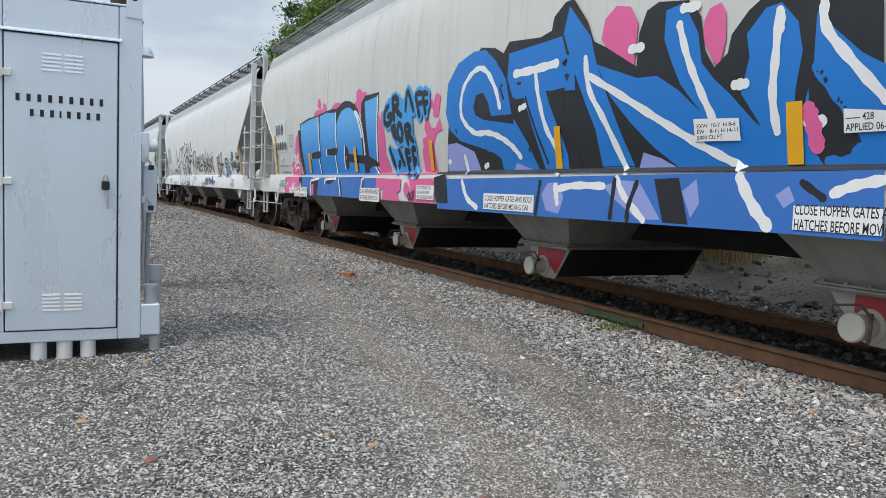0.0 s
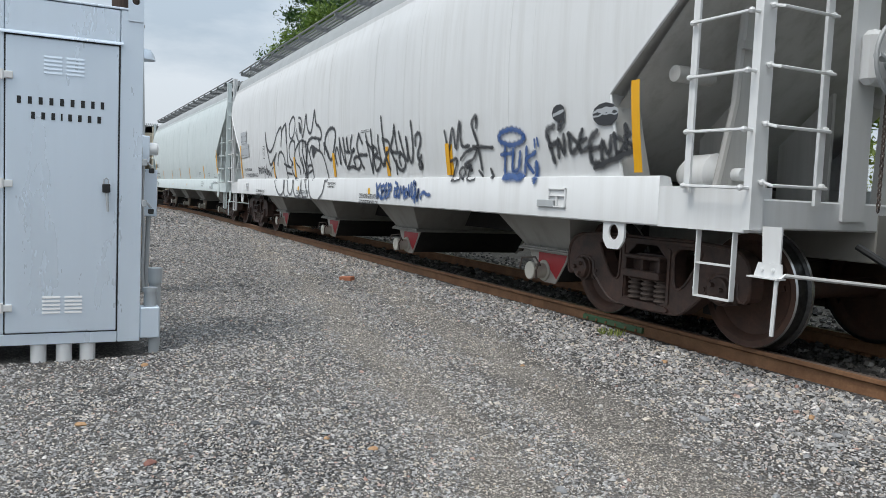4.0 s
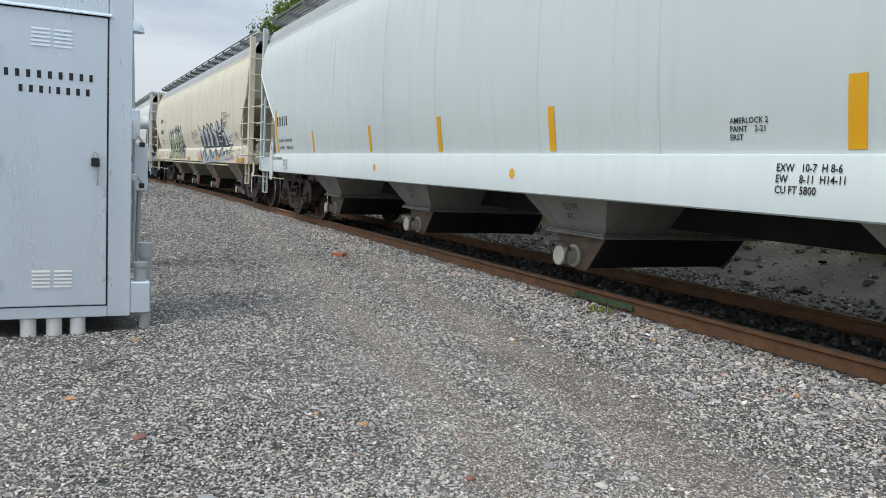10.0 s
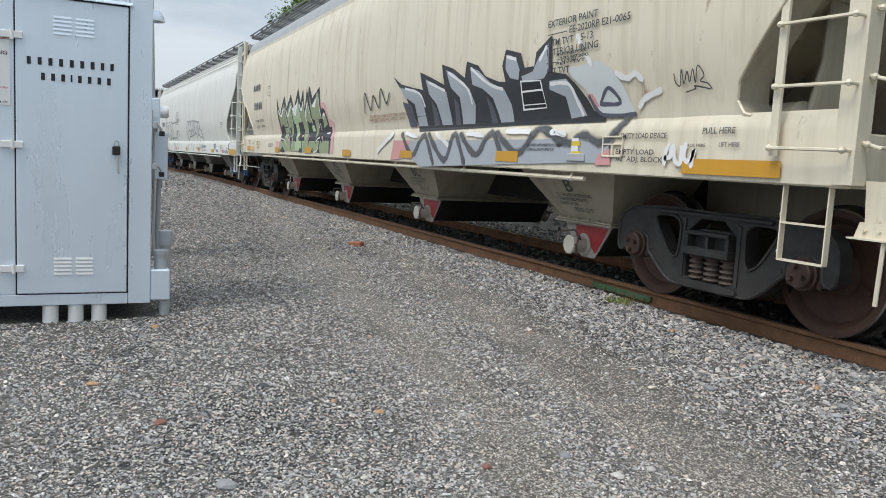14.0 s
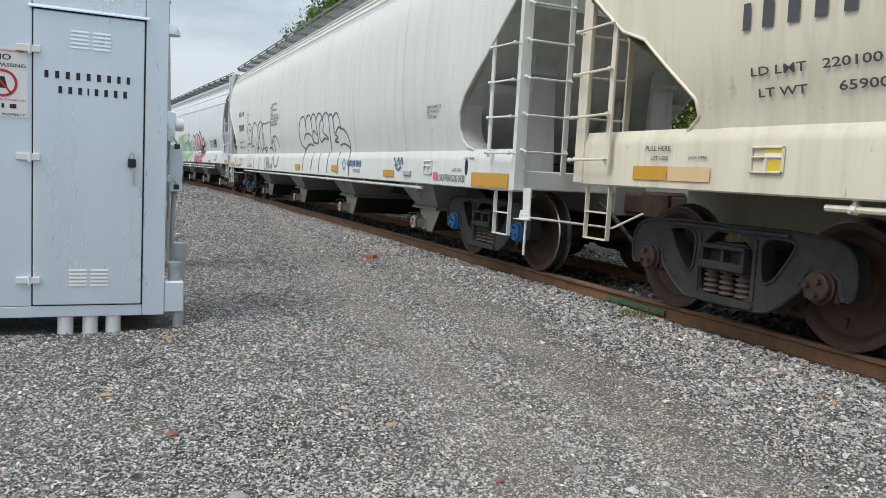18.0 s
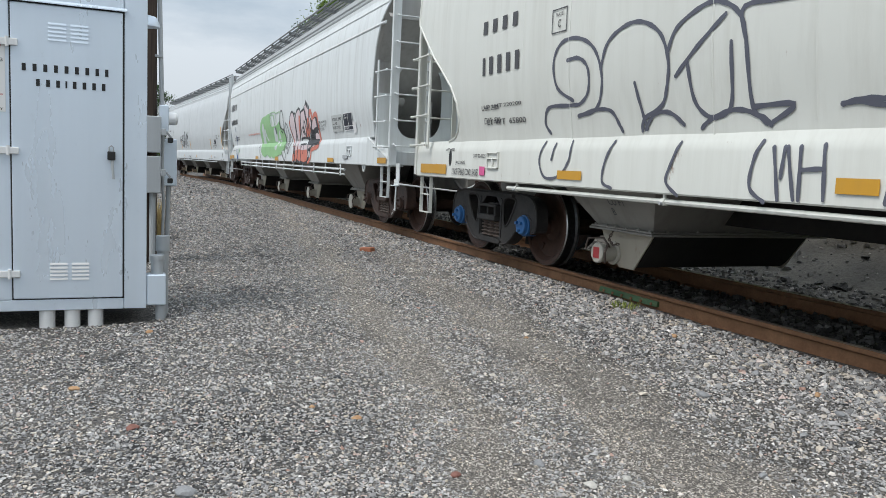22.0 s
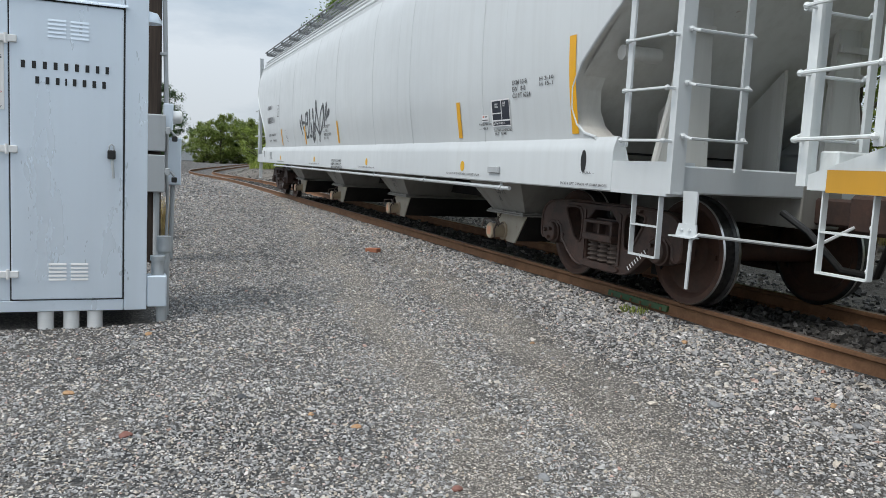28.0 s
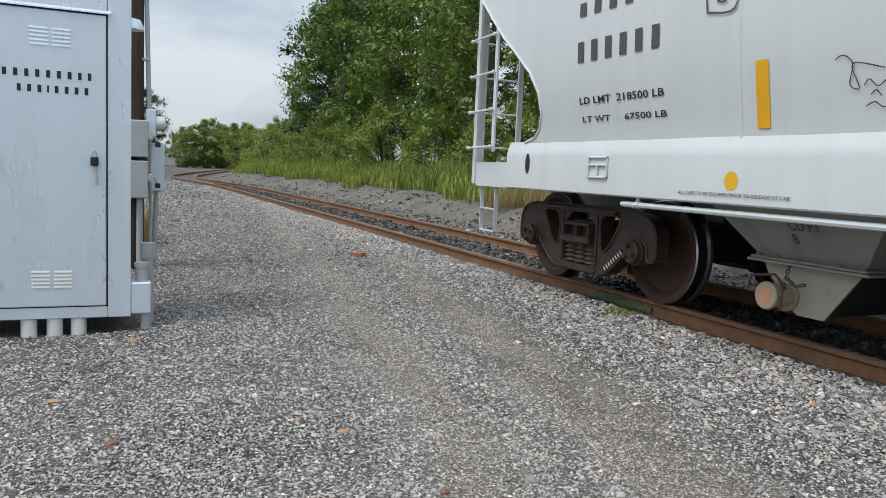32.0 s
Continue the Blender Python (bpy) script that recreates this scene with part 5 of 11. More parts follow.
def hopper_car(style):
    """A four-bay covered hopper car with its origin on the rail head under its middle; it runs towards +x."""
    k = Car()
    k.style = style
    T = style["half"]
    L = T + 1.47
    s0, s1 = style["sill"]
    eave = 3.72
    sh = style.get("shoulder", 0.0)
    paint, dark = style["paint"], style["shade"]
    side = [(s1 - 0.02, 1.50), (s1 + 0.25, 1.555), (2.0, 1.60), (2.5, 1.615), (3.1, 1.60), (3.55, 1.55), (eave, 1.45)]
    fine = []
    for i in range(41):
        z = side[0][0] + (eave - side[0][0]) * i / 40
        zz = [lerp_table(side, z + d) for d in (-0.16, -0.08, 0, 0.08, 0.16)]
        fine.append((z, sum(zz) / 5))
    k.surf = lambda z: lerp_table(fine, z)
    k.sill_y, k.T, k.L = 1.54, T, L
    car = thing("hopper_car", label=style["label"], category="rail car", group="cars of the freight train")
    k.car = car
    cut = style["cut"]
    rear = style.get("rear_cut", cut)
    endp = style.get("end_paint", paint)
    zs = sorted(set([side[0][0], eave] + [c[0] for c in cut if side[0][0] < c[0] < eave] + frange(side[0][0], eave, 22)))
    inner = T - 0.8
    cols = frange(-inner, inner, 23)

    def col_x(u, z):
        xe = T + lerp_table(cut if u > 0 else rear, z)
        if abs(u) <= 1:
            return u * inner
        return math.copysign(inner + (xe - inner) * (abs(u) - 1), u)
    us = [-2, -1.75, -1.5, -1.25] + [c / inner for c in cols] + [1.25, 1.5, 1.75, 2]
    for s in (-1, 1):
        g = Geo().grid(lambda u, z: (col_x(u, z), s * (k.surf(z) + 0.0015 * math.sin(u * 37) * math.sin(z * 3)), z), us, zs)
        part("side_sheet", g, paint, car, smooth=60)
        for i in range(5):
            x = (i - 2) * inner * 0.46 + 0.15
            seam = Geo().grid(lambda u, z: (x + u, s * (k.surf(z) + (0.0026 if abs(u) < 0.005 else -0.001)), z), [-0.012, -0.004, 0.004, 0.012], [q for q in zs if q > s1 + 0.02])
            part("weld_seam", seam, paint, car, smooth=60)
        for e in (-1, 1):
            c = cut if e > 0 else rear
            ret = Geo().grid(lambda z, y: (e * (T + lerp_table(c, z) - 0.004), s * (k.surf(z) - y), z), zs, [0.004, 0.12, 0.30])
            part("end_flange", ret, endp, car, smooth=60)
            edge = Geo().tube([(e * (T + lerp_table(cut if e > 0 else rear, z)), s * k.surf(z), z) for z in zs], 0.014, 6)
            part("edge_flange", edge, paint, car)
        # welded panel joints
        for i in range(1, 8):
            x = -T + i * 2 * T / 8 + (0.3 if i % 2 else 0)
            part("weld_seam", Geo().grid(lambda w, z, x=x: (x + w, s * (k.surf(z) + 0.007 - abs(w) * 0.4), z), [-0.012, 0, 0.012], zs[::2] + [zs[-1]]), paint, car)
        # side sill with a rounded top edge
        if sh:
            prof = [(s * 1.49, s1 + 0.004), (s * 1.508, s1), (s * 1.530, s1 - 0.55 * sh), (s * 1.541, s1 - 0.85 * sh), (s * 1.545, s1 - sh - 0.02), (s * 1.545, s0 + 0.012), (s * 1.53, s0), (s * 1.30, s0), (s * 1.30, s0 + 0.02), (s * 1.44, s1 - 0.03)]
        else:
            prof = [(s * 1.49, s1 + 0.012), (s * 1.538, s1 + 0.006), (s * 1.545, s1 - 0.004), (s * 1.545, s0 + 0.012), (s * 1.53, s0), (s * 1.30, s0), (s * 1.30, s0 + 0.02), (s * 1.44, s1)]
        sl = Geo()
        ends = style.get("sill_end", 1.47)
        sl.prism(prof, "x", -(T + ends), T + ends)
        part("side_sill", sl, paint, car)
        for e in (-1, 1):
            if style.get("sill_tip"):
                part("sill_tip", Geo().prism([(e * (T + u), z) for u, z in [(ends, s0)] + style["sill_tip"]], "y", s * 1.30, s * 1.542), paint, car)
        part("eave_rail", Geo().prism([(s * 1.44, eave - 0.05), (s * 1.485, eave - 0.03), (s * 1.485, eave + 0.04), (s * 1.44, eave + 0.07)], "x", -(T + 1.45), T + 1.45), style["trim"], car)
    roof = [(-1.45, eave + 0.03), (-1.41, eave + 0.18), (-1.33, eave + 0.34), (-0.9, eave + 0.42), (0.0, eave + 0.47)]
    roof = roof + [(-y, z) for y, z in roof[-2::-1]]
    g = Geo().grid(lambda x, i: (x, roof[i][0], roof[i][1]), frange(-L + 0.04, L - 0.04, 12), list(range(len(roof))))
    part("roof", g, style["roof"], car, smooth=60)
    # running boards: long slats on brackets that stand out from the roof
    for s in (-1, 1):
        zb = eave + 0.53
        b = part("running_board", Geo().tube([(-L + 0.1, s * 1.41, zb + 0.05), (L - 0.1, s * 1.41, zb + 0.05)], 0.02, 6), BOARD, car, "galvanised slatted running board")
        for i in range(8):
            part("slat", cached(("slat", L), lambda: Geo().box(-L + 0.1, L - 0.1, -0.015, 0.015, -0.02, 0.015).mesh("slat", BOARD, 0)), None, b, at=pose(0, s * (0.735 + i * 0.09), zb))
        for i in range(int(2 * L / 1.22)):
            x = -L + 0.3 + i * 1.22
            part("board_bracket", cached(("bracket", s), lambda s=s: Geo().prism([(s * 0.70, -0.03), (s * 1.42, -0.03), (s * 1.42, 0.05), (s * 1.40, 0.05), (s * 1.40, -0.06), (s * 0.70, -0.10)], "x", -0.02, 0.02).mesh("board_bracket", BOARD)), None, b, at=pose(x, 0, zb))
    for s in (-1, 1):
        for i in range(style.get("roof_ribs", 0)):
            y, z = 1.44 - 0.035 * i, eave + 0.09 + 0.10 * i
            part("roof_rib", Geo().tube([(-L + 0.1, s * y, z), (L - 0.1, s * y, z)], 0.022, 6), style["roof"], car)
    # end slope sheets, end platforms
    for e in (-1, 1):
        zt = cut[-3][0]
        sl = Geo().add([(e * (T - 0.75), y, 1.2) for y in (-1.49, 1.49)] + [(e * (T + 1.40), y, zt) for y in (-1.585, 1.585)] + [(e * (T - 0.83), y, 1.25) for y in (-1.49, 1.49)] + [(e * (T + 1.36), y, zt + 0.06) for y in (-1.585, 1.585)], [(0, 1, 3, 2), (4, 6, 7, 5), (0, 4, 5, 1), (2, 3, 7, 6)])
        part("slope_sheet", sl, endp, car)
        part("end_sheet", Geo().box(e * (T + 1.36), e * (T + 1.42), -1.46, 1.46, zt - 0.02, eave + 0.05), endp, car)
        part("end_platform", Geo().box(e * (T - 0.1), e * (T + 1.35), -1.28, 1.28, s0 + 0.16, s0 + 0.2), paint, car)
        part("end_sill", Geo().cbox(min(e * (T + 1.362), e * (T + 1.495)), max(e * (T + 1.362), e * (T + 1.495)), -1.432, 1.432, s0 + 0.025, s0 + style.get("end_rise", 0.235), 0.012), paint, car)
        for y in (-0.5, 0.5):
            part("bolster_web", Geo().prism([(e * (T - 0.05), s0 + 0.2), (e * (T + 0.5), s0 + 0.2), (e * (T + 0.5), 2.15), (e * (T - 0.05), 1.7)], "y", y - 0.02, y + 0.02), endp, car)
        for q in (-1, 1):
            part("jacking_tube", Geo().tube([(e * (T + 0.55), q * 1.40, 2.12), (e * (T + 0.55), q * 1.02, 2.12)], 0.065, 12), endp, car)
            if style.get("bulkhead") or e < 0:
                continue
            # flared column from the platform up to the slope sheet, with a folded outer edge
            col = Geo().add([(e * (T + u), q * y, z) for u in (0.80, 0.86) for y, z in ((1.20, s0 + 0.19), (0.66, s0 + 0.19), (0.74, 2.75), (0.98, 2.75), (1.03, 1.9))], [(0, 1, 2, 3, 4), (9, 8, 7, 6, 5)] + [(i, (i + 1) % 5, 5 + (i + 1) % 5, 5 + i) for i in range(5)])
            cp = part("end_column", col, endp, car)
            part("column_flange", Geo().tube([(e * (T + 0.83), q * 1.20, s0 + 0.19), (e * (T + 0.83), q * 1.03, 1.9), (e * (T + 0.83), q * 0.98, 2.75)], 0.035, 8), endp, cp)
            part("brace", Geo().prism([(q * 1.06, 2.30), (q * 1.06, 2.36), (q * 0.72, 2.36), (q * 0.72, 2.30)], "x", min(e * (T + 0.87), e * (T + 0.90)), max(e * (T + 0.87), e * (T + 0.90))), endp, cp)
        if style.get("bulkhead"):
            oc = lambda yc: [(yc + 0.40 * math.copysign(abs(math.cos(a)) ** 0.6, math.cos(a)), 2.12 + 0.60 * math.copysign(abs(math.sin(a)) ** 0.6, math.sin(a))) for a in frange(0, math.tau, 29)[:-1]]
            bh = plate_with_holes([(-1.48, s0 + 0.2), (1.48, s0 + 0.2), (1.52, 2.3), (1.50, 3.3), (-1.50, 3.3), (-1.52, 2.3)], [oc(0.80)[::-1], oc(-0.80)[::-1]], e * (T + 0.70), e * (T + 0.715))
            bh.v = [(y, x, z) for x, y, z in bh.v]
            part("end_bulkhead", bh, paint, car, "end sheet with two large rounded openings")
            for q in (-1, 1):
                part("strut", Geo().prism([(e * (T - 0.1), 2.35), (e * (T + 0.02), 2.45), (e * (T + 0.66), 1.30), (e * (T + 0.54), 1.24)], "y", q * 1.20 - 0.05, q * 1.20 + 0.05), endp, car)
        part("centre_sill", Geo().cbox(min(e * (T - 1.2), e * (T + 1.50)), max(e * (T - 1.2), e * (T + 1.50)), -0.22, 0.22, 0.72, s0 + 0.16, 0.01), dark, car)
        part("coupler", Geo().cbox(min(e * (T + 1.5), e * (T + 2.0)), max(e * (T + 1.5), e * (T + 2.0)), -0.09, 0.09, 0.76, 0.98, 0.02).cbox(min(e * (T + 1.88), e * (T + 2.11)), max(e * (T + 1.88), e * (T + 2.11)), -0.16, 0.14, 0.72, 1.02, 0.03), TRUCK_BROWN, car)
        part("air_hose", Geo().tube([(e * (T + 1.5), -0.42, 0.85), (e * (T + 1.75), -0.40, 0.72), (e * (T + 1.95), -0.25, 0.45), (e * (T + 2.1), -0.1, 0.42)], 0.028, 8), BLACK, car)
        for s in (-1, 1):
            ladders(k, car, e, s, s0, style.get("rung0", s1), eave, paint, style)
    for z in style.get("ribs", ()):
        for s in (-1, 1):
            part("side_rib", Geo().tube([(-L + 0.25, s * (k.surf(z) - 0.006), z), (L - 0.25, s * (k.surf(z) - 0.006), z)], 0.024, 8), paint, car)
    # underside plate between the bays, in the near-black that holds under-car shade
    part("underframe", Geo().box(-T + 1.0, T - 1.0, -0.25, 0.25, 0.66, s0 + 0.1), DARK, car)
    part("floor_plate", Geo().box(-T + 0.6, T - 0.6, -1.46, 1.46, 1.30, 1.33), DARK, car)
    pitch = style["pitch"]
    for i in range(4):
        hopper_bay(k, car, (i - 1.5) * pitch + style.get("shift", 0.0), pitch, s0, style, i)
    if style.get("pipe"):
        levels = style.get("pipes", (s0 - 0.055,))
        for s in (-1, 1):
            for z in levels:
                pp = part("side_pipe", Geo().tube([(-T + 1.2, s * 1.50, z), (T - 1.2, s * 1.50, z)], 0.022 if z == levels[0] else 0.015, 8), paint, car)
                for i in range(7):
                    x = -T + 1.4 + i * (2 * T - 2.8) / 6 + (0.0 if z == levels[0] else 0.9)
                    if len(levels) > 1 and z == levels[0]:
                        b = part("pipe_bracket", Geo().cbox(x - 0.035, x + 0.035, min(s * 1.523, s * 1.533), max(s * 1.523, s * 1.533), levels[1] - 0.03, s0 + 0.002, 0.003), paint, pp)
                        for q in (0.07, 0.005, -0.06):
                            part("bolt", Geo().lathe([(0.0, 0.0), (0.012, 0.0), (0.012, 0.012), (0.0, 0.014)], (x, s * 1.533 if s > 0 else s * 1.547, z + q - 0.02), "y", 6), SPRING, b)
                    elif x < T - 1.25:
                        part("pipe_clamp", Geo().tube([(x - 0.02, s * 1.50, z), (x + 0.02, s * 1.50, z)], 0.032, 8).box(x - 0.012, x + 0.012, min(s * 1.49, s * 1.51), max(s * 1.49, s * 1.51), z + 0.02, s0 + 0.002), paint, pp)
                        part("nut", Geo().lathe([(0.0, 0.0), (0.014, 0.0), (0.014, 0.02), (0.0, 0.02)], (x, s * 1.55, z - 0.012), "y", 6), GREY_METAL, pp)
    fittings(k, car, s0, s1, style)
    k.sets = []
    for e in (-1, 1):
        k.sets += truck(car, e * T, style, True)
    return k


def chain_geo(pts):
    """Links along a line of points, every other one turned."""
    g = Geo()
    pts = [Vector(p) for p in pts]
    n = 0
    for a, b in zip(pts, pts[1:]):
        d = b - a
        m = max(1, round(d.length / 0.032))
        for i in range(m):
            c, u = a + d * (i + 0.5) / m, d.normalized()
            v = u.orthogonal().normalized()
            if n % 2:
                v = u.cross(v)
            g.tube([c + u * 0.021 * math.cos(t) + v * 0.011 * math.sin(t) for t in frange(0, math.tau, 9)[:-1]], 0.005, 5, True)
            n += 1
    return g


def hopper_bay(k, car, cx, pitch, s0, style, i):
    """One bay: sloped sheets down to a bolted flange, a trough across the car and a capped outlet tube at each side."""
    pn = style["paint"].name

    def frustum():
        a = [(-1.02, -1.46, 1.30), (1.02, -1.46, 1.30), (1.02, 1.46, 1.30), (-1.02, 1.46, 1.30), (-0.42, -0.98, 0.575), (0.42, -0.98, 0.575), (0.42, 0.98, 0.575), (-0.42, 0.98, 0.575)]
        return Geo().add(a, [(0, 1, 5, 4), (1, 2, 6, 5), (2, 3, 7, 6), (3, 0, 4, 7), (4, 5, 6, 7)])

    def flange():
        g = Geo().cbox(-0.49, 0.49, -1.05, 1.05, 0.545, 0.565, 0.004).cbox(-0.47, 0.47, -1.04, 1.04, 0.568, 0.585, 0.004)
        for i in range(6):
            for s in (-1, 1):
                g.lathe([(0.0, 0.0), (0.013, 0.0), (0.013, 0.018), (0.0, 0.02)], (-0.42 + i * 0.168, s * 1.02, 0.583), "z", 6)
                g.lathe([(0.0, 0.0), (0.013, 0.0), (0.013, 0.018), (0.0, 0.02)], (s * 0.45, -0.85 + i * 0.34, 0.583), "z", 6)
        return g
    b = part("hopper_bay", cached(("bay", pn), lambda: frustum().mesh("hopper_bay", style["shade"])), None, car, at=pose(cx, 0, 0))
    if style.get("bay_text"):
        big, note = style["bay_text"][i]
        lay = lambda u0, z0: (lambda u, v: (u0 + u, -1.46 + (1.3 - z0 - v) * 0.662 - 0.004, z0 + v))
        if note:
            part("lettering", cached(("big", big), lambda: letter_geo(big, 0.13 * len(big), 0.13, lay(-0.10, 0.86)).mesh("lettering", DECAL["dark"], 0)), None, b, "stencilled bay letters")
            part("lettering", cached("note", lambda: letter_geo(note, 0.62, 0.12, lay(-0.33, 0.725)).mesh("lettering", DECAL["dark"], 0)), None, b, "stencilled notice")
            part("lettering", cached("volume", lambda: letter_geo("1712.5 CU FT", 0.36, 0.04, lay(-0.12, 0.665)).mesh("lettering", DECAL["dark"], 0)), None, b, "stencilled volume")
        else:
            part("lettering", cached(("big", big), lambda: letter_geo(big, 0.26, 0.16, lay(-0.06, 0.70)).mesh("lettering", DECAL["dark"], 0)), None, b, "stencilled bay letters")
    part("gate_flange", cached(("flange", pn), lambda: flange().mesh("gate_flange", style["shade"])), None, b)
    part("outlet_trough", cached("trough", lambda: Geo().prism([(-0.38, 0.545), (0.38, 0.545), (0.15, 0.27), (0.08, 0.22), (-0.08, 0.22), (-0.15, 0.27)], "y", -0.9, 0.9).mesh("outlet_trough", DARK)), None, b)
    for s in (-1, 1):
        part("outlet_plate", cached(("plate", style["outlet"].name, s), lambda: Geo().prism([(-0.44, 0.54), (0.36, 0.54), (0.30, 0.46), (0.10, 0.20), (-0.12, 0.20), (-0.24, 0.30), (-0.40, 0.47)], "y", s * 0.915, s * 0.93).mesh("outlet_plate", style["outlet"])), None, b, style["outlet_label"])
        cr = 1.4 if style.get("big_cap") else 1.0
        tube = part("outlet_tube", cached(("otube", style["cap"].name, cr, s), lambda: mirror(Geo().lathe([(0.0, 0.0), (0.088 * cr, 0.0), (0.098 * cr, 0.010), (0.098 * cr, 0.03), (0.086, 0.04), (0.082, 0.18), (0.115, 0.185), (0.115, 0.205), (0.0, 0.205)], (0, 0, 0), "y", 22), 1, -s).mesh("outlet_tube", style["cap"])), None, b, at=pose(style.get("cap_x", 0.08), s * 1.13, style.get("cap_z", 0.325)))
        part("latch_rod", cached(("latch", s), lambda: Geo().tube([(-0.13, s * 0.04, 0.02), (-0.12, s * 0.02, 0.13), (0.02, -s * 0.06, 0.15), (0.10, -s * 0.08, 0.06)], 0.010, 6).tube([(0.11, -s * 0.03, -0.08), (0.14, s * 0.0, 0.02), (0.10, -s * 0.06, 0.10)], 0.012, 6).mesh("latch_rod", SPRING)), None, tube)
        if style.get("chain"):
            part("chain", cached(("chain", s), lambda: chain_geo([(-0.14, s * 1.0, 0.56), (-0.10, s * 1.08, 0.47), (0.0, s * 1.1, 0.42), (0.06, s * 1.08, 0.44)]).mesh("chain", SPRING)), None, b)
        if style.get("cap_mark"):
            part("cap_sticker", cached(("capmark", s, style.get("mark", STICKER_RED).name), lambda: Geo().add([(-0.05, -s * -0.002, -0.05), (0.05, -s * -0.002, -0.05), (0.05, -s * -0.002, 0.055), (-0.05, -s * -0.002, 0.055)], [(0, 1, 2, 3)]).mesh("cap_sticker", style.get("mark", STICKER_RED), 0)), None, tube, "worn red warning sticker")
        if style["outlet"] is RED_PLATE:
            part("sticker", cached(("sticker", s), lambda: Geo().add([(-0.24, s * 0.934, 0.52), (0.30, s * 0.934, 0.52), (0.27, s * 0.934, 0.45), (0.12, s * 0.934, 0.25), (-0.02, s * 0.934, 0.36), (-0.24, s * 0.934, 0.40)], [(0, 1, 2, 3, 4, 5)]).mesh("sticker", STICKER_RED, 0)), None, b, "red instruction sticker")


KNOB = [(0.0, -0.022), (0.016, -0.016), (0.023, 0.0), (0.016, 0.016), (0.0, 0.022)]


def ladders(k, car, e, s, s0, s1, eave, paint, style):
    """Corner post, side and end ladders, stirrup step and cut lever at one corner."""
    T = k.T
    X = lambda a: e * (T + a)
    yo = s * 1.56
    key = (e, s, round(T, 3), round(s0, 3), paint.name)
    w = style.get("post", 0.07)
    post = Geo().prism([(X(1.53 - w), yo), (X(1.53), yo), (X(1.53), s * 1.44), (X(1.50), s * 1.44), (X(1.50), s * 1.53), (X(1.53 - w), s * 1.53)], "z", s0 + 0.02, eave + 0.42)
    p = part("corner_post", post, paint, car)
    st = part("ladder_stile", Geo().box(min(X(0.94), X(1.00)), max(X(0.94), X(1.00)), min(s * 1.585, s * 1.605), max(s * 1.585, s * 1.605), s1 - 0.12, s1 + 1.28), paint, car)
    en = part("ladder_stile", Geo().box(min(X(1.555), X(1.58)), max(X(1.555), X(1.58)), s * 0.98 - 0.03, s * 0.98 + 0.03, s0 + 0.2, eave + 0.35), paint, car)
    z = s1 - 0.08
    i = 0
    while z < eave + 0.2:
        if z < s1 + 1.25:
            part("rung", Geo().tube([(X(0.97), s * 1.59, z + 0.01), (X(0.97), s * 1.64, z + 0.01), (X(1.50), s * 1.64, z), (X(1.50), s * 1.55, z)], 0.0115, 6).lathe(KNOB, (X(0.97), s * 1.635, z + 0.01), "z", 8).lathe(KNOB, (X(1.50), s * 1.635, z), "z", 8), paint, st)
        part("rung", Geo().tube([(X(1.53), s * 1.50, z + 0.05), (X(1.64), s * 1.50, z + 0.02), (X(1.64), s * 0.98, z + 0.02), (X(1.57), s * 0.98, z + 0.05)], 0.0115, 6).lathe(KNOB, (X(1.60), s * 0.98, z + 0.035), "z", 8).lathe(KNOB, (X(1.56), s * 1.50, z + 0.04), "z", 8), paint, en)
        z += 0.385
    step = Geo()
    ys = s * 1.50
    a, b = 1.02, 1.36
    for xx in (a, b):
        step.box(min(X(xx - 0.005), X(xx + 0.005)), max(X(xx - 0.005), X(xx + 0.005)), ys - 0.022, ys + 0.022, s0 - 0.48, s0 + 0.01)
    step.box(min(X(a - 0.09), X(a)), max(X(a - 0.09), X(a)), ys - 0.022, ys + 0.022, s0 - 0.004, s0 + 0.006)
    step.box(min(X(b), X(b + 0.09)), max(X(b), X(b + 0.09)), ys - 0.022, ys + 0.022, s0 - 0.004, s0 + 0.006)
    for zz in (s0 - 0.48, s0 - 0.24):
        step.box(min(X(a), X(b)), max(X(a), X(b)), ys - 0.025, ys + 0.025, zz - 0.006, zz + 0.006)
        step.lathe([(0.0, -0.02), (0.014, -0.02), (0.014, 0.0), (0.0, 0.0)], (X(a) - e * 0.0, ys, zz + 0.05), "x", 6)
    part("stirrup_step", step, paint, car)
    if s * e < 0:
        lev = part("lever_bracket", Geo().prism([(X(1.54), s0 + 0.05), (X(1.70), s0 + 0.05), (X(1.70), s0 - 0.21), (X(1.56), s0 - 0.21)], "y", s * 1.44 - 0.007, s * 1.44 + 0.007).prism([(X(1.54), s0 - 0.19), (X(1.73), s0 - 0.19), (X(1.74), s0 - 0.28), (X(1.51), s0 - 0.28)], "y", s * 1.452, s * 1.464).box(min(X(1.51), X(1.76)), max(X(1.51), X(1.76)), min(s * 1.452, s * 1.53), max(s * 1.452, s * 1.53), s0 - 0.29, s0 - 0.28), paint, car)
        part("cut_lever", Geo().tube([(X(1.72), s * 1.50, s0 - 0.66), (X(1.73), s * 1.50, s0 - 0.30), (X(1.76), s * 1.46, s0 - 0.26), (X(1.88), s * 0.5, s0 - 0.34), (X(1.96), s * 0.12, s0 - 0.15)], 0.014, 6), paint, lev)
        for q in (1.58, 1.67):
            part("bolt", Geo().lathe([(0.0, -0.018), (0.013, -0.015), (0.013, 0.0), (0.0, 0.0)], (X(q), s * 1.464, s0 - 0.235), "y", 6), paint, lev)


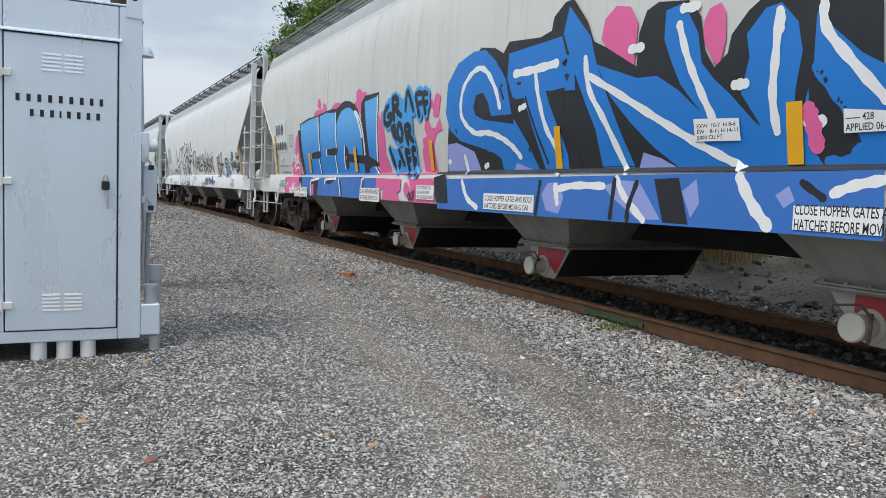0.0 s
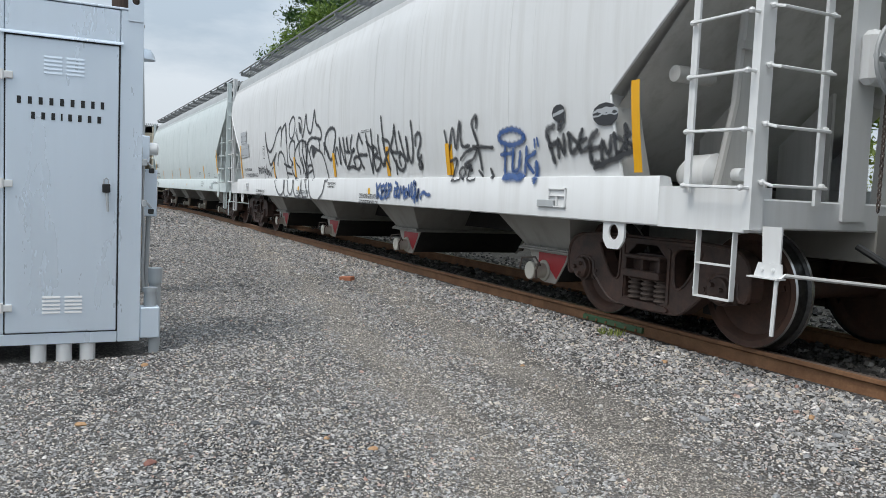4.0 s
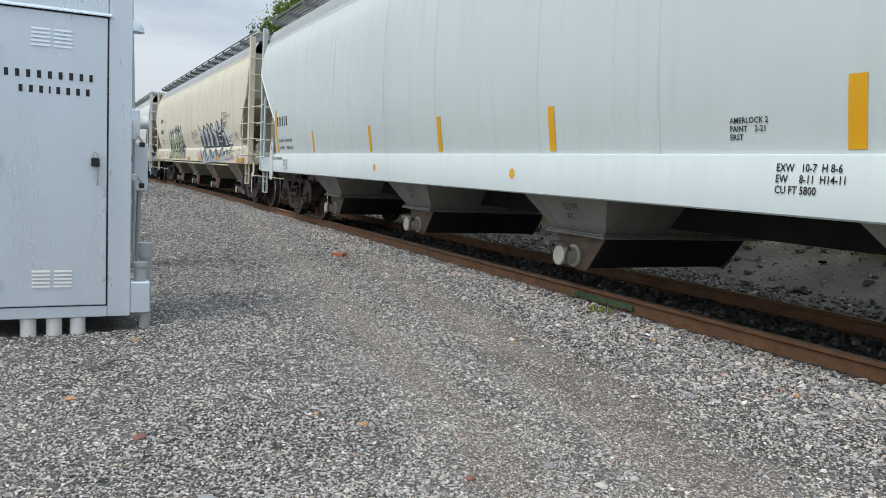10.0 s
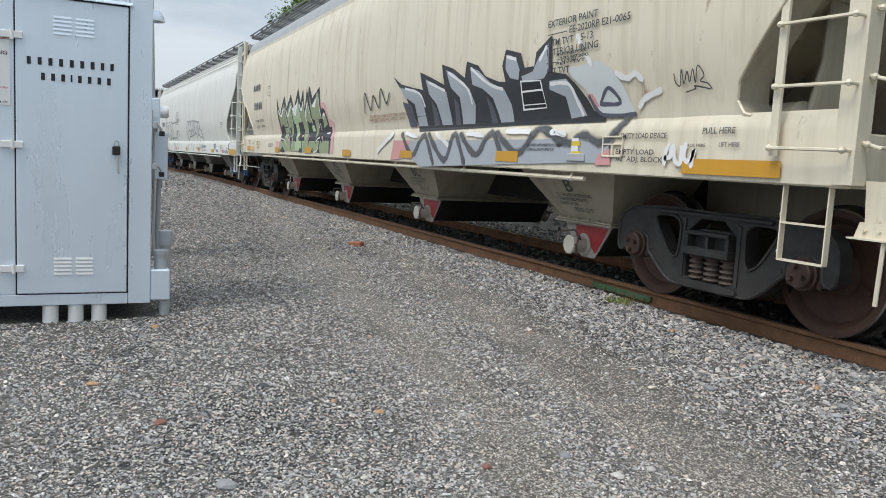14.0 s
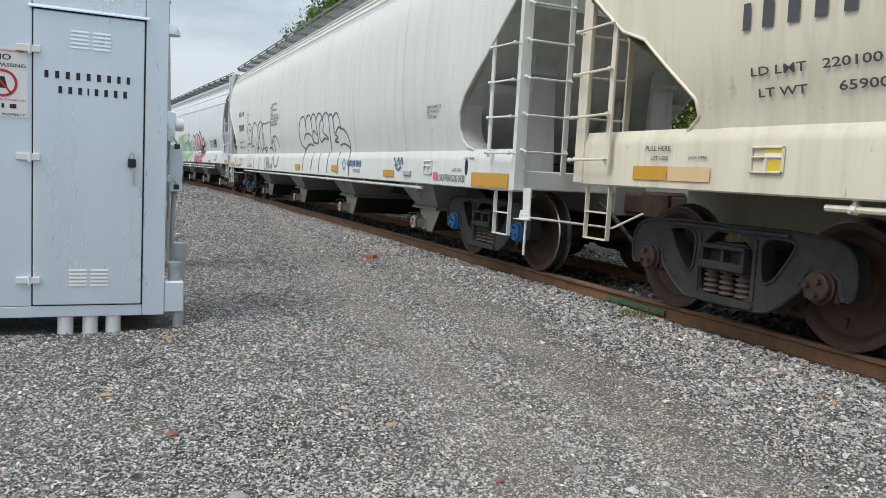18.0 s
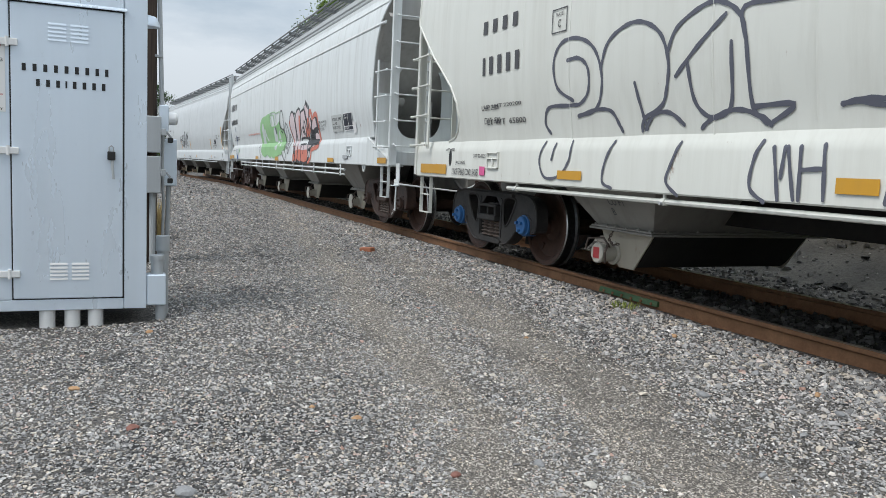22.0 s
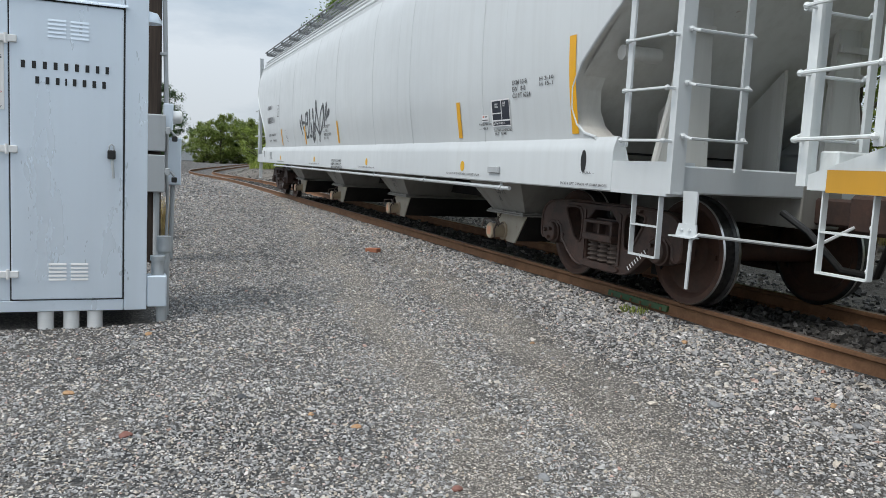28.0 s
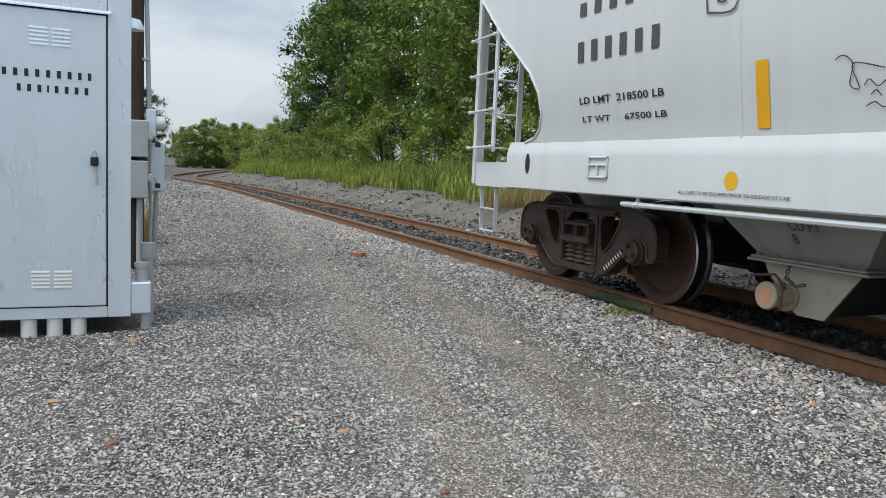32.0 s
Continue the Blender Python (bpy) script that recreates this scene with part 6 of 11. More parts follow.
def oval(cx, cz, rx, rz, y, n=20):
    return Geo().add([(cx + rx * math.cos(a), y, cz + rz * math.sin(a)) for a in frange(0, math.tau, n + 1)[:-1]], [tuple(range(n))])


def ring_plate(outline, hole, r, y0, y1):
    """A flat plate of (x, z) corners with a round hole, made of a fan between corner and hole."""
    n = 28
    cx, cz = hole
    g = Geo()
    m = len(outline)
    rim = [(cx + r * math.cos(i * math.tau / n), cz + r * math.sin(i * math.tau / n)) for i in range(n)]

    def edge(a):
        dx, dz = math.cos(a), math.sin(a)
        best = 9.0
        for i in range(m):
            (ax, az), (bx, bz) = outline[i], outline[(i + 1) % m]
            ex, ez = bx - ax, bz - az
            den = dx * ez - dz * ex
            if abs(den) > 1e-9:
                t = ((ax - cx) * ez - (az - cz) * ex) / den
                u = ((ax - cx) * dz - (az - cz) * dx) / den
                if t > 0 and -1e-6 <= u <= 1 + 1e-6:
                    best = min(best, t)
        return (cx + dx * best, cz + dz * best)
    out = [edge(i * math.tau / n) for i in range(n)]
    vs = [(x, y, z) for y in (y0, y1) for ring in (rim, out) for x, z in ring]
    fs = []
    for i in range(n):
        j = (i + 1) % n
        fs += [(i, j, n + j, n + i), (2 * n + i, 3 * n + i, 3 * n + j, 2 * n + j), (i, 2 * n + i, 2 * n + j, j), (n + i, n + j, 3 * n + j, 3 * n + i)]
    return g.add(vs, fs)


def fittings(k, car, s0, s1, style):
    """Jacking plates, placard frames, tags, holes and brake gear."""
    T, paint = k.T, style["paint"]
    for e in (-1, 1):
        for s in (-1, 1):
            X = lambda a: e * (T + a)
            y0, y1 = s * 1.548, s * 1.566
            if style.get("plates") == "ring":
                part("jacking_plate", ring_plate([(X(-0.08), s0 + 0.02), (X(0.20), s0 + 0.02), (X(0.20), s0 - 0.14), (X(0.14), s0 - 0.22), (X(-0.02), s0 - 0.22), (X(-0.08), s0 - 0.14)], (X(0.06), s0 - 0.08), 0.065, s * 1.50, s * 1.52), paint, car)
            if style.get("plates") == "tall":
                part("jacking_plate", ring_plate([(X(0.28), s0 + 0.3), (X(0.52), s0 + 0.3), (X(0.52), s0 - 0.10), (X(0.46), s0 - 0.17), (X(0.34), s0 - 0.17), (X(0.28), s0 - 0.10)], (X(0.40), s0 - 0.09), 0.045, y0, y1), paint, car)
                part("jacking_plate", ring_plate([(X(0.28), s0 + 0.3), (X(0.28), s0 + 0.57), (X(0.33), s0 + 0.65), (X(0.44), s0 + 0.65), (X(0.50), s0 + 0.57), (X(0.52), s0 + 0.3)], (X(0.39), s0 + 0.50), 0.06, y0, y1), paint, car)
            if style.get("plates") == "lug":
                part("jacking_plate", ring_plate([(X(-0.12), s0 + 0.01), (X(0.12), s0 + 0.01), (X(0.04), s0 - 0.11), (X(-0.04), s0 - 0.11)], (X(0.0), s0 - 0.04), 0.03, s * 1.48, s * 1.50), paint, car)
            # flat black oval on the sill: the dark inside of a hole, painted
            if style.get("holes"):
                part("lift_hole", oval(X(0.30), (s0 + s1) / 2 + 0.02, 0.045, 0.10, s * 1.5475), BLACK, car, "dark oval lifting hole", smooth=0)
            if style.get("placard_end", e) != e:
                continue
            fx, fz = X(style.get("placard", -0.75)), (s0 + s1) / 2
            part("placard_frame", Geo().cbox(fx - 0.14, fx + 0.14, min(y0, y1) - 0.0, max(y0, y1), fz + 0.075, fz + 0.09, 0.003).cbox(fx - 0.14, fx + 0.14, min(y0, y1), max(y0, y1), fz - 0.09, fz - 0.075, 0.003).cbox(fx - 0.14, fx - 0.125, min(y0, y1), max(y0, y1), fz - 0.09, fz + 0.09, 0.003).cbox(fx + 0.125, fx + 0.14, min(y0, y1), max(y0, y1), fz - 0.09, fz + 0.09, 0.003).cbox(fx - 0.125, fx + 0.125, min(y0, y1), max(y0, y1), fz + 0.012, fz + 0.024, 0.003).cbox(fx - 0.01, fx + 0.01, min(y0, y1), max(y0, y1), fz - 0.08, fz + 0.015, 0.003), paint, car)
    for s in (-1, 1):
        x = s * -style.get("tag_at", 6.9)
        part("id_tag", Geo().cbox(x - 0.14, x + 0.14, min(s * 1.546, s * 1.572), max(s * 1.546, s * 1.572), s0 + 0.10, s0 + 0.17, 0.006), GREY_METAL, car, "grey electronic tag")
        for bx in style.get("badges", ()):
            part("round_badge", oval(s * -bx, s0 + style.get("badge_up", 0.19), style.get("badge_r", 0.052), style.get("badge_r", 0.052), s * 1.5478), BADGE, car, "round yellow notice", smooth=0)
    if style.get("brake"):
        e = style["brake"]
        bx = e * (T + 1.52)
        gear = part("brake_gearbox", Geo().cbox(min(bx, bx + e * 0.14), max(bx, bx + e * 0.14), min(e * -0.62, e * -0.30), max(e * -0.62, e * -0.30), 2.0, 2.38, 0.04), paint, car)
        part("brake_post", Geo().box(min(bx - e * 0.04, bx), max(bx - e * 0.04, bx), min(e * -0.64, e * -0.40), max(e * -0.64, e * -0.40), s0 + 0.1, 3.0), paint, gear)
        wh = Geo().tube([(bx + e * 0.22, e * -0.44 + 0.275 * math.cos(a), 2.17 + 0.275 * math.sin(a)) for a in frange(0, math.tau, 29)[:-1]], 0.017, 8, True)
        for i in range(6):
            a = i * math.tau / 6
            wh.tube([(bx + e * 0.20, e * -0.44 + 0.06 * math.cos(a), 2.17 + 0.06 * math.sin(a)), (bx + e * 0.20, e * -0.44 + 0.18 * math.cos(a + 0.08), 2.17 + 0.18 * math.sin(a + 0.08)), (bx + e * 0.22, e * -0.44 + 0.27 * math.cos(a), 2.17 + 0.27 * math.sin(a))], [0.035, 0.022, 0.028], 6)
        wh.lathe([(0.0, 0.12), (0.09, 0.12), (0.09, 0.21), (0.05, 0.23), (0.0, 0.23)], (bx, e * -0.44, 2.17), "x", 16)
        if e < 0:
            wh.v = [(x if abs(x - bx) > 0.235 or x < bx else 2 * bx - x, y, z) for x, y, z in wh.v]
        part("brake_wheel", wh, GREY_METAL, car, "spoked hand-brake wheel")
        ch = Geo()
        for i in range(26):
            z = 2.0 - i * 0.035
            a = math.pi / 2 * (i % 2)
            ch.tube([(bx + e * 0.1 + 0.012 * math.cos(a) * math.cos(t), e * -0.40 + 0.012 * math.sin(a) * math.cos(t), z + 0.022 * math.sin(t)) for t in frange(0, math.tau, 9)[:-1]], 0.006, 5, True)
        part("brake_chain", ch, SPRING, gear)
        part("brake_cylinder", Geo().lathe([(0.0, -0.25), (0.10, -0.22), (0.16, -0.12), (0.17, 0.14), (0.10, 0.2), (0.05, 0.2), (0.05, 0.4), (0.0, 0.4)], (e * (T + 0.55), e * -1.02, s0 + 0.42), "x", 18), paint, car)
    # pipes and valve on the end platform
    for e in (-1, 1):
        part("train_pipe", Geo().tube([(e * (T - 2.0), 0.6, s0 + 0.02), (e * (T + 0.3), 0.6, s0 + 0.02), (e * (T + 1.2), 0.45, s0 - 0.05), (e * (T + 1.55), 0.42, s0 - 0.06)], 0.022, 6), DARK, car)


RED_PLATE = paint_mat("grey_outlet_plate", (0.42, 0.40, 0.36), (0.3, 0.2, 0.15), 0.4, 0.1, 0.5)
BROWN_PLATE = rust_mat("brown_outlet_plate", (0.12, 0.085, 0.06), (0.24, 0.18, 0.13), 6, 0.8)
PALE_PLATE = paint_mat("pale_outlet_plate", (0.46, 0.42, 0.34), (0.25, 0.2, 0.15), 0.4, 0.3, 0.6)
STICKER_RED = paint_mat("sticker_red", (0.42, 0.035, 0.04), (0.35, 0.15, 0.12), 0.3, 0.0, 0.4)
STICKER_PEACH = paint_mat("sticker_peach", (0.62, 0.30, 0.18), (0.4, 0.25, 0.15), 0.3, 0.0, 0.5)
BADGE = paint_mat("yellow_badge", (0.76, 0.42, 0.012), (0.5, 0.3, 0.05), 0.25, 0.0, 0.5)
CAP_BEIGE = paint_mat("beige_outlet_cap", (0.42, 0.34, 0.24), (0.3, 0.22, 0.15), 0.5, 0.2, 0.6)
CAP_WHITE = paint_mat("pale_outlet_cap", (0.50, 0.48, 0.42), (0.3, 0.25, 0.18), 0.5, 0.2, 0.55)
GREY_A = paint_mat("pale_grey_paint", (0.60, 0.60, 0.57), (0.32, 0.29, 0.24), 0.3, 0.05)
GREY_B = paint_mat("light_grey_paint", (0.70, 0.71, 0.71), (0.34, 0.32, 0.28), 0.3, 0.0)
GREY_C = paint_mat("blue_grey_paint", (0.61, 0.675, 0.67), (0.34, 0.34, 0.33), 0.2, 0.0, 0.4)
BEIGE = paint_mat("beige_paint", (0.73, 0.67, 0.53), (0.30, 0.22, 0.13), 0.45, 0.5)
CREAM = paint_mat("cream_white_paint", (0.72, 0.73, 0.68), (0.36, 0.34, 0.28), 0.3, 0.05)
GREY_F = paint_mat("worn_grey_paint", (0.72, 0.755, 0.755), (0.30, 0.29, 0.26), 0.4, 0.1)
GREY_G = paint_mat("clean_light_grey_paint", (0.62, 0.65, 0.66), (0.36, 0.36, 0.34), 0.2, 0.0, 0.36)
# body paints darkened for the shade at the car ends, plus dirt streaks
END_SHADED = paint_mat("shaded_grimy_end_paint", (0.47, 0.465, 0.445), (0.2, 0.17, 0.14), 0.5, 0.1, 0.6)
END_BEIGE = paint_mat("shaded_grimy_beige_paint", (0.46, 0.42, 0.335), (0.2, 0.15, 0.10), 0.5, 0.4, 0.6)
END_PALE = paint_mat("shaded_pale_end_paint", (0.60, 0.59, 0.555), (0.3, 0.27, 0.23), 0.45, 0.1, 0.6)
END_COOL = paint_mat("shaded_blue_end_paint", (0.58, 0.61, 0.615), (0.3, 0.27, 0.23), 0.45, 0.05, 0.55)
# darker body paints, streaked with dirt; shade under the car is in the colour
SHADE_GREY = paint_mat("shaded_underframe_grey", (0.30, 0.29, 0.265), (0.12, 0.10, 0.08), 0.55, 0.2, 0.6)
SHADE_BEIGE = paint_mat("shaded_underframe_beige", (0.40, 0.36, 0.28), (0.16, 0.12, 0.09), 0.55, 0.3, 0.6)


BAY_NOTE = "ALL CAPS AND HATCH COVERS\nTO BE SECURED PRIOR TO\nRELEASE OF CAR"


def styles():
    base = dict(half=7.83, sill=(0.93, 1.31), cut=ANGLED, pitch=3.87, shift=0.3, cap_x=-0.12, sill_end=0.62, sill_tip=[(0.62, 1.24), (1.47, 1.24), (1.47, 0.93)], plates="ring", grey_truck=False, blue_caps=False, outlet=RED_PLATE, outlet_label="grey triangular outlet plate", cap=CAP_WHITE, shade=SHADE_GREY, trim=GREY_B, roof=ROOF_GREY, paint=GREY_A, end_paint=END_SHADED)
    big = dict(base, half=8.565, sill=(0.94, 1.40), shoulder=0.12, rung0=1.43, cut=ROUND, pitch=4.11, outlet=PALE_PLATE, outlet_label="pale outlet plate", pipe=True, shift=0.2, plates="", holes=True, sill_end=1.47, sill_tip=None, placard=-0.9, tag_at=6.9, bay_text=[("CU FT\nB", ""), ("CU FT\nBC", ""), ("CU FT\nAC", ""), ("CU FT\nA", "")], cap_x=-0.22, chain=True, cap_mark=True)
    return [
        dict(base, badges=(5.0, 0.3, -4.3), label="pale grey covered hopper car with blue and pink graffiti"),
        dict(base, paint=GREY_B, brake=1, badges=(2.0, -2.1), label="light grey covered hopper car with black scrawled tags"),
        dict(base, end_paint=END_COOL, bay_text=[("CU FT\nB", ""), ("CU FT\nBC", ""), ("CU FT\nAC", ""), ("CU FT\nA", "")], paint=GREY_C, plates="tall", badges=(1.82, -2.04), brake=-1, trim=GREY_C, outlet=BROWN_PLATE, outlet_label="brown outlet plate", label="clean blue-grey covered hopper car with yellow stripes"),
        dict(base, half=8.175, sill=(1.06, 1.53), shoulder=0.10, rung0=1.36, cut=SQUARE, rear_cut=SQUARE_REAR, pitch=4.02, cap_x=-0.08, bay_text=[("A", BAY_NOTE), ("AC", BAY_NOTE), ("BC", BAY_NOTE), ("B", BAY_NOTE)], sill_end=1.47, sill_tip=None, plates="", brake=1, pipe=True, paint=BEIGE, trim=BEIGE, shade=SHADE_BEIGE, end_paint=END_BEIGE, grey_truck=True, post=0.14, end_rise=0.33, label="rust-stained beige covered hopper car with green and silver graffiti"),
        dict(big, roof=CREAM, roof_ribs=3, paint=CREAM, trim=CREAM, grey_truck=True, blue_caps=True, label="cream-white covered hopper car with thin black graffiti outlines"),
        dict(base, half=7.88, sill=(1.05, 1.53), shoulder=0.10, rung0=1.42, roof_ribs=2, cut=STEEP, pitch=3.79, shift=0.32, cap_x=-0.18, pipes=(0.955, 0.865), big_cap=True, plates="lug", bulkhead=True, ribs=(3.25, 3.57), paint=GREY_F, trim=GREY_F, outlet=PALE_PLATE, outlet_label="pale outlet plate", pipe=True, chain=True, stencil=True, sill_end=0.30, sill_tip=[(0.30, 1.52), (1.46, 1.14), (1.46, 1.05)], label="worn light grey covered hopper car with green and red graffiti"),
        dict(big, roof=GREY_G, roof_ribs=3, end_paint=END_PALE, cap=CAP_BEIGE, mark=STICKER_PEACH, paint=GREY_G, trim=GREY_G, stencil=True, tag_at=7.07, placard_end=-1, badge_r=0.062, badge_up=0.16, badges=(6.17, 2.05, -2.01, -6.15), sill_end=0.74, sill_tip=[(0.74, 1.20), (1.47, 1.20), (1.47, 0.94)], label="clean light grey covered hopper car, the last of the train"),
    ]


DECAL = {name: paint_mat("paint_" + name, col, tuple(c * 0.85 + 0.015 for c in col), 0.35, 0.0, 0.5) for name, col in dict(
    pink=(0.74, 0.12, 0.32), black=(0.012, 0.013, 0.016), blue=(0.008, 0.18, 0.58), darkblue=(0.035, 0.155, 0.50), sky=(0.045, 0.35, 0.78), lilac=(0.28, 0.33, 0.66), white=(0.80, 0.80, 0.80),
    ink=(0.035, 0.037, 0.042), ink2=(0.12, 0.125, 0.135), ink3=(0.06, 0.06, 0.07), dark=(0.07, 0.07, 0.075), palegrey=(0.42, 0.44, 0.46), navy=(0.035, 0.10, 0.28), rose=(0.66, 0.33, 0.33),
    olive=(0.31, 0.36, 0.21), silver=(0.40, 0.43, 0.47), slate=(0.10, 0.105, 0.135), brown=(0.40, 0.22, 0.15), orange=(0.70, 0.40, 0.06), green=(0.30, 0.55, 0.26), redpink=(0.64, 0.20, 0.14), palepink=(0.72, 0.60, 0.62),
    spray=(0.12, 0.125, 0.135), palerose=(0.70, 0.42, 0.42), palegreen=(0.42, 0.54, 0.32), peach=(0.72, 0.50, 0.26), shell=(0.62, 0.66, 0.66), badge=(0.72, 0.52, 0.04), patch=(0.53, 0.55, 0.54), navydark=(0.018, 0.022, 0.035)).items()}


def faded(name, low, high, z0, z1):
    """Two sprayed colours that run into one another with height."""
    def b(n, l, bs):
        tc = n.new("ShaderNodeTexCoord")
        xyz = n.new("ShaderNodeSeparateXYZ")
        l.new(tc.outputs["Object"], xyz.inputs[0])
        up = n.new("ShaderNodeMapRange")
        up.inputs["From Min"].default_value, up.inputs["From Max"].default_value = z0, z1
        l.new(xyz.outputs[2], up.inputs["Value"])
        c = ramp(n, l, up.outputs[0], [(0.0, low), (0.3, tuple(a * 0.8 + e * 0.2 for a, e in zip(low, high))), (0.75, high)])
        drip = ramp(n, l, ntex(n, l, 4.0, 6, 0.65, (3.0, 1.0, 0.08)), [(0.5, gray(0)), (0.85, gray(0.35))])
        l.new(mix(n, l, drip, c, (0.02, 0.16, 0.45)), bs.inputs["Base Color"])
    return material(name, b, 0.48)


DECAL["skyfade"] = faded("paint_sky_fade", (0.004, 0.20, 0.60), (0.10, 0.40, 0.82), 1.3, 2.5)


def mist(m):
    """Spray paint: covers fully along the middle of a stroke and thins out towards its sides."""
    n, l = m.node_tree.nodes, m.node_tree.links
    uv = n.new("ShaderNodeUVMap")
    sep = n.new("ShaderNodeSeparateXYZ")
    l.new(uv.outputs[0], sep.inputs[0])
    off = n.new("ShaderNodeMath"); off.operation = "ABSOLUTE"
    l.new(sep.outputs[1], off.inputs[0])
    cover = ramp(n, l, off.outputs[0], [(0.30, gray(1)), (0.62, gray(0.55)), (1.0, gray(0))])
    speck = ramp(n, l, ntex(n, l, 9, 6, 0.7), [(0.3, gray(0.78)), (0.6, gray(1))])
    clear = n.new("ShaderNodeBsdfTransparent")
    mx = n.new("ShaderNodeMixShader")
    l.new(mix(n, l, 1.0, cover, speck, "MULTIPLY"), mx.inputs[0])
    l.new(clear.outputs[0], mx.inputs[1])
    l.new(n["Principled BSDF"].outputs[0], mx.inputs[2])
    l.new(mx.outputs[0], n["Material Output"].inputs[0])
    return m


MIST = {name: mist(paint_mat("mist_" + name, col, tuple(c * 0.8 + 0.05 for c in col), 0.35, 0.0, 0.5)) for name, col in dict(ink=(0.03, 0.032, 0.037), ink2=(0.10, 0.105, 0.115), spray=(0.07, 0.073, 0.08), navy=(0.03, 0.09, 0.27)).items()}
AMBER = paint_mat("amber_reflective", (0.60, 0.31, 0.03), (0.4, 0.25, 0.05), 0.35, 0.0, 0.4)
STRIPE = paint_mat("yellow_reflective", (0.80, 0.40, 0.005), (0.5, 0.28, 0.02), 0.25, 0.0, 0.4)


def skin(k):
    """Each new layer lies a hair above the one before; gives the map from (along, up) to the near side of the car."""
    k.layer += 0.0001
    d, s1, sh = k.layer, k.style["sill"][1], k.style.get("shoulder", 0.0)

    def out(z):
        if z > s1:
            return k.surf(z)
        return 1.546 - 0.038 * max(0.0, 1 - (s1 - z) / sh) if sh else 1.546
    return lambda x, z: (x, -out(z) - d, z)


def smooth_line(p, steps=5):
    out = []
    n = len(p)
    for i in range(n - 1):
        a, b, c, d = p[max(0, i - 1)], p[i], p[i + 1], p[min(n - 1, i + 2)]
        for j in range(steps):
            t = j / steps
            out.append(tuple(0.5 * (2 * b[q] + (c[q] - a[q]) * t + (2 * a[q] - 5 * b[q] + 4 * c[q] - d[q]) * t * t + (3 * b[q] - a[q] - 3 * c[q] + d[q]) * t ** 3) for q in (0, 1)))
    return out + [p[-1]]


def spray(k, col, width, pts):
    """One stroke of a spray can, round at its ends and slightly uneven."""
    put = skin(k)
    p = smooth_line(pts)
    g = Geo()
    h = width / 2 * (1.45 if col in MIST else 1.0)
    left, right = [], []
    for i, (x, z) in enumerate(p):
        a, b = p[max(0, i - 1)], p[min(len(p) - 1, i + 1)]
        dx, dz = b[0] - a[0], b[1] - a[1]
        m = math.hypot(dx, dz) or 1.0
        r = h * (1 + 0.16 * math.sin(i * 1.7 + x * 3))
        left.append((x - dz / m * r, z + dx / m * r))
        right.append((x + dz / m * r, z - dx / m * r))
    # round ends
    for end, back in ((0, 1), (-1, -2)):
        x, z = p[end]
        dx, dz = x - p[back][0], z - p[back][1]
        m = math.hypot(dx, dz) or 1.0
        dx, dz = dx / m, dz / m
        for q in (0.5, 0.87, 0.99):
            w = h * math.sqrt(1 - q * q) * (1 if end else -1)
            a, c = (x + dx * h * q - dz * w, z + dz * h * q + dx * w), (x + dx * h * q + dz * w, z + dz * h * q - dx * w)
            if end:
                left.append(a)
                right.append(c)
            else:
                left.insert(0, a)
                right.insert(0, c)
    n = len(left)
    g.add([put(*q) for q in left] + [put(*q) for q in right], [(i, i + 1, n + i + 1, n + i) for i in range(n - 1)])
    if col not in MIST:
        part("graffiti_stroke", g, DECAL[col], k.car, smooth=0)
        return
    me = g.mesh("graffiti_stroke", MIST[col], 0)
    uv = me.uv_layers.new(name="UVMap")
    for loop in me.loops:
        uv.data[loop.index].uv = (0.0, 1.0 if loop.vertex_index < n else -1.0)
    part("graffiti_stroke", me, None, k.car)


def area(k, col, pts):
    """A filled patch of paint, laid in narrow rows so that it follows the bulge of the side."""
    put = skin(k)
    z0, z1 = min(p[1] for p in pts), max(p[1] for p in pts)
    rows = max(3, int((z1 - z0) / 0.035))
    g = Geo()
    seen = {}
    hs = sorted({round(z, 4) for z in [z0 + (z1 - z0) * i / rows for i in range(rows + 1)] + [p[1] for p in pts]})

    def corner(x, z):
        key = (round(x, 4), round(z, 4))
        if key not in seen:
            seen[key] = len(g.v)
            g.v.append(put(x, z))
        return seen[key]
    for za, zb in zip(hs, hs[1:]):
        sides = []
        for (ax, az), (bx, bz) in zip(pts, pts[1:] + pts[:1]):
            if min(az, bz) <= (za + zb) / 2 < max(az, bz):
                at = [ax + (bx - ax) * (z - az) / (bz - az) for z in (za, (za + zb) / 2, zb)]
                sides.append((at[1], at[0], at[2]))
        sides.sort()
        for (_, a0, a1), (_, c0, c1) in zip(sides[::2], sides[1::2]):
            quad = [corner(a0, za), corner(c0, za), corner(c1, zb), corner(a1, zb)]
            if len(set(quad)) > 2:
                g.f.append(tuple(dict.fromkeys(quad)))
    if g.f:
        part("graffiti_fill", g, DECAL[col], k.car, smooth=0)


def ledge(k, col, x0, x1):
    """Paint on the narrow top of the side sill."""
    k.layer += 0.0001
    d, s1 = k.layer, k.style["sill"][1]
    g = Geo().grid(lambda x, i: (x, (-1.498, -1.540 - d, -1.546 - d)[i], s1 + (0.016 + d, 0.009 + d, -0.005)[i]), frange(x0, x1, 6), [0, 1, 2])
    part("graffiti_fill", g, DECAL[col], k.car, smooth=0)


def words(k, col, text, pts):
    """Stencilled lettering between two corners."""
    (x0, z0), (x1, z1) = pts
    put = skin(k)
    part("lettering", letter_geo(text, x1 - x0, z1 - z0, lambda u, v: put(x0 + u, z0 + v)), DECAL[col], k.car, "stencilled lettering", smooth=0)


